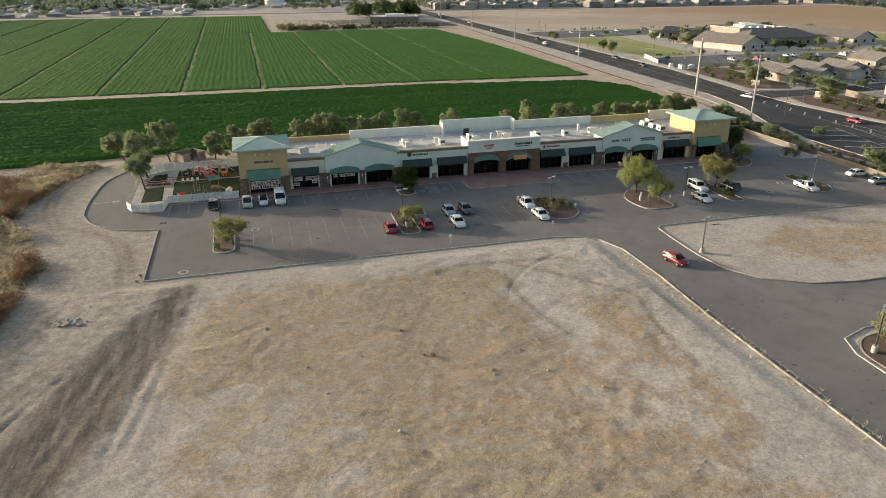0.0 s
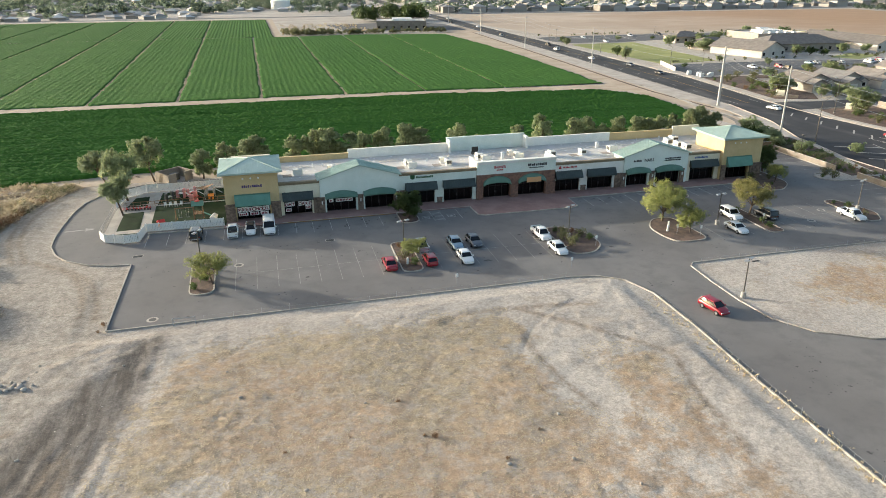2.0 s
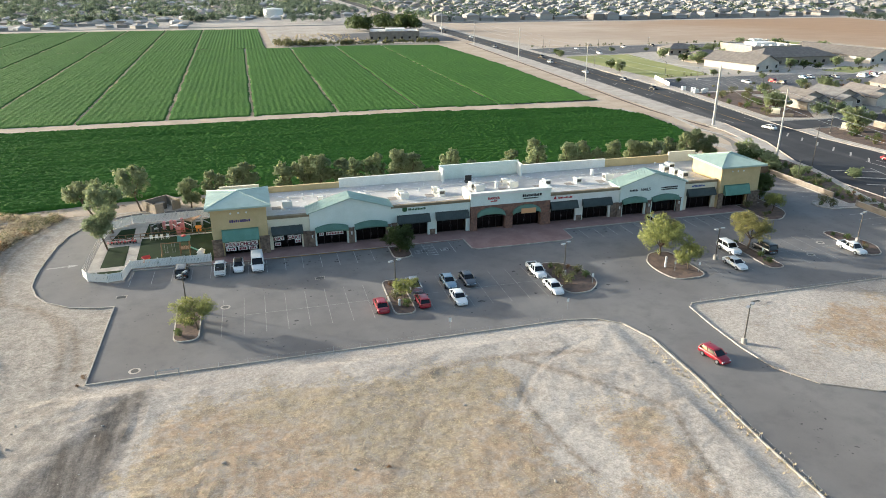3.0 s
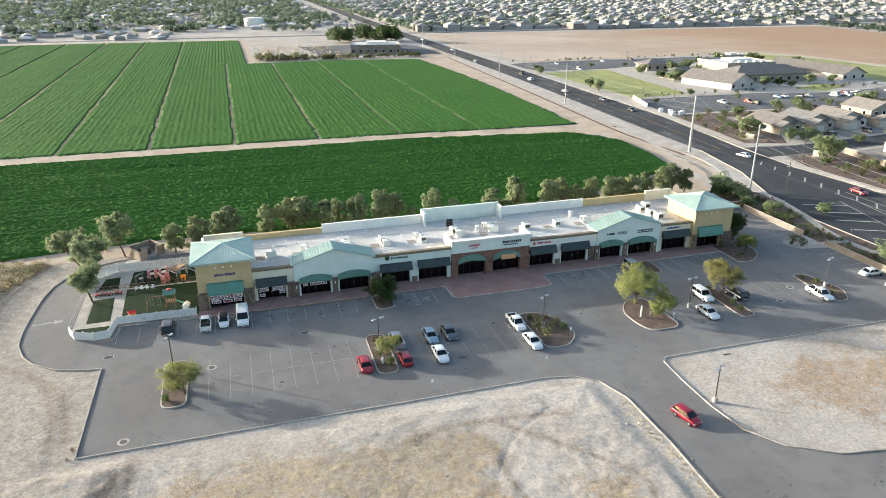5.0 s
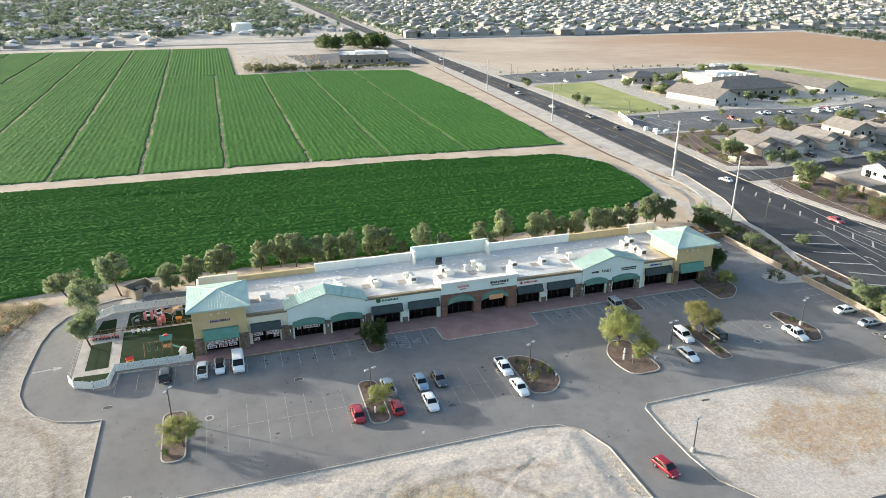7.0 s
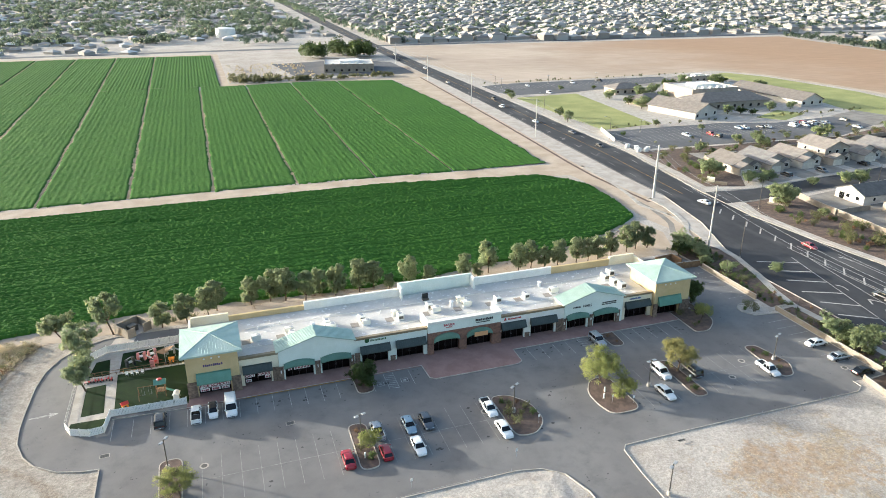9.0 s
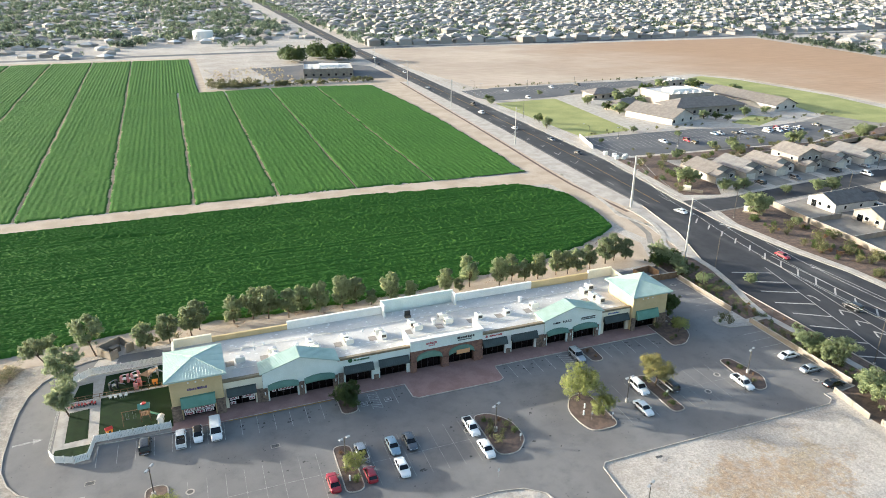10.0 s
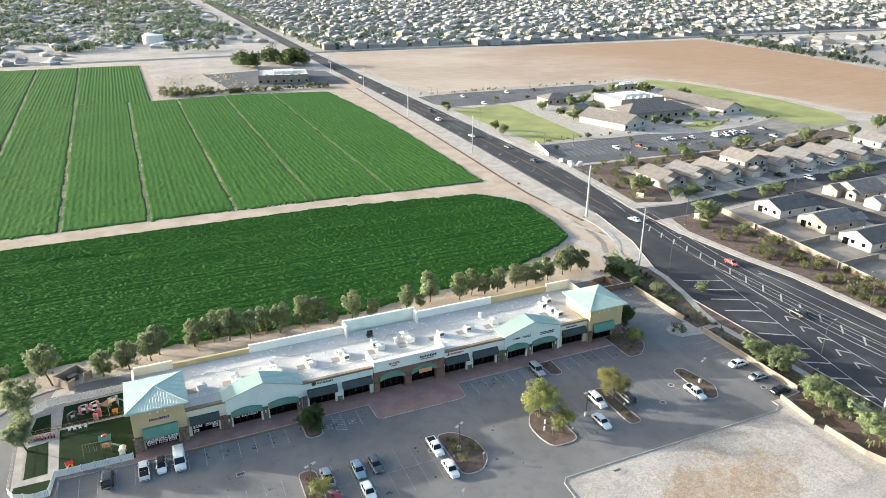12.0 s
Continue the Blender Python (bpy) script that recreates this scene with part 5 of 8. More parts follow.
# white and brown patches left on the membrane, and pads below the units
bm, bm2 = bmesh.new(), bmesh.new()
for i in range(420):
    x, y = rr.uniform(10.5, 96), rr.uniform(0.2, 14.4)
    if x > 90 and y < 8:
        continue
    n = rr.randint(5, 8)
    s = rr.uniform(0.08, 0.2) * rr.choice((1, 1, 1.5, 2.2))
    pts = [(x + s * rr.uniform(0.5, 1.6) * math.cos(6.283 * k / n), y + s * rr.uniform(0.4, 1) * math.sin(6.283 * k / n)) for k in range(n)]
    prism(bm, pts, ROOF + 0.002, ROOF + 0.008)
tagged(link("roof_patch", bm, M_ROOFW, roof_slab), kind="stuff")
for x in (12.9, 19, 26, 32.7, 39.4, 46.6, 53.2, 60, 66.2, 72.7, 86.6):
    box(bm2, x - 2.6, x - 1.1, 4.6, 6.4, ROOF + 0.002, ROOF + 0.012)
tagged(link("roof_pad", bm2, M_PAD, roof_slab), kind="stuff")
for y in (3.2, 10.4):
    link("gas_pipe", tube(bmesh.new(), (11, y, ROOF + 0.15), (90, y, ROOF + 0.15), 0.04, seg=6), M_HVAC, roof_slab)

# oil drips left in the stalls
bm = bmesh.new()
for i in range(150):
    x = 11.4 + 2.74 * rr.randint(0, 31) + rr.gauss(0, 0.45)
    y = rr.uniform(-8.6, -5.6) if i < 105 else rr.choice((-20.5, -27.5)) + rr.uniform(-1.2, 1.2)
    n, s = rr.randint(6, 9), rr.uniform(0.06, 0.32)
    prism(bm, [(x + s * rr.uniform(0.4, 1.5) * math.cos(6.283 * k / n), y + s * rr.uniform(0.4, 1.3) * math.sin(6.283 * k / n)) for k in range(n)], 0.018, 0.0225)
tagged(link("oil_stain", bm, M_OIL, parking_lot), kind="stuff")

# ---- vehicles ----
PAINT = {c: paint(c + "_car_paint", h, 0.28, m, 0.7, 0.04) for c, h, m in (("white", "e2e2e0", 0.0), ("red", "8f0f22", 0.05), ("black", "17181a", 0.2), ("silver", "a4a8ac", 0.55), ("grey", "5b6066", 0.5), ("blue", "8fa4b2", 0.5), ("gold", "9a8f7c", 0.4))}


def wheel(parent, x, y, r=0.33):
    s = 1 if y > 0 else -1
    bm = tube(bmesh.new(), (x, y - s * 0.11, r), (x, y + s * 0.11, r), r, seg=16)
    t = part("wheel", bm, M_TYRE, parent)
    part("rim", tube(bmesh.new(), (x, y + s * 0.08, r), (x, y + s * 0.118, r), r * 0.66, r * 0.6, 12), M_RIM, t)


def loft(sections, mats=None):
    """A shell through cross-sections; each a list of (x, y, z)."""
    bm = bmesh.new()
    rows = [[bm.verts.new(p) for p in s] for s in sections]
    n = len(rows[0])
    for a, b in zip(rows, rows[1:]):
        for i in range(n):
            j = (i + 1) % n
            bm.faces.new((a[i], a[j], b[j], b[i]))
    bm.faces.new(rows[0][::-1])
    bm.faces.new(rows[-1])
    bmesh.ops.recalc_face_normals(bm, faces=bm.faces)
    return bm


SHAPES = {
    # length, width, stations of the lower body (x, belt height, half width), cabin (x rear low, x rear top, x front top, x front low), roof height
    "sedan": (4.75, 1.82, ((-2.37, 0.72, 0.74), (-2.2, 0.92, 0.86), (-1.2, 0.98, 0.91), (0.9, 0.95, 0.91), (2.0, 0.80, 0.86), (2.37, 0.58, 0.70)), (-1.75, -1.05, 0.35, 1.15), 1.45),
    "suv": (4.9, 1.95, ((-2.45, 0.80, 0.84), (-2.35, 1.08, 0.94), (-1.2, 1.12, 0.97), (0.9, 1.10, 0.97), (2.1, 1.0, 0.92), (2.45, 0.68, 0.80)), (-2.38, -2.1, 0.35, 1.05), 1.82),
    "hatch": (4.1, 1.74, ((-2.05, 0.75, 0.76), (-1.95, 0.98, 0.85), (-1.0, 1.0, 0.87), (0.8, 0.97, 0.87), (1.7, 0.82, 0.82), (2.05, 0.58, 0.66)), (-1.98, -1.55, 0.35, 1.15), 1.52),
    "pickup": (5.7, 1.98, ((-2.85, 0.95, 0.92), (-2.75, 1.05, 0.97), (-1.0, 1.08, 0.99), (1.1, 1.08, 0.99), (2.5, 1.0, 0.94), (2.85, 0.70, 0.84)), (-0.75, -0.55, 0.75, 1.45), 1.85),
    "van": (5.4, 2.0, ((-2.7, 0.95, 0.96), (-2.65, 1.15, 0.99), (-1.0, 1.18, 1.0), (1.3, 1.18, 1.0), (2.4, 1.02, 0.95), (2.7, 0.70, 0.84)), (-2.66, -2.55, 1.05, 1.75), 2.1),
}


def smooth_stations(st):
    """Body stations joined by a smooth curve, with rounded nose and tail."""
    pts = [Vector(q) for q in st]
    pts = [pts[0] * 2 - pts[1]] + pts + [pts[-1] * 2 - pts[-2]]
    out = []
    for a, b, d, e in zip(pts, pts[1:], pts[2:], pts[3:]):
        for k in range(3):
            t = k / 3
            out.append(0.5 * (2 * b + (d - a) * t + (2 * a - 5 * b + 4 * d - e) * t * t + (3 * b - a - 3 * d + e) * t ** 3))
    out.append(pts[-2])
    first, last = out[0], out[-1]
    return [(first.x - 0.05, first.y * 0.9, first.z * 0.82)] + [tuple(q) for q in out] + [(last.x + 0.05, last.y * 0.86, last.z * 0.8)]


def car(kind, colour, x, y, heading, label, z=0.02, top=None):
    L, W, st, cab, hr = SHAPES[kind]
    c = tagged(empty("car" if kind not in ("pickup", "van") else ("pickup_truck" if kind == "pickup" else "van"), pose(x, y, z, 0, 0, heading) @ Matrix.Scale({"sedan": 0.92, "hatch": 0.9, "suv": 0.9, "pickup": 0.84, "van": 0.94}[kind], 4)), label, "car" if kind not in ("pickup", "van") else kind, "parked vehicles")
    mp = PAINT[colour]
    low = 0.24
    sec = []
    for px, h, w in smooth_stations(st):
        ring = []
        for k in range(16):
            a = 6.2832 * (k + 0.5) / 16
            ca, sa = math.cos(a), math.sin(a)
            ring.append((px, w * math.copysign(abs(ca) ** 0.42, ca), (low + h) / 2 + (h - low) / 2 * math.copysign(abs(sa) ** 0.5, sa)))
        sec.append(ring)
    body = part("body", loft(sec), mp, c, smooth=True)
    if kind == "pickup":
        bw = 0.80
        bed = boxes((-2.68, -0.85, -bw, bw, 1.0, 1.105))
        part("bed", bed, M_TYRE, c, "dark open truck bed")
        for s in (-1, 1):
            part("bed_rail", boxes((-2.78, -0.80, s * 0.89 - 0.07, s * 0.89 + 0.07, 1.0, 1.25)), mp, c)
        part("tailgate", boxes((-2.82, -2.70, -0.88, 0.88, 0.9, 1.25)), mp, c)
    x0, x1, x2, x3 = cab
    belt = st[2][1] - 0.04
    wl, wt = W / 2 * 0.90, W / 2 * 0.72 if kind not in ("van", "suv") else W / 2 * 0.82
    # glass band, tapered, and a painted roof on top
    g = bmesh.new()
    ring = []
    for u in (0.0, 0.35, 0.7, 1.0):
        zz = belt + (hr - 0.06 - belt) * u
        w = wl + (wt - wl) * u ** 1.3
        ring.append([g.verts.new((p[0], p[1], zz)) for p in rounded([(x0 + (x1 - x0) * u, -w), (x3 + (x2 - x3) * u, -w), (x3 + (x2 - x3) * u, w), (x0 + (x1 - x0) * u, w)], 0.22, 3)])
    for a, b in zip(ring, ring[1:]):
        for i in range(len(a)):
            j = (i + 1) % len(a)
            g.faces.new((a[i], a[j], b[j], b[i]))
    g.faces.new(ring[-1])
    bmesh.ops.recalc_face_normals(g, faces=g.faces)
    part("window_band", g, M_CARGLASS, c, "dark tinted car windows", True)
    r = bmesh.new()
    ring = []
    for k, zz in ((-0.02, hr - 0.1), (-0.02, hr - 0.06), (0.08, hr - 0.01), (0.3, hr + 0.015)):
        ring.append([r.verts.new((p[0], p[1], zz)) for p in rounded([(x1 - 0.1 + k, -wt + k), (x2 + 0.1 - k, -wt + k), (x2 + 0.1 - k, wt - k), (x1 - 0.1 + k, wt - k)], 0.22, 3)])
    for a, b in zip(ring, ring[1:]):
        for i in range(len(a)):
            j = (i + 1) % len(a)
            r.faces.new((a[i], a[j], b[j], b[i]))
    r.faces.new(ring[-1])
    r.faces.new(ring[0][::-1])
    bmesh.ops.recalc_face_normals(r, faces=r.faces)
    part("roof", r, top or mp, c, "", True)
    # pillars
    for s in (-1, 1):
        for (pa, pb), wd in (((x0, x1), 0.07), ((x3, x2), 0.05), (((x0 + x3) / 2 - 0.1, (x1 + x2) / 2 - 0.1), 0.05)) + ((((x0 * 0.72 + x3 * 0.28), (x1 * 0.75 + x2 * 0.25)), 0.1),) * (1 if kind == "van" else 0):
            p = bmesh.new()
            tube(p, (pa, s * (wl + 0.012), belt - 0.02), (pb, s * (wt + 0.012), hr - 0.03), wd, wd, 6)
            part("pillar", p, mp, c)
        part("mirror", bevelled(boxes((x3 - 0.25, x3 - 0.1, s * (W / 2 + 0.1) - 0.1, s * (W / 2 + 0.1) + 0.06, belt - 0.02, belt + 0.13)), 0.02, 1), mp, c)
        xf, xr = st[-1][0], st[0][0]
        part("headlight", boxes((xf - 0.14, xf + 0.012, s * 0.55 - 0.16, s * 0.55 + 0.16, st[-1][1] - 0.14, st[-1][1] + 0.02)), M_LAMPW, c)
        part("tail_light", boxes((xr - 0.015, xr + 0.1, s * 0.6 - 0.13, s * 0.6 + 0.13, st[0][1] - 0.16, st[0][1] + 0.02)), M_LAMPR, c)
        for wx in (-L * 0.29, L * 0.31):
            wheel(c, wx, s * (W / 2 - 0.07), 0.34 if kind in ("sedan", "hatch") else 0.38)
    part("bumper", bevelled(boxes((st[-1][0] - 0.08, st[-1][0] + 0.07, -0.72, 0.72, 0.3, 0.5)), 0.03, 1), mp if kind in ("sedan", "hatch") else M_CHROME, c)
    part("bumper", bevelled(boxes((st[0][0] - 0.08, st[0][0] + 0.06, -0.74, 0.74, 0.34, 0.56)), 0.03, 1), mp if kind in ("sedan", "hatch") else M_CHROME, c)
    part("grille", boxes((st[-1][0] - 0.01, st[-1][0] + 0.02, -0.36, 0.36, 0.52, st[-1][1] - 0.02)), M_TYRE, c)
    return c


N, S, E_, W_ = 90, -90, 0, 180
for kind, col, x, y, hd, lb in (
        ("suv", "black", -3.6, -7.4, N, "black sport utility vehicle parked by the playground fence"),
        ("pickup", "white", 1.8, -7.6, N, "white pickup truck parked nose to the preschool"),
        ("hatch", "white", 4.45, -7.5, S, "small white convertible with a black soft top"),
        ("van", "white", 7.25, -7.4, S, "tall white passenger van before the preschool"),
        ("sedan", "red", 22.7, -26.4, N, "red sedan parked beside a planted island"),
        ("hatch", "red", 28.3, -26.6, N, "red hatchback parked beside a planted island"),
        ("pickup", "silver", 28.3, -21.2, N, "silver pickup under a small leafy tree"),
        ("sedan", "blue", 33.4, -21.3, S, "pale blue silver sedan in a marked stall"),
        ("sedan", "grey", 36.3, -21.2, S, "dark grey sedan in a marked stall"),
        ("sedan", "white", 33.3, -26.8, S, "white sedan in a marked stall"),
        ("pickup", "white", 47.0, -21.2, S, "white pickup with a black bed beside an island"),
        ("sedan", "white", 47.1, -27.2, S, "white sedan parked beside a shrub island"),
        ("suv", "white", 80.1, -21.2, S, "long white sport utility vehicle in a stall"),
        ("sedan", "white", 77.1, -26.7, S, "white coupe in a marked stall"),
        ("suv", "black", 85.7, -22.4, N, "black off-road vehicle beside a narrow island"),
        ("pickup", "white", 99.0, -26.4, S, "white pickup truck beside the far island"),
        ("sedan", "white", 114.6, -21.9, E_, "white sedan parked against the block wall"),
        ("sedan", "silver", 114.6, -27.2, E_, "silver coupe parked against the block wall"),
        ("sedan", "black", 114.6, -32.5, E_, "black sedan parked against the block wall"),
        ("suv", "silver", 75.4, -7.4, S, "silver minivan in an accessible stall"),
        ("hatch", "red", 57.3, -49.6, -80, "small red hatchback on the entrance drive")):
    car(kind, col, x, y, hd, lb, top=M_TYRE if "soft top" in lb else None)
for kind, col, x, y, hd in (("sedan", "white", 151.0, 57.4, 100), ("sedan", "red", 153.0, 18.2, -92), ("suv", "black", 144.5, -10.7, 92), ("sedan", "white", 155.4, 183.9, 91), ("suv", "white", 155.8, 224.2, 91), ("sedan", "black", 159.0, 132.5, -88), ("sedan", "grey", 160.5, 157.7, -88), ("suv", "black", 161.0, 247, -88), ("sedan", "silver", 156.5, 310, 91), ("sedan", "white", 163.5, 380, -89), ("sedan", "black", 158.0, 430, 90), ("suv", "white", 166.0, 470, -88), ("sedan", "silver", 163.0, 520, 90)):
    car(kind, col, x, y, hd, "%s %s on the main road" % (col, "sport utility vehicle" if kind == "suv" else "sedan"))

# ---- trees and planting ----


def turned_leaves(name, co, out, mat):
    """Triangles whose faces and shading look outward along the given directions."""
    out = out / np.linalg.norm(out, axis=1)[:, None]
    t = co.reshape(-1, 3, 3)
    flip = (np.cross(t[:, 1] - t[:, 0], t[:, 2] - t[:, 0]) * out).sum(1) < 0
    t[flip] = t[flip][:, ::-1]
    ob = quads(name, t.reshape(-1, 3), np.arange(len(t) * 3).reshape(-1, 3), mat, True)
    ob.data.normals_split_custom_set_from_vertices(np.repeat(out, 3, 0))
    return ob


def leaf_cloud(name, centres, per, spread, size, mat, parent=None, seed=0, droop=0.0, label="", crown=None):
    """Many small leaf blades round given centres, every blade its own way."""
    rng = np.random.default_rng(seed)
    c = np.repeat(np.asarray(centres, float), per, 0)
    n = len(c)
    off = rng.normal(0, 1, (n, 3))
    off /= np.linalg.norm(off, axis=1)[:, None]
    off *= (rng.random((n, 1)) ** 0.45) * spread
    off[:, 2] *= 0.8
    c = c + off
    u = rng.normal(0, 1, (n, 3))
    u[:, 2] -= droop
    u /= np.linalg.norm(u, axis=1)[:, None]
    v = np.cross(u, rng.normal(0, 1, (n, 3)))
    v /= np.linalg.norm(v, axis=1)[:, None]
    s = size * rng.uniform(0.6, 1.35, (n, 1))
    a, b = u * s, v * s * 0.42
    co = np.stack([c - a + b * 0.7, c + a, c - a - b * 0.7], 1).reshape(-1, 3)
    if crown is None:
        ob = quads(name, co, np.arange(3 * n).reshape(n, 3), mat)
    else:
        # blades lean outward with the crown they sit on
        k, r = crown
        out = (c - np.asarray(k)) / r * 0.45 + off / spread * 0.35 + (0, 0, 0.4) + rng.normal(0, 0.4, (n, 3))
        ob = turned_leaves(name, co, out, mat)
    if parent is not None:
        ob.parent = parent
    if label:
        ob["label"] = label
    return ob


def tree(seed, h, rad, mat, label, group, open_crown=0.5, clumps=95, per=34, leaf=0.17, trunk=0.14, low=0.32, droop=0.2, lean=0.1, skirt=0.0, tall=0.0):
    """A tapered trunk that forks into limbs, and a crown of leaf clumps at their ends."""
    rng = random.Random(seed)
    c = tagged(empty("tree"), label, "tree", group)
    bm = bmesh.new()
    fork = h * low * rng.uniform(0.8, 1.1)
    top = Vector((rng.uniform(-lean, lean) * h * 0.4, rng.uniform(-lean, lean) * h * 0.4, fork))
    tube(bm, (0, 0, -0.1), top * 0.5, trunk * 1.25, trunk, 8)
    tube(bm, top * 0.5, top, trunk, trunk * 0.85, 8)
    pts = []
    nl = rng.randint(5, 7)
    for i in range(nl):
        a = 6.283 * (i + rng.uniform(-0.3, 0.3)) / nl
        reach = rad * rng.uniform(0.45, 0.8)
        e = Vector((top.x + math.cos(a) * reach, top.y + math.sin(a) * reach, fork + (h - fork) * rng.uniform(0.22, 0.7)))
        mid = top.lerp(e, 0.5) + Vector((0, 0, 0.15 * h * rng.uniform(0, 0.6)))
        tube(bm, top, mid, trunk * 0.55, trunk * 0.35, 6)
        tube(bm, mid, e, trunk * 0.35, trunk * 0.12, 5)
        for k in range(3):
            q = e + Vector((rng.uniform(-1, 1) * rad * 0.35, rng.uniform(-1, 1) * rad * 0.35, rng.uniform(0.0, 0.22) * h))
            tube(bm, mid.lerp(e, 0.6), q, trunk * 0.18, trunk * 0.05, 4)
            pts.append(q)
        pts.append(e)
    e = Vector((top.x, top.y, h * 0.85))
    tube(bm, top, e, trunk * 0.6, trunk * 0.1, 6)
    part("trunk", bm, M_BARK, c, "grey brown bark trunk and limbs")
    # clumps: lobes of an uneven crown
    cs = []
    lobes = [(p, rad * rng.uniform(0.28, 0.5)) for p in pts] + [(Vector((top.x, top.y, h * 0.8)), rad * 0.5), (Vector((top.x, top.y, h * 0.55)), rad * 0.75), (Vector((top.x, top.y, h * 0.45)), rad * 0.8)] + [(Vector((top.x * 0.6, top.y * 0.6, h * skirt)), rad * 0.72)] * (4 if skirt else 0)
    if tall:
        lobes = []
        for i in range(22):
            a, u = rng.uniform(0, 6.283), rng.uniform(-0.85, 1.0)
            w = rad * 0.66 * math.sqrt(max(0.1, 1 - u * u * 0.75)) * rng.uniform(0.6, 1.1)
            lobes.append((Vector((top.x * 0.5 + math.cos(a) * w, top.y * 0.5 + math.sin(a) * w, h * (0.54 + 0.35 * u))), rad * rng.uniform(0.32, 0.52)))
    while len(cs) < clumps:
        p, r = rng.choice(lobes)
        d = Vector((rng.gauss(0, 1), rng.gauss(0, 1), rng.gauss(0, 0.75)))
        d = d.normalized() * r * rng.uniform(0.5, 1.0)
        q = p + d
        if q.z < (fork * 0.95 if not tall else h * 0.1) or q.z > h * 1.04:
            continue
        cs.append(tuple(q))
    leaf_cloud("crown", cs, per, rad * 0.17, leaf, mat, c, seed, droop, crown=((top.x * 0.6, top.y * 0.6, h * 0.55), max(rad, h * 0.3)))
    return c


olive = [tree(11 + i, 7.0 + 0.6 * (i % 2), 2.35, M_LEAF, "grey-green slender tree with a rounded uneven crown", "trees behind the mall", clumps=290, per=38, leaf=0.18, low=0.2, droop=1.3, tall=1.0) for i in range(4)]
lane = [tree(21 + i, 7.2, 2.5, M_LEAF, "grey-green round-crowned tree on a leaning trunk beside the lane", "trees by the playground", clumps=260, per=36, leaf=0.17, low=0.42, droop=0.8, lean=0.5) for i in range(2)]
mesq = [tree(31 + i, 6.2, 3.3, M_LEAFY, "yellow-green mesquite with fine weeping foliage", "lot trees", clumps=230, per=62, leaf=0.13, low=0.3, droop=1.6, lean=0.3) for i in range(3)]
tanny = [tree(41, 5.4, 3.0, M_LEAFT, "tan-green desert tree with thin fine foliage", "lot trees", clumps=170, per=60, leaf=0.14, low=0.3, droop=0.4)]
darkt = [tree(51 + i, 5.0, 2.3, M_LEAFD, "dark green leafy ornamental tree", "lot trees", clumps=190, per=44, leaf=0.17, low=0.16, skirt=0.35) for i in range(2)]
far_kinds = [tree(91, 5.2, 2.9, M_LEAF, "grey-green desert tree with fine foliage", "verge trees", clumps=170, per=40, leaf=0.24, low=0.25, skirt=0.4),
             tree(92, 6.0, 2.8, M_LEAF, "grey-green full-crowned tree", "verge trees", clumps=170, per=36, leaf=0.24, low=0.15, skirt=0.3),
             tree(93, 5.4, 2.8, M_LEAFD, "dark green leafy tree", "verge trees", clumps=110, per=34, leaf=0.26, low=0.18, skirt=0.35)]
used = set()


def plant(proto, x, y, s, z=0.0, turn=None, sz=None, label=""):
    t = random.uniform(0, 360) if turn is None else turn
    m = pose(x, y, z, 0, 0, t) @ Matrix.Diagonal((s, s, sz or s, 1))
    if proto.name in used:
        ob = copy_thing(proto, m)
    else:
        used.add(proto.name)
        proto.matrix_basis = m
        ob = proto
    if label:
        ob["label"] = label
    return ob


random.seed(9)
rear = [(-13.2, 26.4, 1.22), (-20.6, 23.7, 1.2), (-16.3, 14.5, 1.25), (-15.9, 6.2, 1.0), (-4.2, 26.2, 0.85), (0.6, 26.8, 0.95), (4.8, 28.5, 0.9), (6.5, 30.5, 0.85),
        (13.6, 31.0, 1.0), (17.6, 31.4, 0.95), (20.8, 30.6, 1.0), (25.0, 29.5, 0.9), (28.4, 31.8, 1.0), (31.6, 29.8, 0.95), (37.0, 30.0, 1.05), (40.6, 31.0, 0.9), (43.6, 29.2, 0.62), (48.0, 29.0, 1.0), (52.6, 28.2, 0.62),
        (61.6, 29.0, 0.85), (65.0, 29.0, 0.6), (68.2, 30.2, 1.0), (75.2, 28.4, 0.95), (79.0, 29.6, 0.9), (82.2, 28.8, 0.85), (85.8, 28.8, 1.0), (91.0, 29.0, 0.95), (94.0, 28.6, 0.8), (97.2, 29.2, 1.0), (101.0, 29.4, 0.85), (106.6, 31.0, 0.95), (109.8, 32.0, 0.95), (113.0, 31.6, 1.0)]
for i, (x, y, s) in enumerate(rear):
    plant(lane[i % 2] if i < 4 else olive[i % 4], x, y, s * random.uniform(1.0, 1.16) * (0.84 if i < 4 else 1.0))
plant(mesq[0], 68.4, -19.9, 1.06, 0.12, 40)
plant(mesq[1], 69.6, -25.8, 0.64, 0.12)
plant(mesq[2], -0.5, -26.3, 0.68, 0.12, sz=0.6)
plant(tanny[0], 83.6, -21.2, 1.08, 0.12)
plant(darkt[0], 29.4, -7.3, 1.12, 0.12, sz=0.9)
plant(darkt[1], 103.4, 1.0, 1.15, 0.12)
plant(mesq[1], 100.6, -6.0, 0.92, 0.12, label="yellow-green young tree on the corner island")
plant(mesq[2], 26.2, -24.4, 0.72, 0.12, label="small bright green tree on a narrow island")
plant(mesq[0], 66.8, -76.5, 0.62, 0.12, label="small yellow-green tree on the south island")
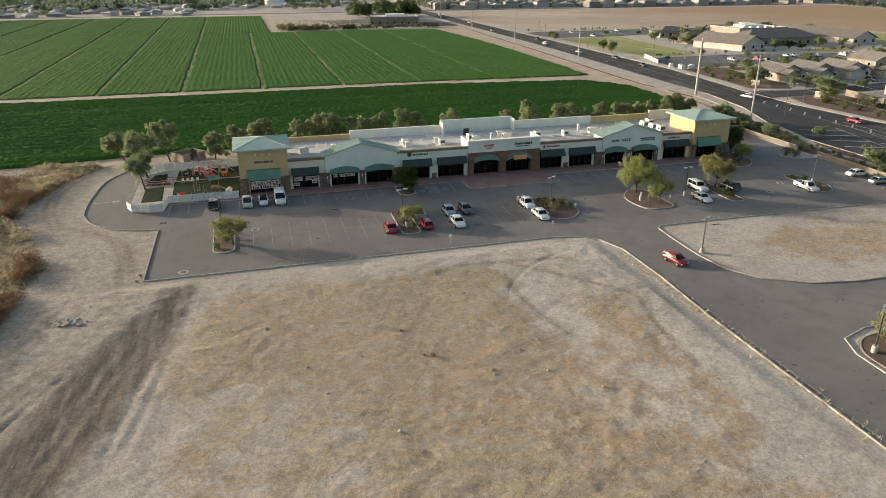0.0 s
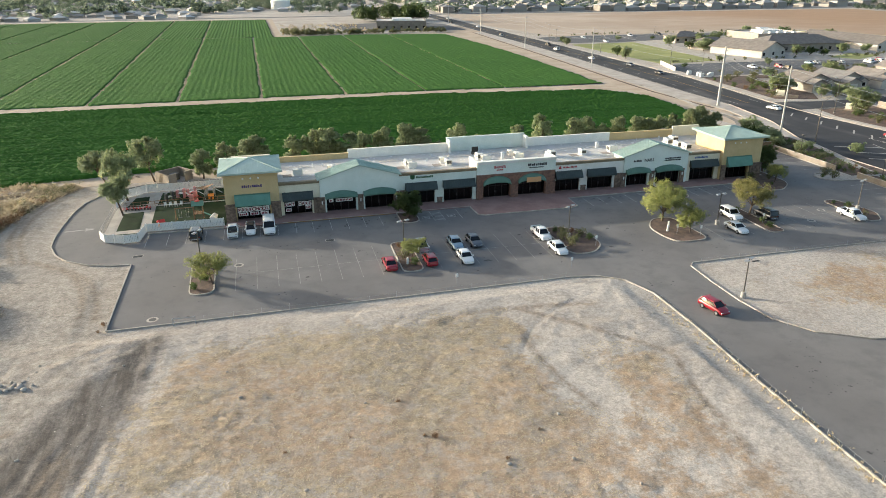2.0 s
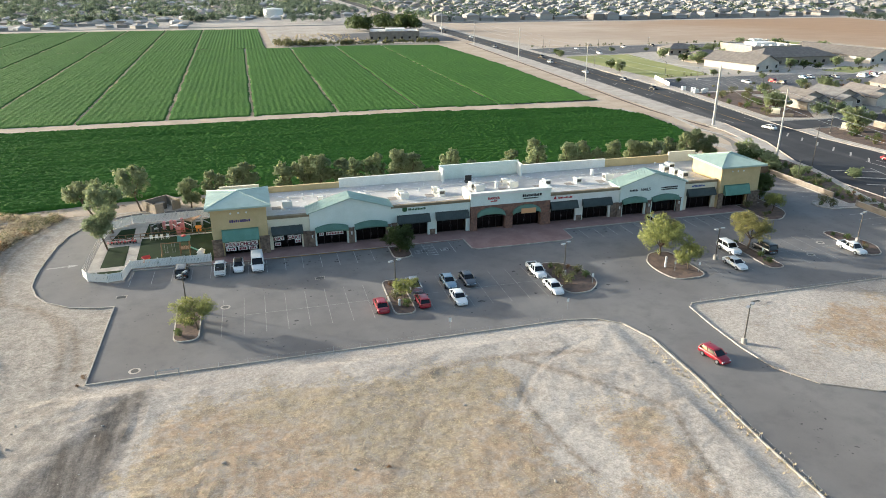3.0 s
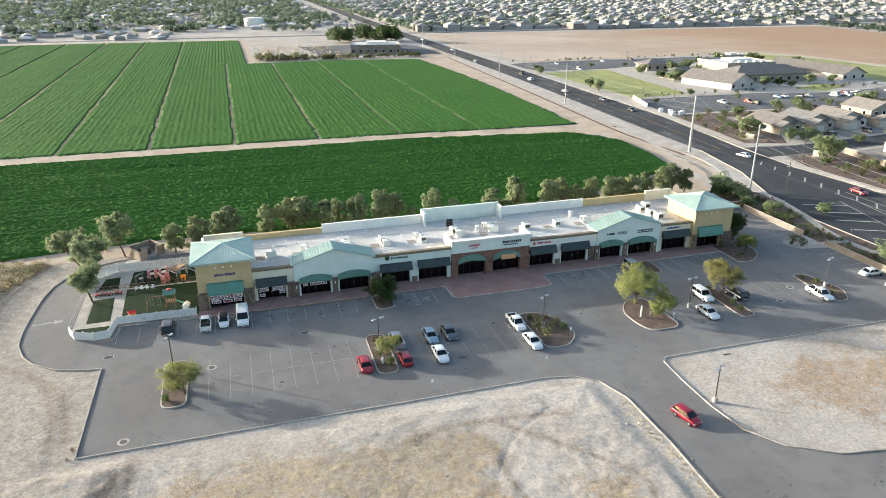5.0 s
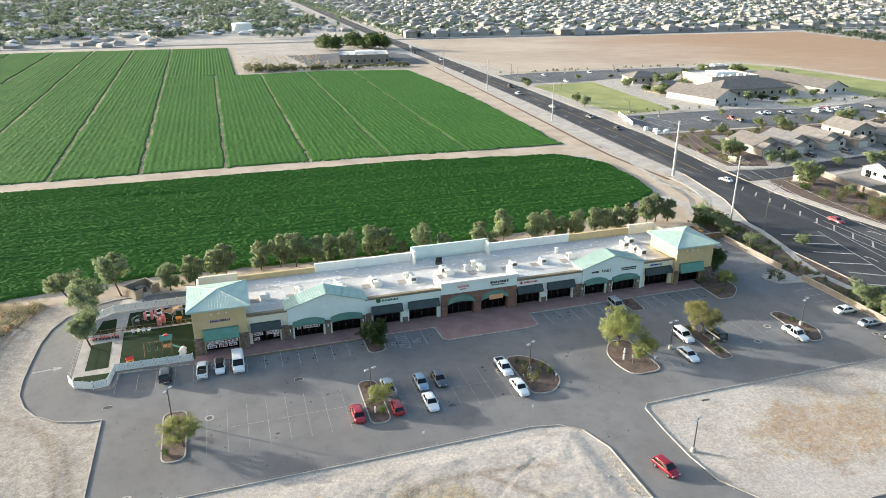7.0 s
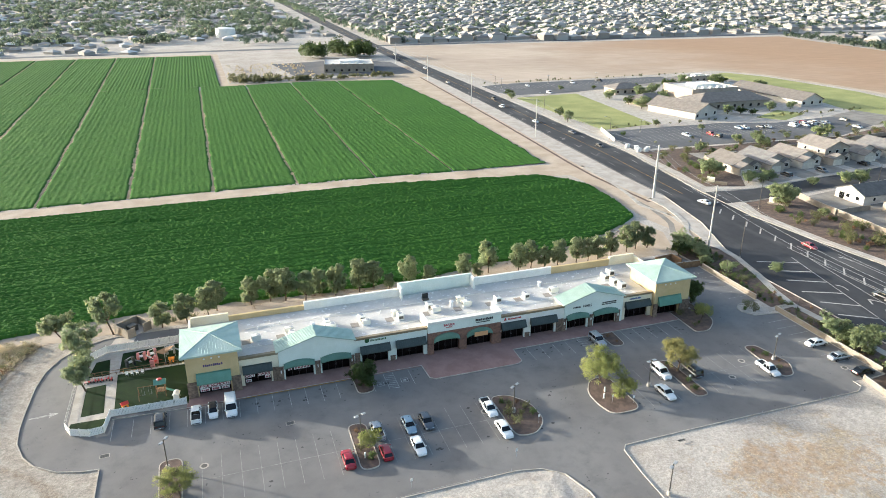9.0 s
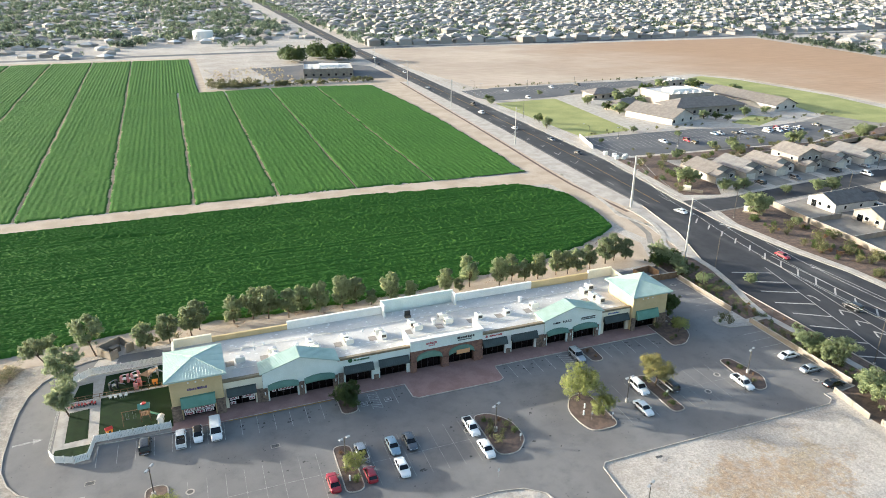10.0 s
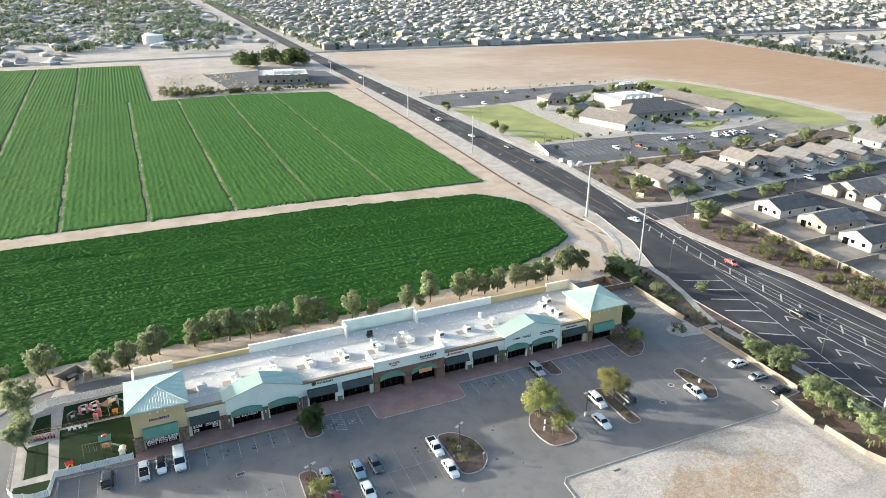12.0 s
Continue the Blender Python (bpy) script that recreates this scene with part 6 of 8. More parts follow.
for i, (x, y, s) in enumerate(((120.6, 27.0, 1.0), (124.0, 24.5, 0.7), (117.5, 24.5, 0.9), (121.5, 21.0, 0.75), (126, 28, 0.7), (120, 17.5, 0.6), (122.2, 12.2, 0.7), (133.2, 8.4, 0.55), (119.5, -22.0, 0.85), (120.8, -26.5, 0.95), (118.0, -37.6, 0.95), (116.8, -41.5, 1.0), (116.5, -51.5, 1.25), (121, -60, 1.1))):
    plant(far_kinds[2 if i in (2, 4) else 1], x, y, s * (1.25 if i > 7 else 1.0), sz=s * (0.85 if i < 8 else 1.2), label="low desert tree on the gravel verge")
for i, (x, y, r) in enumerate(((172.2, 81.6, 4.9), (176, 84, 3.4), (179.8, 71.1, 3.0), (184, 70, 2.6), (188.2, 71.0, 3.0), (172.8, 48.5, 5.2), (197.8, 61.8, 2.2), (209.9, 60.1, 3.2), (215.7, 59.0, 3.3), (263.1, 66.1, 2.9), (270.7, 64.5, 3.4), (248.7, 62.3, 2.4), (254.4, 63.1, 2.2), (192, 112.3, 2.8), (226.7, 120.6, 3.0), (257.3, 116.1, 4.4), (295, 114, 5.0), (326, 113.2, 4.1), (352, 119, 5), (217.4, 121.5, 2.5), (242.8, 120.4, 1.8), (222, 112, 3.4), (176, 36, 2.0), (233, 83, 2.0))):
    plant(far_kinds[0 if i % 4 else 1], x, y, r / 3.5, sz=r / 3.5 * 0.95, label="spreading grey-green tree beside the side street")
for i, (x, y, r) in enumerate(((221.5, 227.1, 3.5), (222.4, 209.5, 3.7), (222.7, 198.0, 3.9), (249.5, 245, 3.7), (254, 234, 4.0), (252.4, 223.1, 3.3), (243, 230, 3.6), (238, 222, 3.2), (246, 212, 3.4), (276.8, 253.3, 3.9), (289.2, 252.5, 4.3), (283, 255, 3.4), (314.5, 257, 3.7), (313.6, 250.2, 4.4), (323, 226.4, 4.0), (324.5, 233.1, 2.5), (255, 172, 3.0), (260, 169, 3.2), (281.0, 172.1, 3.0), (264, 165, 2.6), (204.5, 159.2, 1.9), (231.8, 261.6, 1.7), (211.2, 264.1, 1.7), (173.0, 192.6, 2.6), (170.4, 180.3, 2.6), (173.8, 256.6, 2.9), (171.1, 246, 2.4), (228.5, 187, 2.2), (295, 172.7, 2.6), (179, 146.5, 1.5), (218, 144.8, 1.6), (300, 240, 3.0), (296, 236, 2.4))):
    plant(far_kinds[(1, 2, 0, 2)[i % 4]], x, y, r / 3.1, sz=r / 3.1 * (1.4 if i in (23, 24) else 1.0), label="leafy tree in the school grounds")


def shrub(seed, r, mat, label):
    rng = random.Random(seed)
    c = tagged(empty("shrub"), label, "shrub", "desert shrubs")
    bm = bmesh.new()
    cs = []
    for i in range(7):
        a, rr_ = rng.uniform(0, 6.283), r * rng.uniform(0.2, 0.7)
        e = (math.cos(a) * rr_, math.sin(a) * rr_, r * rng.uniform(0.5, 1.0))
        tube(bm, (0, 0, -0.05), e, 0.03, 0.01, 4)
        cs.append(e)
    part("branch", bm, M_BARK, c)
    leaf_cloud("foliage", cs + [(0, 0, r * 0.4)], 26, r * 0.55, 0.12, mat, c, seed, 0)
    return c


sh = [shrub(61, 0.75, M_SHRUB, "rounded grey-green desert shrub"), shrub(62, 0.6, M_LEAFD, "small dark green shrub"), shrub(63, 0.65, M_RUST, "dry reddish brown shrub")]
random.seed(12)
spots = [(49.6, -20.2), (50.6, -21.5), (52.2, -20.8), (52.9, -22.6), (49.4, -23.5), (51.4, -24.3), (53.4, -24.6), (49.6, -26.0), (25.3, -20.0), (26.0, -21.5), (25.0, -24.5), (26.2, -27.0), (-2.2, -22.5), (-1.4, -25.0), (-2.6, -27.3),
         (101.4, -20.0), (102.4, -22.0), (103.2, -24.6), (101.2, -26.6), (83.0, -19.0), (83.2, -24.6), (82.8, -27.2), (97.4, -8.0), (99.0, -7.4), (101.0, -4.0), (102.2, -2.5), (97.5, -3.0), (78.4, -6.2), (78.9, -8.6), (112.2, -5.4), (113.8, -4.2), (115.2, -4.5), (113.4, -6.6), (64.6, -78), (67.5, -75.5), (70, -77), (-7, 28.5), (-2, 28), (2, 28.4)]
for _ in range(80):
    x, y = random.uniform(118.8, 126.4), random.uniform(-58, 24)
    if abs(x - np.interp(y, (-60, -12, 9, 30), (124.6, 123.6, 127.8, 131.2))) > 1.5:
        spots.append((x, y))
for _ in range(125):
    spots.append((random.uniform(163.5, 177.5), random.uniform(-60, 52)))
for _ in range(75):
    spots.append((random.uniform(172, 310), random.uniform(103, 118)))
for _ in range(15):
    spots.append((random.uniform(164, 180), random.uniform(72, 112)))
for i, (x, y) in enumerate(spots):
    k = random.choice((0, 0, 0, 1, 1, 2))
    s = random.uniform(0.65, 1.35) * (1.8 if x > 160 else 1.0)
    z = 0.12 if x < 104 and y < 0 else 0.0
    plant(sh[k], x, y, s, z)


# clipped dark bushes in rows along the block wall and the sidewalk
rv = random.Random(78)
for i in range(38):
    y = 22 - 2.1 * i
    for x in (119.7, 122.0 if y < -8 else 121.6, 126.4):
        if rv.random() < 0.62 and abs(x - np.interp(y, (-60, -12, 9, 30), (124.6, 123.6, 127.8, 131.2))) > 1.3 and not -8 < y < -4:
            plant(sh[rv.choice((1, 1, 2))], x + rv.gauss(0, 0.25), y + rv.gauss(0, 0.4), rv.uniform(0.8, 1.15), label="low dark bush on the gravel verge")
cs = []
rv = random.Random(77)
while len(cs) < 170:
    y = rv.uniform(-58, 26)
    x = rv.uniform(119.0, 126.2) if y < 10 else rv.uniform(118.6, 126)
    if abs(x - np.interp(y, (-60, -12, 9, 30), (124.6, 123.6, 127.8, 131.2))) > 1.6 and noise.noise(Vector((x, y, 31)) * 0.3) > -0.1:
        cs.append((x, y, rv.uniform(0.25, 0.75)))
tagged(leaf_cloud("verge_bushes", cs, 60, 0.75, 0.13, M_LEAFD, None, 33), "low dark green bushes on the gravel verge", "bushes", kind="stuff")


def tufts(name, n, place, h, spread, mat, label, seed):
    """Dry grass: thin blades in tufts, scattered over the ground."""
    rng = np.random.default_rng(seed)
    p = place(rng, n)
    b = 5
    c = np.repeat(p, b, 0)
    m = len(c)
    a = rng.uniform(0, 6.283, m)
    d = np.stack([np.cos(a), np.sin(a)], 1)
    hh = h * rng.uniform(0.4, 1.3, m)
    base = c + d * rng.uniform(0, spread * 0.4, (m, 1))
    tip = c + d * (spread * rng.uniform(0.4, 1.2, (m, 1)))
    w = np.stack([-d[:, 1], d[:, 0]], 1) * (0.02 + 0.05 * rng.random((m, 1)))
    z0 = land_height(c[:, 0], c[:, 1])[:, None] - 0.01
    z1 = z0 + hh[:, None]
    co = np.stack([np.hstack([base - w, z0]), np.hstack([base + w, z0]), np.hstack([tip + w * 0.4, z1]), np.hstack([tip - w * 0.4, z1])], 1).reshape(-1, 3)
    return tagged(quads(name, co, np.arange(4 * m).reshape(m, 4), mat), label, "dry grass", kind="stuff")


def on_grass(rng, n):
    x, y = rng.uniform(-9, 50, n), rng.uniform(-104, -42, n)
    e = rng.random(n) < 0.08
    x, y = np.where(e, rng.uniform(71, 98, n), x), np.where(e, rng.uniform(-57, -41, n), y)
    d = np.maximum(np.maximum(depth_in(x, y, GRASS), depth_in(x, y, GRASS_EAST)), depth_in(x, y, GRASS_LOT))
    keep = (d > 7 * (smooth_noise(rng, x, y, 6.0) - 0.5)) & (smooth_noise(rng, x, y, 1.8) > 0.35)
    return np.stack([x, y], 1)[keep]


def west(rng, n):
    y = rng.uniform(-75, 30, n)
    edge = np.interp(y, (-75, -60, -45, -34, -29, -14, -8, 0, 13, 27, 30), (-38, -29, -26, -26.4, -25.6, -30.5, -35, -34.6, -32, -26, -45))
    x = edge - rng.exponential(9.0, n) + rng.normal(0, 0.7, n)
    return np.stack([x, y], 1)[smooth_noise(rng, x, y, 5.0) > 0.32]


tufts("dry_grass", 60000, on_grass, 0.03, 0.1, M_STRAW, "sparse dry straw-coloured grass on the dirt lots", 3)
tufts("dry_weeds", 12000, west, 0.26, 0.42, M_STRAW, "tall straw-coloured weeds on the verge", 8)


def bushes(name, n, low, high, per, spread, size, mat, label, seed):
    """Low dry bushes in uneven patches between two lines of the verge."""
    rng = np.random.default_rng(seed)
    p = west(rng, n * 3)
    p = p[(p[:, 1] > low) & (p[:, 1] < high) & (smooth_noise(rng, p[:, 0], p[:, 1], 7.0) > 0.42)][:n]
    z = land_height(p[:, 0], p[:, 1]) + rng.uniform(0.15, 0.95, len(p))
    return tagged(leaf_cloud(name, np.column_stack([p, z]), per, spread, size, mat, None, seed), label, "dry bushes", kind="stuff")


bushes("dry_bushes", 2700, -75, 24, 34, 0.95, 0.17, M_RUST, "rust-brown dry tumbleweed bushes on the verge", 5)
bushes("olive_bushes", 420, -75, 28, 34, 0.7, 0.15, M_SHRUB, "olive green weeds among the dry bushes", 25)
bushes("straw_bushes", 900, -22, 30, 30, 0.8, 0.18, M_STRAW, "pale golden dry bushes on the verge", 15)
# grass fringe along the field edge and the kerbs
fr = []
for _ in range(260):
    u = random.random()
    x = -45 + u * 160
    y = np.interp(x, nx, ny) - random.uniform(0.3, 5.0)
    if noise.noise(Vector((x, y, 2)) * 0.2) > 0.0:
        fr.append((x, y, 0.15))
tagged(leaf_cloud("field_edge_weeds", fr, 14, 0.5, 0.14, M_RUST, None, 6), "brown weeds along the field edge", "weeds", kind="stuff")
tufts("kerb_weeds", 320, lambda r, n: np.stack([52.0 + r.normal(0, 0.5, n), r.uniform(-95, -44, n)], 1), 0.2, 0.2, M_STRAW, "dry weeds along the kerb", 13)
# stones and clods on the dirt lot
bm = bmesh.new()
rs = random.Random(5)
for _ in range(260):
    x, y, s = rs.uniform(-34, 50), rs.uniform(-104, -39), rs.uniform(0.03, 0.1) * rs.choice((1, 1, 1, 1.8))
    q = bmesh.ops.create_icosphere(bm, subdivisions=1, radius=s, matrix=Matrix.Translation((x, y, land_height(np.array([x]), np.array([y]))[0] + s * 0.3)) @ Matrix.Diagonal((rs.uniform(0.7, 1.5), rs.uniform(0.7, 1.4), 0.7, 1)))
tagged(link("stones", bm, M_CONC), "scattered small pale stones on the dirt lot", "stones", kind="stuff")

rubble = bmesh.new()
for _ in range(26):
    x, y, r = rs.gauss(-18.0, 0.9), rs.gauss(-46.3, 0.5), rs.uniform(0.08, 0.3)
    bmesh.ops.create_icosphere(rubble, subdivisions=1, radius=r, matrix=Matrix.Translation((x, y, land_height(np.array([x]), np.array([y]))[0] + r * 0.3)) @ Matrix.Diagonal((rs.uniform(0.7, 1.6), rs.uniform(0.7, 1.4), 0.6, 1)))
tagged(link("rubble_pile", rubble, M_CONC), "small heap of broken pale concrete on the dirt", "rubble", kind="stuff")
for x, y, r in ((19.4, -64.6, 0.7), (18.6, -64.2, 0.45), (6.7, -63.5, 0.5), (17.4, -58.5, 0.5), (24.5, -69.0, 0.5), (-12.1, -34.8, 0.7), (-12.4, -36.4, 0.5), (28.5, -66, 0.45), (12.3, -62.8, 0.4)):
    plant(sh[2], x, y, r, label="small dry brown weed on the dirt lot")

# ---- playground ----
tagged(link("play_path", prism(bmesh.new(), [(-17.4, -4.6), (-16.5, -6.4), (-13.8, -7.6), (-11.7, -7.3), (-11.2, -3.2), (0.8, -3.4), (0.8, 18.8), (-13.7, 18.7), (-16.7, 16.0), (-17.5, 8.8)], 0.0, 0.13), M_WALK), kind="structure")
for pts in ([(-15.8, -1.9), (-12.4, -1.7), (-12.8, 7.2), (-15.9, 6.9)], [(-17.0, -3.4), (-11.5, -3.5), (-11.8, -7.2), (-13.8, -7.4), (-16.4, -6.3), (-17.2, -4.6)], [(-10.8, -2.9), (0.7, -3.2), (0.7, 9.9), (-11.2, 9.9)], [(-11.0, 10.6), (0.7, 10.6), (0.7, 18.3), (-10.9, 17.6)], [(-16.0, 10.4), (-12.6, 10.3), (-12.9, 16.0), (-15.2, 15.6)]):
    sheet("turf", pts, 0.15, M_TURF, 0.1)


def slat_fence(path, h, name, label, z=0.0):
    """White vinyl fence: posts, two rails a span, and upright slats."""
    f = tagged(empty(name), label, "fence")
    for (x0, y0), (x1, y1) in zip(path, path[1:]):
        d = Vector((x1 - x0, y1 - y0))
        n = max(1, round(d.length / 1.9))
        ang = math.degrees(math.atan2(d.y, d.x))
        w = d.length / n
        k = max(2, int(w / 0.24))
        sw = (w - 0.2) / k
        first = {}
        for i in range(n):
            m = pose(x0 + d.x * i / n, y0 + d.y * i / n, z, 0, 0, ang)
            rows = [("post", 0.0, (-0.06, 0.06, -0.06, 0.06, 0, h + 0.12))]
            rows += [("rail", zz, (0.063, w - 0.063, -0.025, 0.025, zz, zz + 0.09)) for zz in (0.15, h - 0.12)]
            for kind, key, b in rows:
                if (kind, key) not in first:
                    first[kind, key] = part(kind, boxes(b), M_WHITEP, f)
                    first[kind, key].matrix_basis = m
                else:
                    p = new(kind, first[kind, key].data)
                    p.parent, p.matrix_basis = f, m
            for j in range(k):
                q = m @ pose(0.1 + sw * j, 0, 0)
                if "slat" not in first:
                    first["slat"] = part("slat", boxes((0, sw * 0.93, 0.028, 0.045, 0.08, h)), M_WHITEP, f)
                    first["slat"].matrix_basis = q
                else:
                    p = new("slat", first["slat"].data)
                    p.parent, p.matrix_basis = f, q
    return f


slat_fence([(0.4, -3.5), (-11.2, -3.3), (-11.8, -7.5), (-13.8, -7.8), (-16.6, -6.6), (-17.6, -4.6)], 1.35, "playground_fence", "white vinyl slat fence round the playground", 0.1)
slat_fence([(1.0, 18.9), (-13.7, 18.8), (-16.8, 16.2), (-17.6, 10.0)], 1.5, "playground_fence", "white vinyl slat fence behind the playground", 0.1)
rail = tagged(empty("picket_rail"), "low weathered wooden rail fence across the playground", "fence")
for i in range(15):
    x = -16.0 + i * 1.15
    part("post", boxes((x - 0.04, x + 0.04, 10.1, 10.18, 0.1, 1.05)), M_WOOD, rail)
for z in (0.45, 0.95):
    part("rail", boxes((-16.0, 0.3, 10.185, 10.215, z, z + 0.09)), M_WOOD, rail)
iron = tagged(empty("railing"), "pale thin metal railing beside the lane", "railing")
for i in range(14):
    y = -4.6 + i * 1.05
    part("post", tube(bmesh.new(), (-17.65, y, 0.1), (-17.65, y, 1.3), 0.025, seg=6), M_POLEW, iron)
for z in (0.5, 0.9, 1.28):
    part("rail", tube(bmesh.new(), (-17.65, -4.6, z), (-17.65, 9.05, z), 0.02, seg=6), M_POLEW, iron)


def play_tower(x, y):
    c = tagged(empty("play_tower", pose(x, y, 0.15)), "small wooden play tower with a green canopy and swing frame", "play structure")
    for sx in (-0.7, 0.7):
        for sy in (-0.6, 0.6):
            part("post", boxes((sx - 0.06, sx + 0.06, sy - 0.06, sy + 0.06, 0, 2.6)), M_WOOD, c)
    part("deck", boxes((-0.8, 0.8, -0.7, 0.7, 1.1, 1.2)), M_WOOD, c)
    for i in range(6):
        part("baluster", boxes((-0.66 + i * 0.25, -0.58 + i * 0.25, -0.69, -0.64, 1.2, 1.8)), M_WOOD, c)
    bm = bmesh.new()
    v = [bm.verts.new(p) for p in ((-0.95, -0.85, 2.55), (0.95, -0.85, 2.55), (0.95, 0.85, 2.55), (-0.95, 0.85, 2.55), (-0.95, 0, 3.2), (0.95, 0, 3.2))]
    for f in ((0, 1, 5, 4), (2, 3, 4, 5), (1, 2, 5), (3, 0, 4), (3, 2, 1, 0)):
        bm.faces.new([v[i] for i in f])
    part("canopy", bm, M_AWN, c, "green canvas canopy")
    part("finial", tube(bmesh.new(), (0, 0, 3.15), (0, 0, 3.3), 0.45, 0.3, 12), M_RED, c, "red round cap")
    part("swing_beam", boxes((-3.6, -0.8, -0.05, 0.05, 2.1, 2.2)), M_WOOD, c)
    for s in (-0.9, 0.9):
        part("leg", tube(bmesh.new(), (-3.5, s, 0), (-3.5, 0, 2.15), 0.05, seg=6), M_WOOD, c)
    for sx in (-2.8, -1.7):
        for o in (-0.2, 0.2):
            part("chain", tube(bmesh.new(), (sx + o, 0, 0.6), (sx + o, 0, 2.1), 0.012, seg=4), M_POLE, c)
        part("swing_seat", boxes((sx - 0.25, sx + 0.25, -0.1, 0.1, 0.56, 0.6)), M_DARKP, c)
    part("slide", loft([[(0.8, -0.3, 1.15), (0.8, 0.3, 1.15), (0.8, 0.3, 1.2), (0.8, -0.3, 1.2)], [(2.6, -0.3, 0.1), (2.6, 0.3, 0.1), (2.6, 0.3, 0.16), (2.6, -0.3, 0.16)]]), M_TEAL, c, "teal plastic slide")


play_tower(-3.6, 0.6)


def toy_house(x, y, wall, roof, label, s=1.0, turn=0):
    c = tagged(empty("toy_house", pose(x, y, 0.15, 0, 0, turn)), label, "toy house", "plastic toy houses")
    part("wall", bevelled(boxes((-0.6 * s, 0.6 * s, -0.5 * s, 0.5 * s, 0, 1.0 * s)), 0.05, 1), wall, c)
    bm = bmesh.new()
    v = [bm.verts.new((a * s, b * s, d * s)) for a, b, d in ((-0.75, -0.62, 0.98), (0.75, -0.62, 0.98), (0.75, 0.62, 0.98), (-0.75, 0.62, 0.98), (-0.7, 0, 1.45), (0.7, 0, 1.45))]
    for f in ((0, 1, 5, 4), (2, 3, 4, 5), (1, 2, 5), (3, 0, 4), (3, 2, 1, 0)):
        bm.faces.new([v[i] for i in f])
    part("roof", bm, roof, c)
    part("door", boxes((-0.2 * s, 0.2 * s, -0.53 * s, -0.503 * s, 0.02, 0.7 * s)), M_DARKP, c)


toy_house(-9.2, -1.3, M_ORANGE, M_RED, "orange and red plastic toy house on the turf", 0.8, 20)
toy_house(-1.2, -1.0, M_WHITEP, M_WHITEP, "white plastic toy house on the turf", 0.9, 80)
toy_house(-2.2, 11.6, M_ORANGE, M_ORANGE, "orange plastic toy car house", 0.7)


def climber(x, y, m1, m2, label, turn=0):
    c = tagged(empty("climber", pose(x, y, 0.15, 0, 0, turn)), label, "play structure", "plastic climbers")
    for s in (-0.6, 0.6):
        part("tower", bevelled(boxes((s - 0.2, s + 0.2, -0.4, 0.4, 0, 1.5 + 0.2 * s)), 0.06, 1), m1, c)
    part("deck", boxes((-0.38, 0.38, -0.38, 0.38, 0.75, 0.85)), m2, c)
    part("slide", loft([[(0.82, -0.25, 0.85), (0.82, 0.25, 0.85), (0.82, 0.25, 0.92), (0.82, -0.25, 0.92)], [(2.0, -0.25, 0.02), (2.0, 0.25, 0.02), (2.0, 0.25, 0.1), (2.0, -0.25, 0.1)]]), m2, c)
    part("arch", tube(bmesh.new(), (-0.6, 0.4, 1.3), (0.6, 0.4, 1.5), 0.08, seg=8), m2, c)


climber(-9.2, 12.4, M_DARKP, M_POLE, "dark grey plastic climber", 30)
climber(-7.4, 14.0, M_PINK, M_WHITEP, "pink and white plastic climber with a slide", -10)
climber(-5.6, 14.4, M_PINK, M_WHITEP, "pink and white plastic playset", 15)
climber(-5.1, 11.2, M_PINK, M_RED, "faded pink plastic climber", 60)
climber(-2.4, 14.8, M_POLE, M_POLE, "grey geometric climbing frame", 5)
part_sail = tagged(link("shade_sail", loft([[(-4.8, 12.2, 2.2), (-4.8, 12.3, 2.2), (-4.8, 12.3, 2.23), (-4.8, 12.2, 2.23)], [(-3.2, 11.2, 2.0), (-3.2, 13.8, 2.0), (-3.2, 13.8, 2.03), (-3.2, 11.2, 2.03)], [(-1.6, 13.2, 2.4), (-1.6, 13.5, 2.4), (-1.6, 13.5, 2.43), (-1.6, 13.2, 2.43)]]), M_WOOD), "tan fabric shade sail over the play area", "shade sail")
for x, y in ((-4.8, 12.25), (-3.2, 11.2), (-3.2, 13.8), (-1.6, 13.35)):
    tagged(link("sail_post", tube(bmesh.new(), (x, y, 0.1), (x, y, 2.3), 0.05, seg=6), M_POLE), "thin steel post holding the shade sail", "post", "sail posts")


def tricycle(x, y, turn, m):
    c = tagged(empty("toy_tricycle", pose(x, y, 0.14, 0, 0, turn)), "red plastic toy tricycle on the path", "toy", "toy tricycles")
    part("seat", bevelled(boxes((-0.4, 0.2, -0.16, 0.16, 0.25, 0.4)), 0.04, 1), m, c)
    part("handlebar", tube(bmesh.new(), (0.25, -0.25, 0.65), (0.25, 0.25, 0.65), 0.03, seg=6), M_WHITEP, c)
    part("stem", tube(bmesh.new(), (0.3, 0, 0.2), (0.25, 0, 0.66), 0.03, seg=6), m, c)
    for p in ((0.35, 0.0), (-0.35, 0.22), (-0.35, -0.22)):
        part("wheel", tube(bmesh.new(), (p[0], p[1] - 0.04, 0.17), (p[0], p[1] + 0.04, 0.17), 0.17, seg=10), M_TYRE, c)


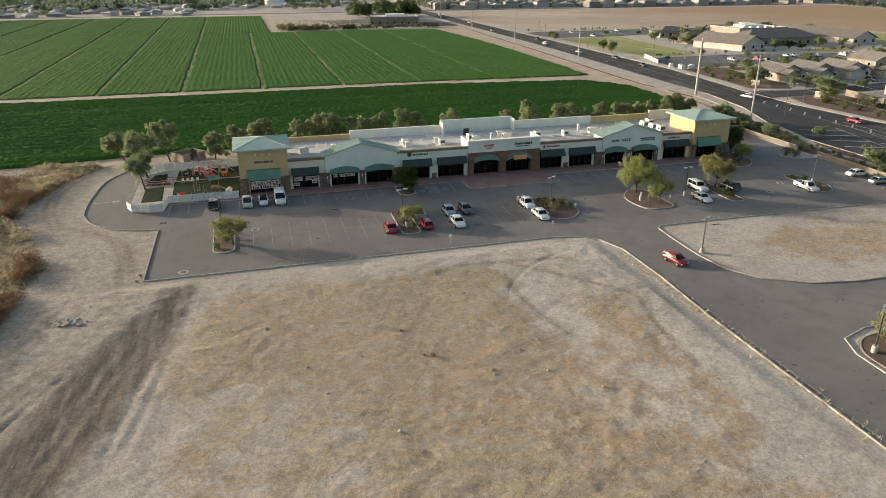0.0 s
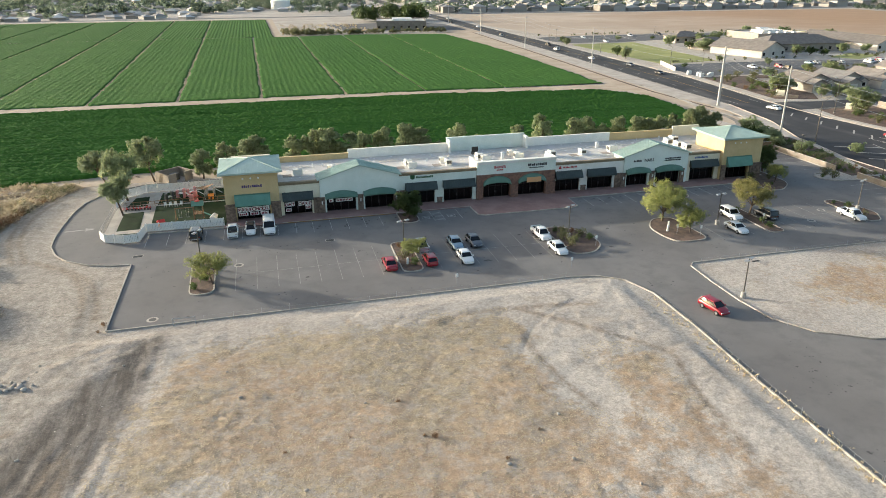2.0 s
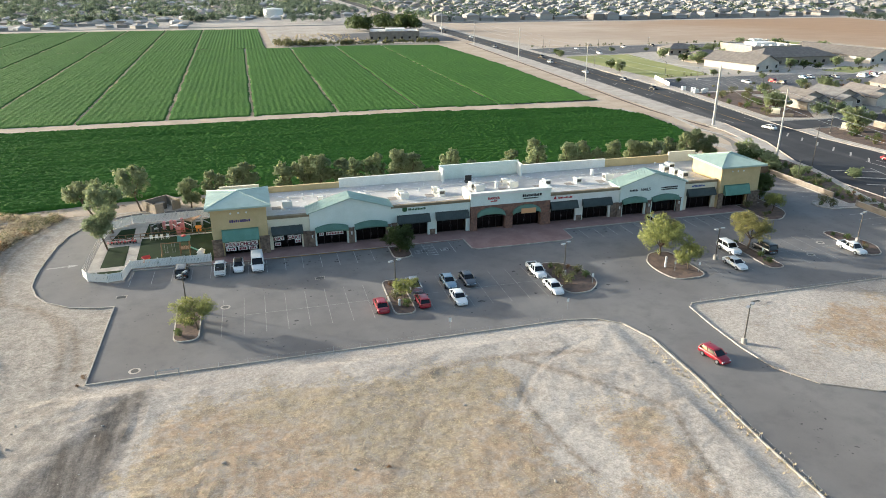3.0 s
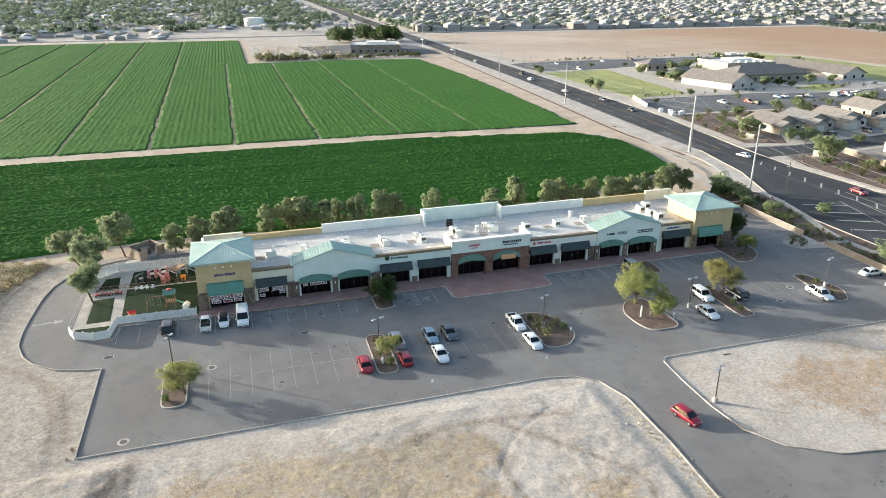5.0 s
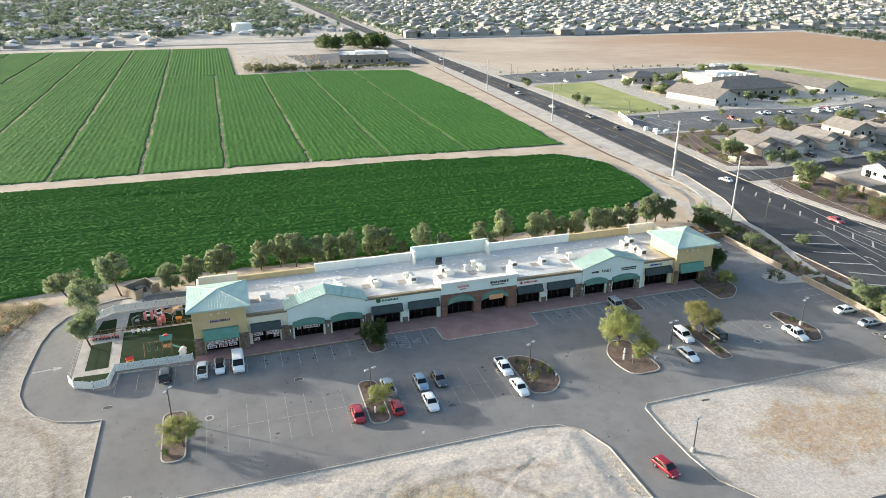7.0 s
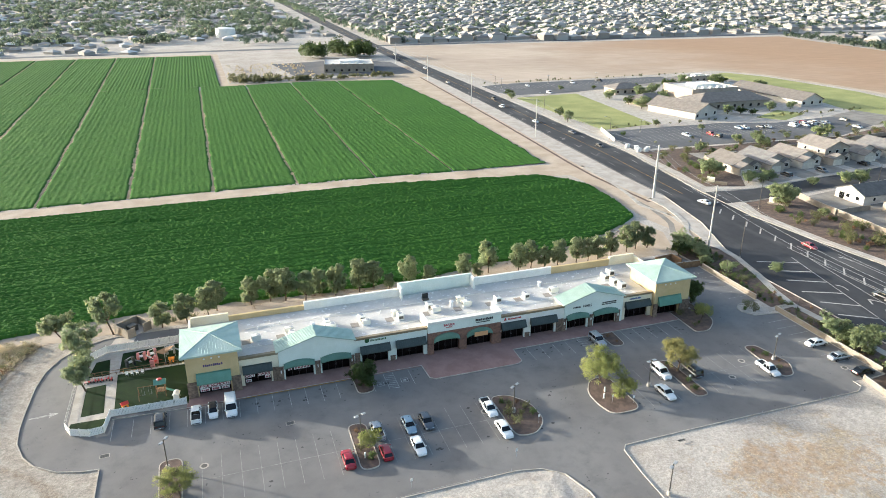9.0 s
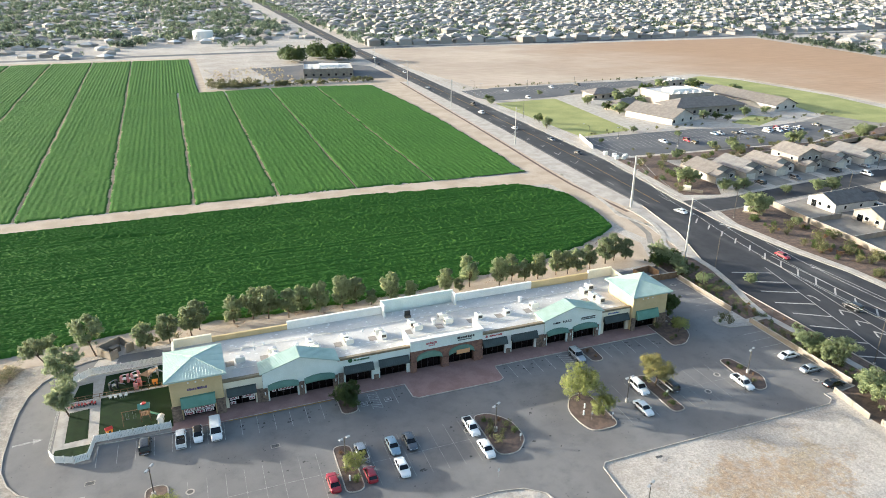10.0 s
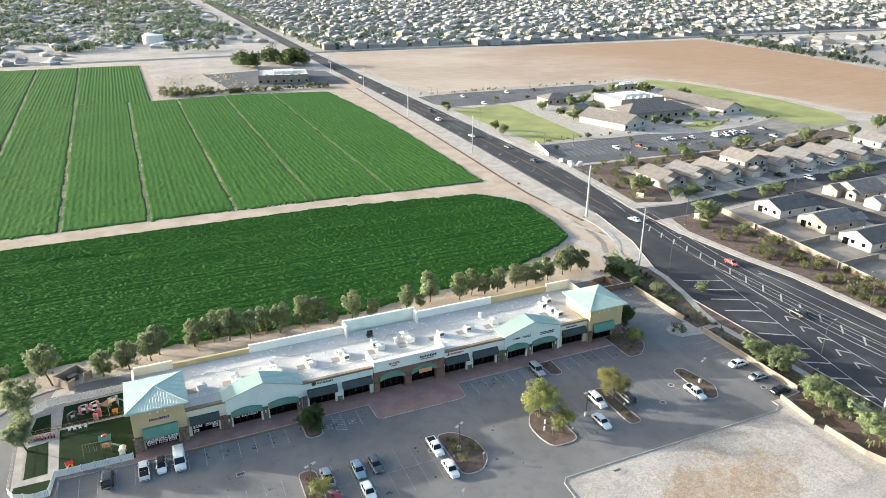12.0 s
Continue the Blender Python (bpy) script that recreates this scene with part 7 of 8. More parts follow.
random.seed(21)
for i in range(9):
    tricycle(-16.2 + i * 0.52, 8.7 + random.uniform(-0.25, 0.25), random.uniform(60, 120), random.choice((M_RED, M_RED, M_PINK)))
for i in range(4):
    x = -9.6 + i * 0.85
    c = tagged(empty("toy_chair", pose(x, 9.0, 0.15, 0, 0, random.uniform(-20, 20))), "small white plastic chair on the turf", "chair", "white plastic chairs")
    part("seat", boxes((-0.22, 0.22, -0.22, 0.22, 0.32, 0.37)), M_WHITEP, c)
    part("backrest", boxes((-0.22, 0.22, 0.18, 0.22, 0.373, 0.8)), M_WHITEP, c)
    for sx in (-0.2, 0.17):
        for sy in (-0.2, 0.17):
            part("leg", boxes((sx, sx + 0.03, sy, sy + 0.03, 0, 0.32)), M_WHITEP, c)
# block enclosure for the refuse bins
enc = tagged(empty("bin_enclosure", pose(-9.6, 26.6, 0, 0, 0, 38)), "brown block refuse enclosure with an inner screen", "enclosure")
for r in ((-2.6, -2.4, -2.2, 2.2), (2.4, 2.6, -2.2, 2.2), (-2.4, 2.4, 2.0, 2.2), (-2.4, -0.9, -2.2, -2.0), (0.9, 2.4, -2.2, -2.0)):
    part("wall", boxes((*r, 0, 1.8), (r[0] - 0.03, r[1] + 0.03, r[2] - 0.03, r[3] + 0.03, 1.803, 1.88)), M_BLOCK, enc, "brown block wall")
part("slab", boxes((-2.39, 2.39, -1.99, 1.99, 0, 0.06)), M_WALK, enc)
part("bin", bevelled(boxes((-0.9, 0.9, -0.4, 0.9, 0.06, 1.3)), 0.04, 1), M_GRILLE, enc, "dark steel refuse bin")
enc2 = tagged(empty("bin_enclosure", pose(111.5, 20.5, 0, 0, 0, 8)), "brown block refuse enclosure behind the mall", "enclosure")
for r in ((-2.6, -2.4, -1.8, 1.8), (2.4, 2.6, -1.8, 1.8), (-2.4, 2.4, 1.6, 1.8)):
    part("wall", boxes((*r, 0, 1.8)), M_WOOD, enc2, "brown block wall")
sheet("enclosure_apron", [(-13.4, 22.0), (-9.4, 21.6), (-9.0, 23.6), (-12.6, 24.6)], 0.045, M_WALK, 0.04)


# ---- block walls, verge, sidewalk, road paint ----
def block_wall(path, h, label, mat=M_BLOCK):
    w = tagged(empty("block_wall"), label, "wall")
    for a, b in zip(path, path[1:]):
        d = Vector((b[0] - a[0], b[1] - a[1]))
        m = pose(a[0], a[1], 0, 0, 0, math.degrees(math.atan2(d.y, d.x)))
        n = max(1, round(d.length / 5))
        for i in range(n):
            x0, x1 = d.length * i / n, d.length * (i + 1) / n
            p = part("panel", boxes((x0 + 0.2, x1 - 0.2, -0.09, 0.09, 0, h)), mat, w)
            p.matrix_basis = m
            p = part("pier", boxes((x0 - 0.198, x0 + 0.198, -0.14, 0.14, 0, h + 0.12)), mat, w)
            p.matrix_basis = m
        p = part("cap", boxes((0.2, d.length - 0.2, -0.12, 0.12, h + 0.003, h + 0.08)), M_CONC, w)
        p.matrix_basis = m
    return w


block_wall([(118.3, 16.2), (118.1, -2.2)], 1.0, "low tan block wall beside the parking lot")
block_wall([(118.3, -7.6), (118.0, -33.6)], 1.0, "low tan block wall beside the parking lot")
block_wall([(112.8, -34.3), (111.6, -42.6)], 1.0, "low tan block wall at the dirt lot corner")
block_wall([(112.2, -44.4), (112.4, -52), (114.5, -58), (118, -63)], 1.0, "curving low tan block wall at the dirt lot")
block_wall([(108.6, 17.6), (118.3, 17.2)], 1.6, "brown block wall behind the mall", M_WOOD)
sheet("verge_gravel", [(118.5, 26), (118.3, -34), (113.2, -34.6), (112.0, -43), (112.5, -52), (118, -63), (127.6, -63), (127.6, 5), (129.8, 20), (131, 24), (126, 34)], 0.022, M_MULCH, 0.02)
bm = strip(bmesh.new(), [(134.8, 50.5), (131.4, 30), (130.6, 19), (128.0, 8.5), (125.3, 1.0), (123.6, -6.5), (124.2, -16), (124.5, -31), (124.7, -70)], -0.85, 0.85, 0.0, 0.06)
tagged(link("sidewalk", bm, M_WALK), kind="structure")
tagged(link("cross_walk", strip(bmesh.new(), [(111.5, -5.7), (118.6, -7.0), (124.0, -6.6)], -0.8, 0.8, 0.0, 0.062), M_WALK), kind="structure")
tagged(link("curved_kerb_walk", strip(bmesh.new(), rounded([(137.5, 110), (136.0, 84), (134.2, 72), (131.4, 62), (133.5, 56), (134.8, 50.5)], 3), -0.7, 0.7, 0.0, 0.05), M_CONC), kind="structure")
tagged(link("sidewalk_east", strip(bmesh.new(), [(163.2, -200), (163.2, 5), (161.0, 20), (159.3, 43), (161.5, 52)], -0.9, 0.9, 0.0, 0.06), M_WALK), kind="structure")
tagged(link("sidewalk_east_north", strip(bmesh.new(), [(162.0, 72), (163.5, 90), (167.0, 120), (168.5, 190), (170, 300), (172, 400)], -0.9, 0.9, 0.0, 0.06), M_WALK), kind="structure")
sheet("verge_gravel_east", [(164, -200), (164.2, 5), (162, 20), (160.5, 43), (163.5, 54), (176, 54.5), (182.6, 53.5), (181.0, 42), (180, 24), (178, 0), (176, -200)], 0.021, M_MULCH, 0.02)
sheet("verge_gravel_school", [(163.5, 72), (166, 90), (169, 120), (268, 115), (300, 124), (330, 128), (330, 112), (240, 103), (186, 112), (184, 80), (176, 68)], 0.02, M_MULCH, 0.018)


def road_line(x0, y0, x1, y1, w=0.15, mat=M_LINE):
    return line_mark(x0, y0, x1, y1, w, mat, road, "road_line", 0.02)


for a in ((133.4, 15.1, 142.7, 11.0), (134.0, 8.9, 141.1, 5.7), (132.1, 3.9, 140.1, -0.2), (130.6, -2.1, 138.5, -5.9), (130.3, -7.6, 137.1, -12.0), (129.1, -13.4, 135.7, -17.7), (128.4, -19.8, 134.3, -23.4), (128.1, -26.4, 132.8, -29.1), (128.0, -32.9, 131.4, -34.9), (127.9, -39.7, 129.8, -41.0)):
    road_line(*a, 0.45)
road_line(143.6, 14.5, 135.7, -17.7, 0.22)
road_line(135.7, -17.7, 128.6, -46.0, 0.22)
for x, y in ((141.0, -11.0), (140.1, -16.0), (139.4, -21.2), (138.4, -26.6), (137.3, -31.8), (136.3, -37.2), (135.4, -42.5)):
    road_line(x - 1.0, y - 1.2, x + 0.3, y + 1.0, 0.42)
    road_line(x + 0.3, y + 1.0, x + 2.0, y - 1.4, 0.42)
for x0, y0, x1, y1 in ((148.0, 16, 143.5, -8), (143.5, -8, 139.6, -36), (139.6, -36, 136.5, -60), (156.2, 12, 156.0, -60), (150.8, 20, 149.6, -60), (147.6, 20, 146.2, -60)):
    road_line(x0, y0, x1, y1, 0.2)
for i in range(19):
    y = 51.0 - 5.78 * i
    x = float(np.interp(y, (-60, -30, 16, 52), (148.4, 149.0, 150.6, 152.3)))
    road_line(x, y, x - 3.1, y - 3.1, 0.42)
for k, (o, mt) in enumerate(((0.5, M_LINEY), (0.22, M_LINE), (0.78, M_LINE), (0.97, M_LINE), (0.03, M_LINE))):
    for i in range(5, 14):
        p = [RW[i][j] + (RE[i][j] - RW[i][j]) * o for j in (0, 1)]
        q = [RW[i + 1][j] + (RE[i + 1][j] - RW[i + 1][j]) * o for j in (0, 1)]
        if o in (0.22, 0.78):
            n = max(1, int(math.dist(p, q) / 14))
            for s in range(min(n, 14)):
                u = s / n
                road_line(p[0] + (q[0] - p[0]) * u, p[1] + (q[1] - p[1]) * u, p[0] + (q[0] - p[0]) * (u + 0.3 / n), p[1] + (q[1] - p[1]) * (u + 0.3 / n), 0.16, mt)
        else:
            road_line(*p, *q, 0.16, mt)
for i in range(7):
    road_line(150.4 + (0.03 * i), 120 + 14 * i, 153.6 + 0.03 * i, 123 + 14 * i, 0.18)


# ---- utility poles, wires, street lamps ----
def power_pole(x, y, h, r):
    c = tagged(empty("power_pole", pose(x, y, 0, random.uniform(-0.6, 0.6), random.uniform(-0.6, 0.6), 0)), "tall pale steel power pole by the road", "power pole", "power poles")
    part("shaft", tube(bmesh.new(), (0, 0, -0.2), (0, 0, h), r, r * 0.55, 12), M_POLEW, c)
    for z in (h - 1.2, h - 3.0, h - 4.8):
        part("insulator", tube(bmesh.new(), (r * 0.5, 0, z), (r * 0.5 + 1.1, 0, z + 0.25), 0.05, 0.07, 8), M_POLE, c, "grey post insulator")
    part("cap", tube(bmesh.new(), (0, 0, h), (0, 0, h + 0.1), r * 0.6, r * 0.3, 12), M_POLEW, c)


PO = [(122.9, -47, 16.5, 0.28), (128.7, 27.2, 16.6, 0.26), (139.5, 67.2, 16.9, 0.42), (142.4, 157, 16, 0.25), (145, 240, 16, 0.25), (148, 325, 16, 0.25), (150, 410, 16, 0.25)]
for p in PO:
    power_pole(*p)
wires = bmesh.new()
for a, b in zip(PO, PO[1:]):
    for k, z in enumerate((1.0, 2.8, 4.6)):
        pts = []
        for s in range(9):
            u = s / 8
            pts.append(Vector((a[0] + (b[0] - a[0]) * u + 1.2, a[1] + (b[1] - a[1]) * u, (a[2] + (b[2] - a[2]) * u) - z - 1.6 * 4 * u * (1 - u))))
        for p, q in zip(pts, pts[1:]):
            tube(wires, p, q, 0.025, seg=4, caps=False)
tagged(link("power_lines", wires, M_POLE), "sagging thin overhead power lines along the road", "power line", kind="stuff")


def street_lamp(x, y, h, turn, mat=M_POLEB):
    c = tagged(empty("street_lamp", pose(x, y, 0, 0, 0, turn)), "slender steel street lamp with a reaching arm", "street lamp", "street lamps")
    part("pole", tube(bmesh.new(), (0, 0, 0), (0, 0, h - 1.0), 0.11, 0.07, 8), mat, c)
    part("arm", tube(bmesh.new(), (0, 0, h - 1.02), (2.6, 0, h), 0.06, 0.04, 6), mat, c)
    part("lamp_head", bevelled(boxes((2.4, 3.3, -0.14, 0.14, h - 0.06, h + 0.1)), 0.04, 1), M_POLE, c)
    part("base", tube(bmesh.new(), (0, 0, 0), (0, 0, 0.2), 0.25, seg=10), M_WALK, c)


for x, y, h, t in ((131.4, 18.7, 10.5, 10), (128.4, -29.5, 10.5, 12), (163.8, -15, 10, 185), (163.4, 48, 10, 200), (169.5, 142, 10, 180), (170.5, 205, 10, 180), (171.5, 270, 10, 180), (222, 57.6, 7, 95), (255, 73.6, 7, -85)):
    street_lamp(x, y, h, t)
for x, y in ((205, 128), (240, 130), (275, 134), (190, 150), (182, 285), (215, 288), (250, 290)):
    lamp = copy_thing(lamp0, pose(x, y, 0, 0, 0, random.uniform(0, 180)))
for x, y in ((119.4, 9.5), (119.2, -12), (119.0, -44)):
    c = tagged(empty("path_lamp", pose(x, y, 0)), "short bronze path lamp on a concrete base", "street lamp", "path lamps")
    part("base", tube(bmesh.new(), (0, 0, 0), (0, 0, 0.7), 0.26, seg=12), M_WALK, c)
    part("pole", tube(bmesh.new(), (0, 0, 0.7), (0, 0, 4.6), 0.06, seg=8), M_POLEB, c)
    part("lamp_head", bevelled(boxes((-0.3, 0.3, -0.2, 0.2, 4.6, 4.75)), 0.03, 1), M_POLEB, c)

# ---- houses, school, far town ----


def hip(bm, x0, x1, y0, y1, z0, rise, over=0.4, thick=0.18):
    """A hip roof with a ridge along the longer side."""
    x0, x1, y0, y1 = x0 - over, x1 + over, y0 - over, y1 + over
    w, d = x1 - x0, y1 - y0
    if w >= d:
        r = [((x0 + d * 0.5 if w > d else x0 + w / 2 - 0.01), (y0 + y1) / 2), ((x1 - d * 0.5 if w > d else x0 + w / 2 + 0.01), (y0 + y1) / 2)]
    else:
        r = [((x0 + x1) / 2, y0 + w * 0.5), ((x0 + x1) / 2, y1 - w * 0.5)]
    lo = [bm.verts.new((x, y, z0)) for x, y in ((x0, y0), (x1, y0), (x1, y1), (x0, y1))]
    un = [bm.verts.new((q.co.x, q.co.y, z0 - thick)) for q in lo]
    a, b = [bm.verts.new((*p, z0 + rise)) for p in r]
    if w >= d:
        fs = ((lo[0], lo[1], b, a), (lo[1], lo[2], b), (lo[2], lo[3], a, b), (lo[3], lo[0], a))
    else:
        fs = ((lo[0], lo[1], a), (lo[1], lo[2], b, a), (lo[2], lo[3], b), (lo[3], lo[0], a, b))
    for f in fs:
        bm.faces.new(f)
    for i in range(4):
        bm.faces.new((un[i], un[(i + 1) % 4], lo[(i + 1) % 4], lo[i]))
    bm.faces.new(un[::-1])
    return bm


def gabled(x0, x1, y0, y1, h, rise, over=0.45, thick=0.16):
    """A block under a gable roof whose ridge runs along y: the walls with their gable ends, and the roof."""
    c, wl, rf = (x0 + x1) / 2, bmesh.new(), bmesh.new()
    prof = [(x0, 0), (x1, 0), (x1, h), (c, h + rise), (x0, h)]
    f, g = [[wl.verts.new((x, y, z)) for x, z in prof] for y in (y0, y1)]
    wl.faces.new(f)
    wl.faces.new(g[::-1])
    for i in range(5):
        wl.faces.new((f[(i + 1) % 5], f[i], g[i], g[(i + 1) % 5]))
    drop = rise * over / (c - x0)
    for xe, s in ((x0 - over, 1), (x1 + over, -1)):
        v = [(xe, y0 - over, h - drop + 0.02), (c, y0 - over, h + rise + 0.02), (c, y1 + over, h + rise + 0.02), (xe, y1 + over, h - drop + 0.02)]
        low, top = [rf.verts.new(q) for q in v], [rf.verts.new((q[0], q[1], q[2] + thick)) for q in v]
        rf.faces.new(top)
        rf.faces.new(low[::-1])
        for i in range(4):
            rf.faces.new((low[i], low[(i + 1) % 4], top[(i + 1) % 4], top[i]))
    bmesh.ops.recalc_face_normals(wl, faces=wl.faces)
    bmesh.ops.recalc_face_normals(rf, faces=rf.faces)
    return wl, rf


def house(x, y, turn, w, d, two, wall, roof, label):
    """A stucco house: a gabled main block, a garage wing and an entry gable, windows, doors."""
    c = tagged(empty("house", pose(x, y, 0, 0, 0, turn)), label, "house", "houses along the side street")
    h = 5.4 if two else 2.9
    wl, rf = gabled(-w / 2, w / 2, -d / 2, d / 2, h, w * 0.21)
    part("wall", wl, wall, c)
    part("roof", rf, roof, c)
    wl, rf = gabled(-w / 2 + 0.1, -w / 2 + w * 0.5, -d / 2 - 4.0, -d / 2 - 0.003, 2.75, 1.35)
    g = part("garage", wl, wall, c)
    part("garage_roof", rf, roof, g)
    wl, rf = gabled(w * 0.14, w * 0.46, -d / 2 - 1.6, -d / 2 - 0.003, 2.6, 1.0, 0.3)
    e = part("entry", wl, wall, c)
    part("entry_roof", rf, roof, e)
    gx = -w / 2 + 0.1 + w * 0.2
    part("garage_door", boxes((gx - 2.0, gx + 2.0, -d / 2 - 4.06, -d / 2 - 4.003, 0.02, 2.2)), M_GARAGE, g, "pale panelled garage door")
    part("door", boxes((w * 0.03, w * 0.03 + 1.0, -d / 2 - 0.06, -d / 2 - 0.003, 0.02, 2.1)), M_FRAME, c)
    win = part("window", boxes((w * 0.3 - 0.8, w * 0.3 + 0.8, -d / 2 - 1.65, -d / 2 - 1.603, 0.85, 2.2)), M_WHITEP, e)
    part("pane", boxes((w * 0.3 - 0.68, w * 0.3 + 0.68, -d / 2 - 1.66, -d / 2 - 1.652, 0.95, 2.1)), M_CARGLASS, win)
    for z in [0.95] + ([3.5] if two else []):
        for k in (() if z < 2 else (-0.3, 0.0, 0.3)):
            win = part("window", boxes((w * k - 0.72, w * k + 0.72, -d / 2 - 0.05, -d / 2 - 0.003, z - 0.06, z + 1.32)), M_WHITEP, c)
            part("pane", boxes((w * k - 0.6, w * k + 0.6, -d / 2 - 0.06, -d / 2 - 0.052, z + 0.05, z + 1.22)), M_CARGLASS, win)
        for k in (-0.28, 0.05, 0.3):
            win = part("window", boxes((w * k - 0.72, w * k + 0.72, d / 2 + 0.003, d / 2 + 0.05, z - 0.06, z + 1.22)), M_WHITEP, c)
            part("pane", boxes((w * k - 0.6, w * k + 0.6, d / 2 + 0.052, d / 2 + 0.06, z + 0.05, z + 1.12)), M_CARGLASS, win)
        for s in (-1, 1):
            for yy in (-d * 0.28, d * 0.2):
                win = part("window", boxes((s * w / 2 + (0.003 if s > 0 else -0.05), s * w / 2 + (0.05 if s > 0 else -0.003), yy - 0.55, yy + 0.55, z - 0.06, z + 1.2)), M_WHITEP, c)
                part("pane", boxes((s * w / 2 + (0.052 if s > 0 else -0.06), s * w / 2 + (0.06 if s > 0 else -0.052), yy - 0.45, yy + 0.45, z + 0.05, z + 1.1)), M_CARGLASS, win)
    part("patio_door", boxes((w * 0.18, w * 0.18 + 1.8, d / 2 + 0.003, d / 2 + 0.05, 0.05, 2.1)), M_CARGLASS, c, "dark glass patio door")
    part("vent_pipe", tube(bmesh.new(), (w * 0.15, d * 0.15, h + 0.4), (w * 0.15, d * 0.15, h + 2.1), 0.08, seg=6), M_WHITEP, c)
    return c


random.seed(33)
LBL = "tan stucco house with a tiled hip roof and garage"
LBL2 = "two-storey pale stucco house with a tiled roof"
n_x = [188.0, 201.5, 215.5, 229.5, 244.5, 259, 274.5, 291, 308]
for i, x in enumerate(n_x):
    two = i in (3, 8)
    house(x, 89.2, 1, 11.6, 13.0, two, random.choice((M_HOUSE, M_HOUSEW)), random.choice((M_TILE, M_TILEG, M_TILE)), LBL2 if two else LBL)
    sheet("driveway", [(x - 5.0, 66.5 + 0.06 * (x - 176)), (x - 0.4, 66.8 + 0.06 * (x - 176)), (x - 0.4, 78.2), (x - 5.0, 78.2)], 0.03, M_WALK, 0.025)
s_y = [44, 28, 12.3, -3.4, -19, -35, -51]
for i, y in enumerate(s_y):
    house(202.5 + 1.2 * (i % 2), y + 1.2, 90, 10.5, 14, False, (M_HOUSEW, M_HOUSE, M_HOUSEW, M_HOUSE)[i % 4], (M_TILED, M_TILEG, M_TILED, M_TILED)[i % 4], "single-storey stucco house with a tiled roof and walled yard")
    house(243 + 0.5 * (i % 2), y + 4, -90, 12.0, 14, False, (M_HOUSE, M_HOUSEW)[i % 2], (M_TILE, M_TILEG)[i % 2], LBL)
sheet("yard_ground_north", [(184.5, 67.5), (244, 74.5), (310, 77.5), (420, 80), (420, 116), (310, 111.5), (250, 105.5), (186.3, 100.5)], 0.02, M_YARD, 0.015)
sheet("yard_ground_south", [(183.2, 52.3), (219.3, 57.8), (219.3, -120), (176.5, -120), (176.5, -40), (177.6, -6), (178.9, 10), (180.6, 24), (181.6, 42)], 0.02, M_YARD, 0.015)
sheet("yard_ground_east", [(229.2, 58.8), (480, 64), (480, -120), (229.2, -120)], 0.02, M_YARD, 0.015)
sheet("road_lane_south", [(219.5, 58.6), (229, 59.2), (229, -120), (219.5, -120)], 0.026, M_ROAD)
for y in s_y:
    sheet("driveway", [(207.6, y - 3.9), (219, y - 3.9), (219, y + 0.2), (207.6, y + 0.2)], 0.03, M_WALK, 0.025)
block_wall([(183.0, 52.5), (181.2, 42), (180.2, 24), (178.5, 10), (177.2, -6), (176, -40), (176, -120)], 1.7, "long tan block yard wall behind the houses")
for y in (36.0, 20.2, 4.5, -11.3, -27):
    block_wall([(180.5 if y > 5 else 177.5, y), (194.0, y)], 1.6, "tan block wall between two back yards")
block_wall([(185.5, 101), (186, 82)], 1.7, "tan block yard wall beside the corner house")
block_wall([(186, 101), (250, 106), (310, 112)], 1.7, "tan block yard wall behind the house row")
for x, y, cl in ((198, 73.5, "black"), (214, 73.5, "grey"), (236, 76, "black"), (252, 77, "silver"), (243, 68.2, "white"), (212, 16, "black"), (213, 40, "grey"), (268, 79, "white")):
    car(random.choice(("sedan", "suv")), cl, x, y, random.choice((90, -90)), "%s car parked by a house" % cl)


# school: a large block with a raised white roof and lower tiled wings
def hall(x0, x1, y0, y1, h, rise, wall, roof, label, flat=False, turn=0.0, gable=False):
    cx, cy = (x0 + x1) / 2, (y0 + y1) / 2
    c = tagged(empty("school_building", pose(cx, cy, 0, 0, 0, turn)), label, "building", "school buildings")
    a, b = (x1 - x0) / 2, (y1 - y0) / 2
    wl, rf = gabled(-a, a, -b, b, h, rise, 0.9) if gable else (boxes((-a, a, -b, b, 0, h)), None)
    part("wall", wl, wall, c)
    if flat:
        part("roof", boxes((-a + 0.3, a - 0.3, -b + 0.3, b - 0.3, h + 0.003, h + 0.06)), M_ROOF, c, "white flat roof")
        for r in ((-a, a, -b, -b + 0.3), (-a, a, b - 0.3, b), (-a, -a + 0.3, -b + 0.303, b - 0.303), (a - 0.3, a, -b + 0.303, b - 0.303)):
            part("parapet", boxes((*r, h + 0.003, h + 0.7)), wall, c)
        part("roof_block", boxes((-a * 0.35, a * 0.45, -b * 0.3, b * 0.45, h + 0.063, h + 1.5)), M_ROOFW, c, "raised white roof block")
        for k in range(5):
            part("roof_unit", boxes((-a * 0.7 + k * a * 0.32, -a * 0.7 + k * a * 0.32 + 1.6, -b * 0.75, -b * 0.75 + 1.6, h + 0.063, h + 1.2)), M_HVAC, c)
    else:
        part("roof", rf or hip(bmesh.new(), -a, a, -b, b, h + 0.18, rise, 0.9), roof, c, "tiled roof in muted brown")
    for i in range(max(2, int(a / 2.2))):
        x = -a + 1.6 + i * (2 * a - 3.2) / max(1, int(a / 2.2) - 1)
        win = part("window", boxes((x - 0.7, x + 0.7, -b - 0.05, -b - 0.003, 0.9, 2.3)), M_FRAME, c)
        part("pane", boxes((x - 0.6, x + 0.6, -b - 0.06, -b - 0.052, 1.0, 2.2)), M_CARGLASS, win)


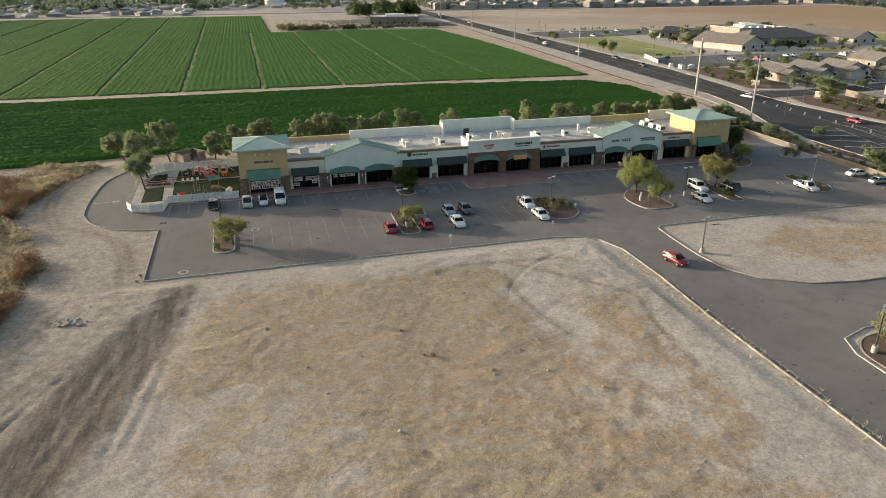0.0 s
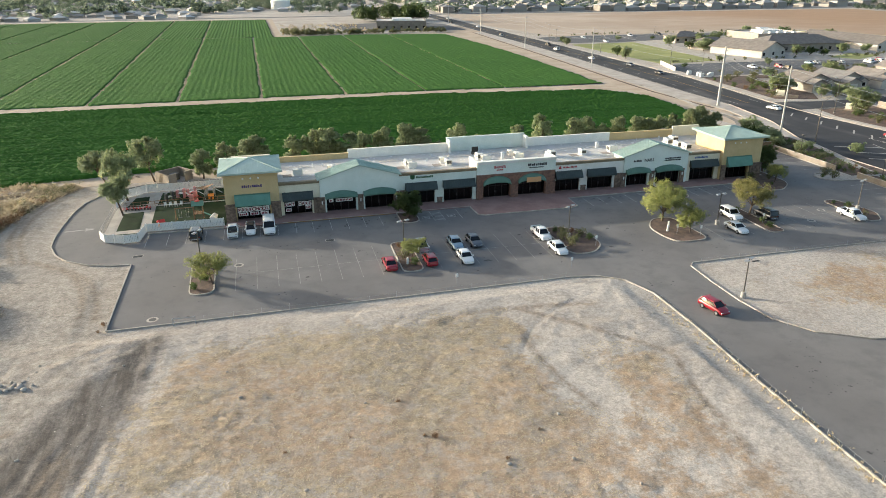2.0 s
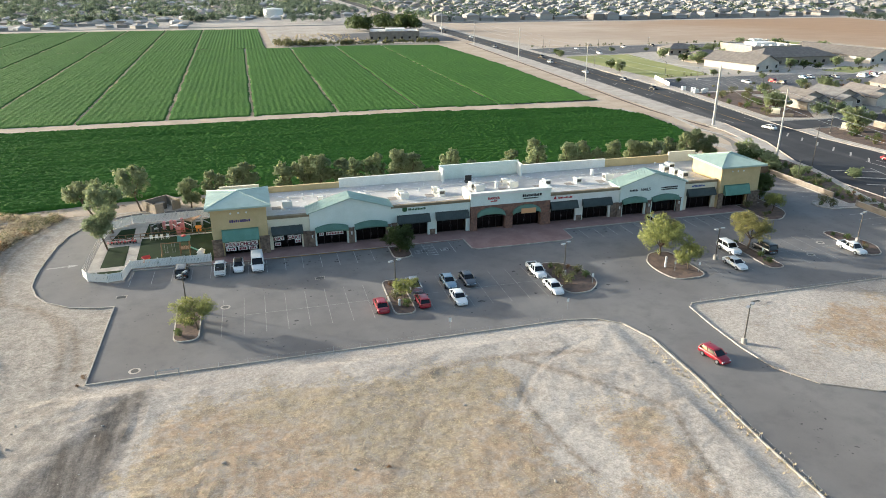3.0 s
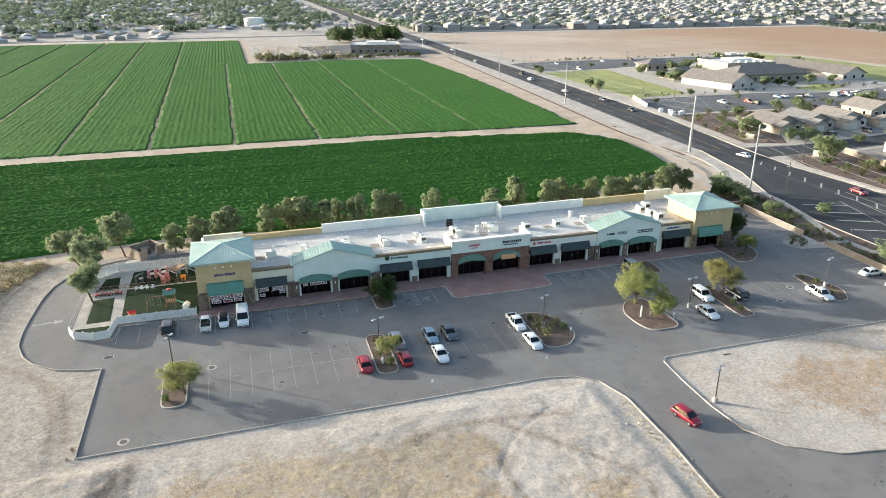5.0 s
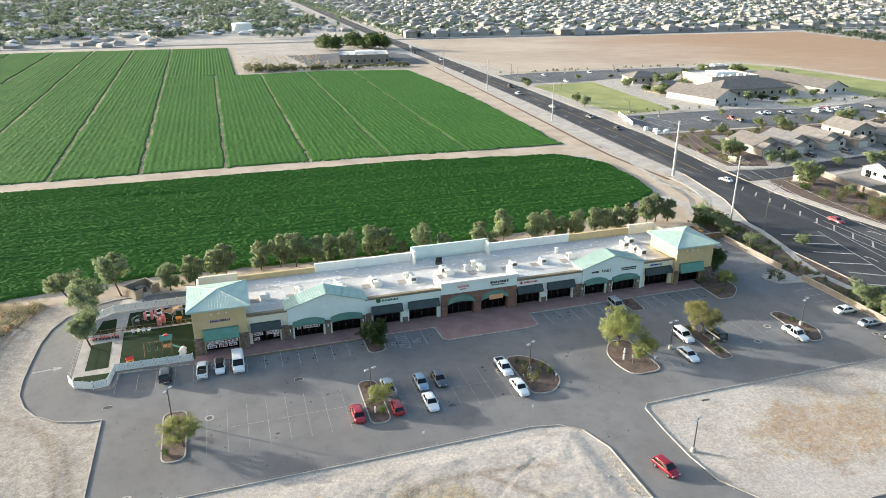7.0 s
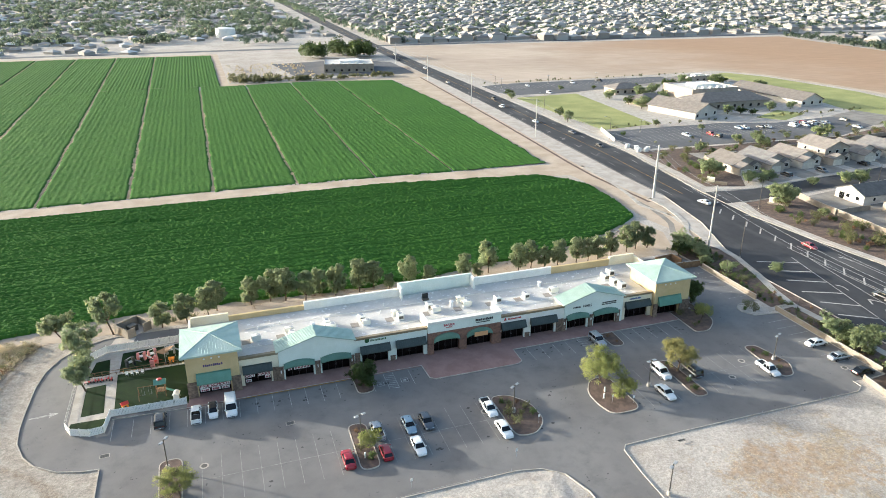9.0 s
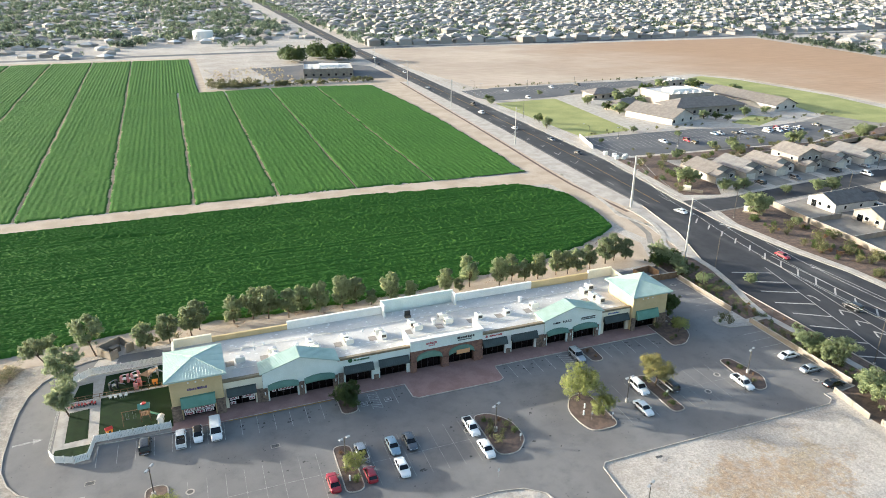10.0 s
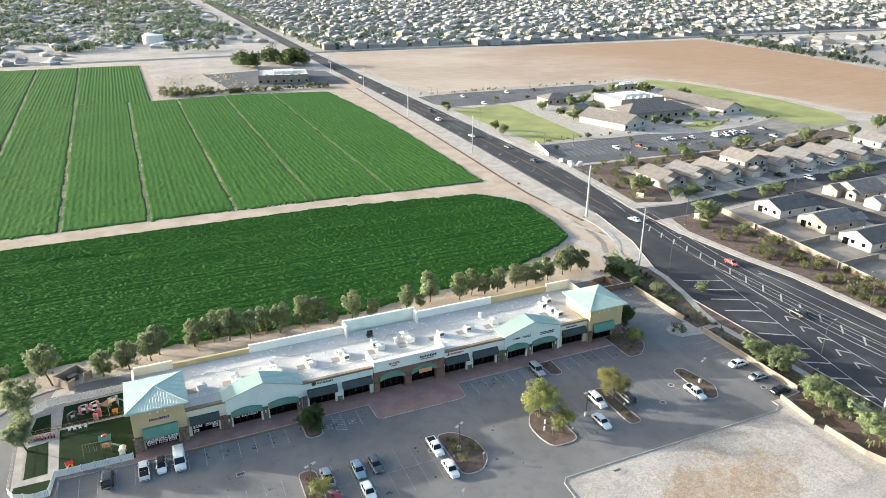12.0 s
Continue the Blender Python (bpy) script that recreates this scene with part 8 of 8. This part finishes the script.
hall(247, 289, 182, 199, 3.8, 3.6, M_HOUSE, M_TILE, "long tan school block with a grey tiled roof", turn=-3)
hall(257, 287, 203, 229, 6.4, 0, M_HOUSE, M_ROOFW, "tall pale school hall with a white flat roof", True)
hall(226, 243, 167, 195, 3.4, 3.4, M_HOUSEW, M_TILE, "low tan school wing with a tiled gable roof", turn=17, gable=True)
hall(224, 242, 203, 214, 3.2, 2.4, M_HOUSE, M_TILE, "low tan school wing with a tiled roof", turn=10)
hall(303, 318, 176, 226, 3.2, 3.2, M_HOUSEW, M_TILE, "long low classroom block with a tan tiled gable roof", turn=4, gable=True)
hall(232, 250, 238, 250, 3.2, 2.4, M_HOUSE, M_TILE, "low tan school wing with a tiled roof")
hall(300, 318, 262, 271, 3.2, 0, M_HOUSE, M_ROOFW, "white flat-roofed school building by the field", True)
hall(94, 128, 378, 412, 5.0, 0, M_BLOCK, M_ROOFW, "brown flat-roofed roadside building with a white roof", True, turn=-10)
sheet("roadside_lot", [(70, 368), (150, 360), (150, 425), (120, 450), (62, 440)], 0.02, M_ROADW)
sheet("school_grounds", [(300, 128), (330, 128), (358, 133), (345, 277), (328, 296), (214, 256), (300, 262)], 0.014, M_YARD, 0.012)
sheet("school_plaza", [(206, 163), (214, 251), (300, 262), (328, 262), (328, 160), (300, 152), (262, 150), (238, 157)], 0.018, M_WALK, 0.015)
for (x, y), cl in zip(((204.5, 137), (215.6, 135), (216, 131), (236, 141.5), (239, 141.5), (247, 140.5), (250, 139.5), (262.4, 137.4), (266, 140), (269, 137), (271.5, 140), (274, 137.6), (276.7, 140.3), (279.5, 138), (282.3, 138), (296, 140.4), (288.5, 126), (198, 282), (230, 284), (251, 287), (199, 255)), ("white", "red", "black", "blue", "white", "black", "white", "white", "white", "white", "red", "silver", "white", "white", "silver", "black", "silver", "white", "white", "black", "white")):
    car(random.choice(("sedan", "suv", "pickup")), cl, x, y, 90 + random.choice((0, 180)) + random.uniform(-4, 4), "%s vehicle parked at the school" % cl)
for k in range(38):
    line_mark(176 + k * 2.75, 132.5, 177.6 + k * 2.75, 143.5, 0.16, M_LINE, school_lot)
for k in range(22):
    line_mark(178 + k * 2.75, 146.5, 179.0 + k * 2.75, 153.5, 0.16, M_LINE, school_lot)
for k in range(40):
    line_mark(178 + k * 2.75, 276, 178.4 + k * 2.75, 286, 0.18, M_LINE, school_lot_north)
block_wall([(175.4, 158.5), (169.5, 138)], 1.5, "white monument wall at the school entry", M_WHITEP)
for x, y in ((168.9, 127.5), (169.3, 120.0), (172.0, 119.1), (174.1, 121), (170.6, 123.6)):
    u = tagged(empty("utility_cabinet", pose(x, y, 0)), "white metal utility cabinet on a pad", "utility cabinet", "utility cabinets")
    part("pad", boxes((-0.9, 0.9, -0.7, 0.7, 0, 0.12)), M_WALK, u)
    part("cabinet", bevelled(boxes((-0.75, 0.75, -0.55, 0.55, 0.12, 1.5)), 0.04, 1), M_WHITEP, u)
def corner_sign(x, y, turn, w):
    c = tagged(empty("monument_sign", pose(x, y, 0, 0, 0, turn)), "pale stucco neighbourhood entry sign on a tan block plinth", "sign", "entry signs")
    part("plinth", boxes((-w / 2 - 0.3, w / 2 + 0.3, -0.35, 0.35, 0, 0.45)), M_BLOCK, c)
    part("panel", bevelled(boxes((-w / 2, w / 2, -0.2, 0.2, 0.453, 2.1)), 0.04, 1), M_CREAM, c)
    part("wing_wall", boxes((w / 2 + 0.303, w / 2 + 4.0, -0.25, 0.25, 0, 1.0)), M_BLOCK, c, "low tan block wing wall")


corner_sign(167.6, 75.2, -52, 2.6)
corner_sign(170.4, 50.4, -58, 1.6)
for x, y, turn in ((155.5, 9.0, 92), (155.9, 43.2, 95), (141.0, -3.5, 80)):
    bm = prism(bmesh.new(), [(-1.6, -0.12), (0.3, -0.12), (0.9, 0.25), (0.7, 0.55), (1.7, 0.75), (1.2, -0.25), (1.05, 0.0), (0.4, -0.42), (-1.6, -0.42)], 0.021, 0.027, pose(x, y, 0, 0, 0, turn))
    link("turn_arrow", bm, M_LINE, road)
tank = tagged(empty("storage_tank", pose(41, 680, 0)), "squat white water storage tank far behind the field", "tank")
part("shell", tube(bmesh.new(), (0, 0, 0), (0, 0, 9), 10, seg=28), M_WHITEP, tank)
part("roof", tube(bmesh.new(), (0, 0, 9), (0, 0, 10.2), 10.1, 1.0, 28), M_WHITEP, tank)


def far_town(seed, blocks, name, wall, roof, label):
    """Rows of small houses along streets, walls and roofs as two joined meshes."""
    rng = np.random.default_rng(seed)
    wc, wf, rc, rf = [], [], [], []
    for x0, x1, y0, y1, px, py, chance, big in blocks:
        for yi, y in enumerate(np.arange(y0, y1, py)):
            for x in np.arange(x0, x1, px):
                if rng.random() > chance:
                    continue
                w, d, h = rng.uniform(10, 13.5) * big, rng.uniform(12, 16) * big, rng.choice((2.9, 2.9, 5.4) if big == 1 else (2.6, 3.0)) * big
                j = 0.8 if big == 1 else 6.0
                cx, cy = x + rng.normal(0, j), y + (yi % 2) * py * -0.28 + rng.normal(0, j)
                a = rng.normal(0, 0.05 if big == 1 else 0.7)
                ca, sa = math.cos(a), math.sin(a)

                def at(u, v, z):
                    return (cx + u * ca - v * sa, cy + u * sa + v * ca, z)
                k = len(wc)
                wc += [at(u, v, z) for z in (0, h) for u, v in ((-w / 2, -d / 2), (w / 2, -d / 2), (w / 2, d / 2), (-w / 2, d / 2))]
                wf += [(k, k + 1, k + 5, k + 4), (k + 1, k + 2, k + 6, k + 5), (k + 2, k + 3, k + 7, k + 6), (k + 3, k, k + 4, k + 7)]
                k = len(rc)
                w2, d2, r = w / 2 + 0.5, d / 2 + 0.5, w * 0.2
                rc += [at(-w2, -d2, h - 0.02), at(w2, -d2, h - 0.02), at(w2, d2, h - 0.02), at(-w2, d2, h - 0.02), at(0, -d2 + w2, h + r), at(0, d2 - w2, h + r)]
                rf += [(k, k + 1, k + 4, k + 4), (k + 1, k + 2, k + 5, k + 4), (k + 2, k + 3, k + 5, k + 5), (k + 3, k, k + 4, k + 5)]
    quads_tri(name + "_walls", wc, wf, wall, label + ", walls")
    quads_tri(name + "_roofs", rc, rf, roof, label + ", roofs")


def quads_tri(name, co, faces, mat, label):
    me = bpy.data.meshes.new(name)
    me.from_pydata(co, [], [tuple(dict.fromkeys(f)) for f in faces])
    me.materials.append(mat)
    return tagged(new(name, me), label, "distant houses", kind="stuff")


def island_tint(name, cols, rough=0.9):
    """Each house its own shade out of a few."""
    k = Nodes(name)
    geo = k.t.nodes.new("ShaderNodeNewGeometry")
    r = geo.outputs["Random Per Island"]
    col = rgb(cols[0])
    for i, c in enumerate(cols[1:]):
        col = k.mix(k.ramp(r, (i + 0.6) / len(cols), (i + 0.9) / len(cols)), col, rgb(c))
    n = k.noise(k.pos, 0.8, 4)
    return k.done(k.mix(1.0, col, k.vary(n, 0.3), "MULTIPLY"), rough)


# Wall and tile-roof greys include distance haze put into the colour.
M_FARW = island_tint("far_house_walls", ("a8a39b", "968f86", "b5b1ab", "888178", "a09a92"))
M_FARL = island_tint("far_low_roofs", ("bdbab5", "8e8a86", "d0cdc8", "a29d97", "79746f", "b3a698"))
M_FARR = island_tint("far_house_roofs", ("98948f", "827e7a", "a5a19c", "8c8884", "726e6b", "aeaaa4"))
far_town(3, [(192, 330, 566, 640, 15, 26, 0.9, 1), (345, 900, 548, 640, 15.5, 27, 0.92, 1), (196, 900, 655, 1000, 15.5, 27.5, 0.9, 1), (205, 1000, 1020, 1500, 16, 29, 0.85, 1), (215, 1300, 1520, 2300, 18, 34, 0.7, 1), (900, 1800, 540, 1500, 16.5, 30, 0.75, 1)], "distant_houses_east", M_FARW, M_FARR, "pale stucco houses with tiled roofs in the distance")
far_town(4, [(-500, -20, 552, 650, 16, 22, 0.75, 0.75), (-600, 140, 655, 900, 18, 26, 0.75, 0.8), (-700, 150, 905, 1400, 21, 30, 0.6, 0.95), (-800, 160, 1400, 2300, 28, 40, 0.5, 1.0)], "distant_houses_west", M_FARW, M_FARL, "low pale houses among trees in the distance")
far_town(5, [(322, 460, 82, 100, 15, 26, 1.0, 1), (262, 470, -120, 52, 14, 26, 0.95, 1), (520, 900, 100, 380, 17, 30, 0.0, 1), (640, 1100, 230, 470, 22, 34, 0.5, 1.1)], "distant_houses_side", M_FARW, M_FARR, "stucco houses with tiled roofs beyond the side street")


def far_trees(name, n, place, mat, label, seed, r0=2.0, r1=4.0, leaves=13, lobes=4):
    """Distant trees: uneven crowns of leaf blades, a few lobes each."""
    rng = np.random.default_rng(seed)
    c, sz = [], []
    out = []
    while len(c) < n * leaves * lobes:
        p = place(rng)
        if p is None:
            continue
        r = rng.uniform(r0, r1)
        for _ in range(lobes):
            d = rng.normal(0, 0.38, 3) * r
            q = rng.normal(0, 1, (leaves, 3))
            q *= (0.6 * r * rng.random((leaves, 1)) ** 0.4) / np.linalg.norm(q, axis=1)[:, None]
            q += (p[0] + d[0], p[1] + d[1], r * 1.05 + d[2] * 0.6)
            q[:, 2] = np.maximum(q[:, 2], 0.25 * r)
            c.extend(q)
            sz.extend([r * 0.8 / math.sqrt(leaves)] * leaves)
            out.extend((q - (p[0], p[1], r * 0.9)) / r + rng.normal(0, 0.3, (leaves, 3)) + (0, 0, 0.35))
    c, sz = np.array(c), np.array(sz)[:, None]
    m = len(c)
    u = rng.normal(0, 1, (m, 3))
    u /= np.linalg.norm(u, axis=1)[:, None]
    v = np.cross(u, rng.normal(0, 1, (m, 3)))
    v /= np.linalg.norm(v, axis=1)[:, None]
    a, b = u * sz * rng.uniform(0.7, 1.3, (m, 1)), v * sz * 0.9
    co = np.stack([c - a + b, c + a * 1.1, c - a - b], 1).reshape(-1, 3)
    return tagged(turned_leaves(name, co, np.array(out), mat), label, "distant trees", kind="stuff")


def region(x0, x1, y0, y1):
    def f(rng):
        y = y0 + (y1 - y0) * rng.random() ** 1.4
        return rng.uniform(x0, x1), y
    return f


def clustered(x0, x1, y0, y1, scale, cut):
    """Trees in uneven groves with open ground between."""
    def f(rng):
        x, y = rng.uniform(x0, x1), y0 + (y1 - y0) * rng.random() ** 1.3
        return (x, y) if noise.noise(Vector((x / scale, y / scale * 0.8, 4))) + min(0.0, (y - 680) / 150) * (1 if x > -60 else 0.35) > cut else None
    return f


def beyond_field(y, rng):
    """A loose belt of trees along the bare field's far side."""
    return float(np.interp(y, (90, 259, 494), (530, 562, 600))) + rng.exponential(9 if rng.random() < 0.55 else 120), y


far_trees("distant_trees_west", 3600, clustered(-650, 140, 590, 2000, 55, 0.0), M_LEAFH, "haze-greyed dark green groves of the far town", 71, 2.2, 5.0, 26, 4)
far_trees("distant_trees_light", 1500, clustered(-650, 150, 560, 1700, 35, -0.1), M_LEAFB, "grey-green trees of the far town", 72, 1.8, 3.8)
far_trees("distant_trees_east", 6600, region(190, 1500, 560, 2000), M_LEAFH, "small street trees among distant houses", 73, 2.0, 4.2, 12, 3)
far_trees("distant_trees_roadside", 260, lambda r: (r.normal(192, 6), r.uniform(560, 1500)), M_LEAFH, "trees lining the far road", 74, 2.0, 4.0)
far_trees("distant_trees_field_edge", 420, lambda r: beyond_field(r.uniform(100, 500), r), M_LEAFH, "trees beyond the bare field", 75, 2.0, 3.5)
far_trees("distant_trees_side", 160, region(262, 480, -120, 110), M_LEAF, "garden trees beyond the side street", 76, 1.5, 2.6)


def column(rng):
    x, y = ((94, 468), (99, 464), (104, 470), (118, 486), (122, 482), (128, 472), (135, 470), (141, 466))[rng.integers(8)]
    return x + rng.normal(0, 1.5), y + rng.normal(0, 3)


far_trees("tall_trees", 34, column, M_LEAFD, "tall dark trees beside the roadside building", 77, 4.5, 7.0, 60, 6)
far_trees("scrub", 230, lambda r: (r.uniform(30, 132), r.normal(353, 2.5)) if r.random() < 0.75 else (r.uniform(27, 60), r.uniform(352, 380)), M_SHRUB, "scrub bushes along the field's far edge", 78, 0.8, 1.9)
far_trees("dry_scrub", 200, lambda r: (r.uniform(27, 84), r.uniform(352, 440)), M_STRAW, "dry straw-coloured bushes on the vacant ground", 80, 0.4, 1.0)
far_trees("school_hedges", 90, lambda r: (r.uniform(176, 330), r.choice((298, 128, 160)) + r.normal(0, 1.5)), M_SHRUB, "low hedges round the school", 79, 0.5, 1.0)
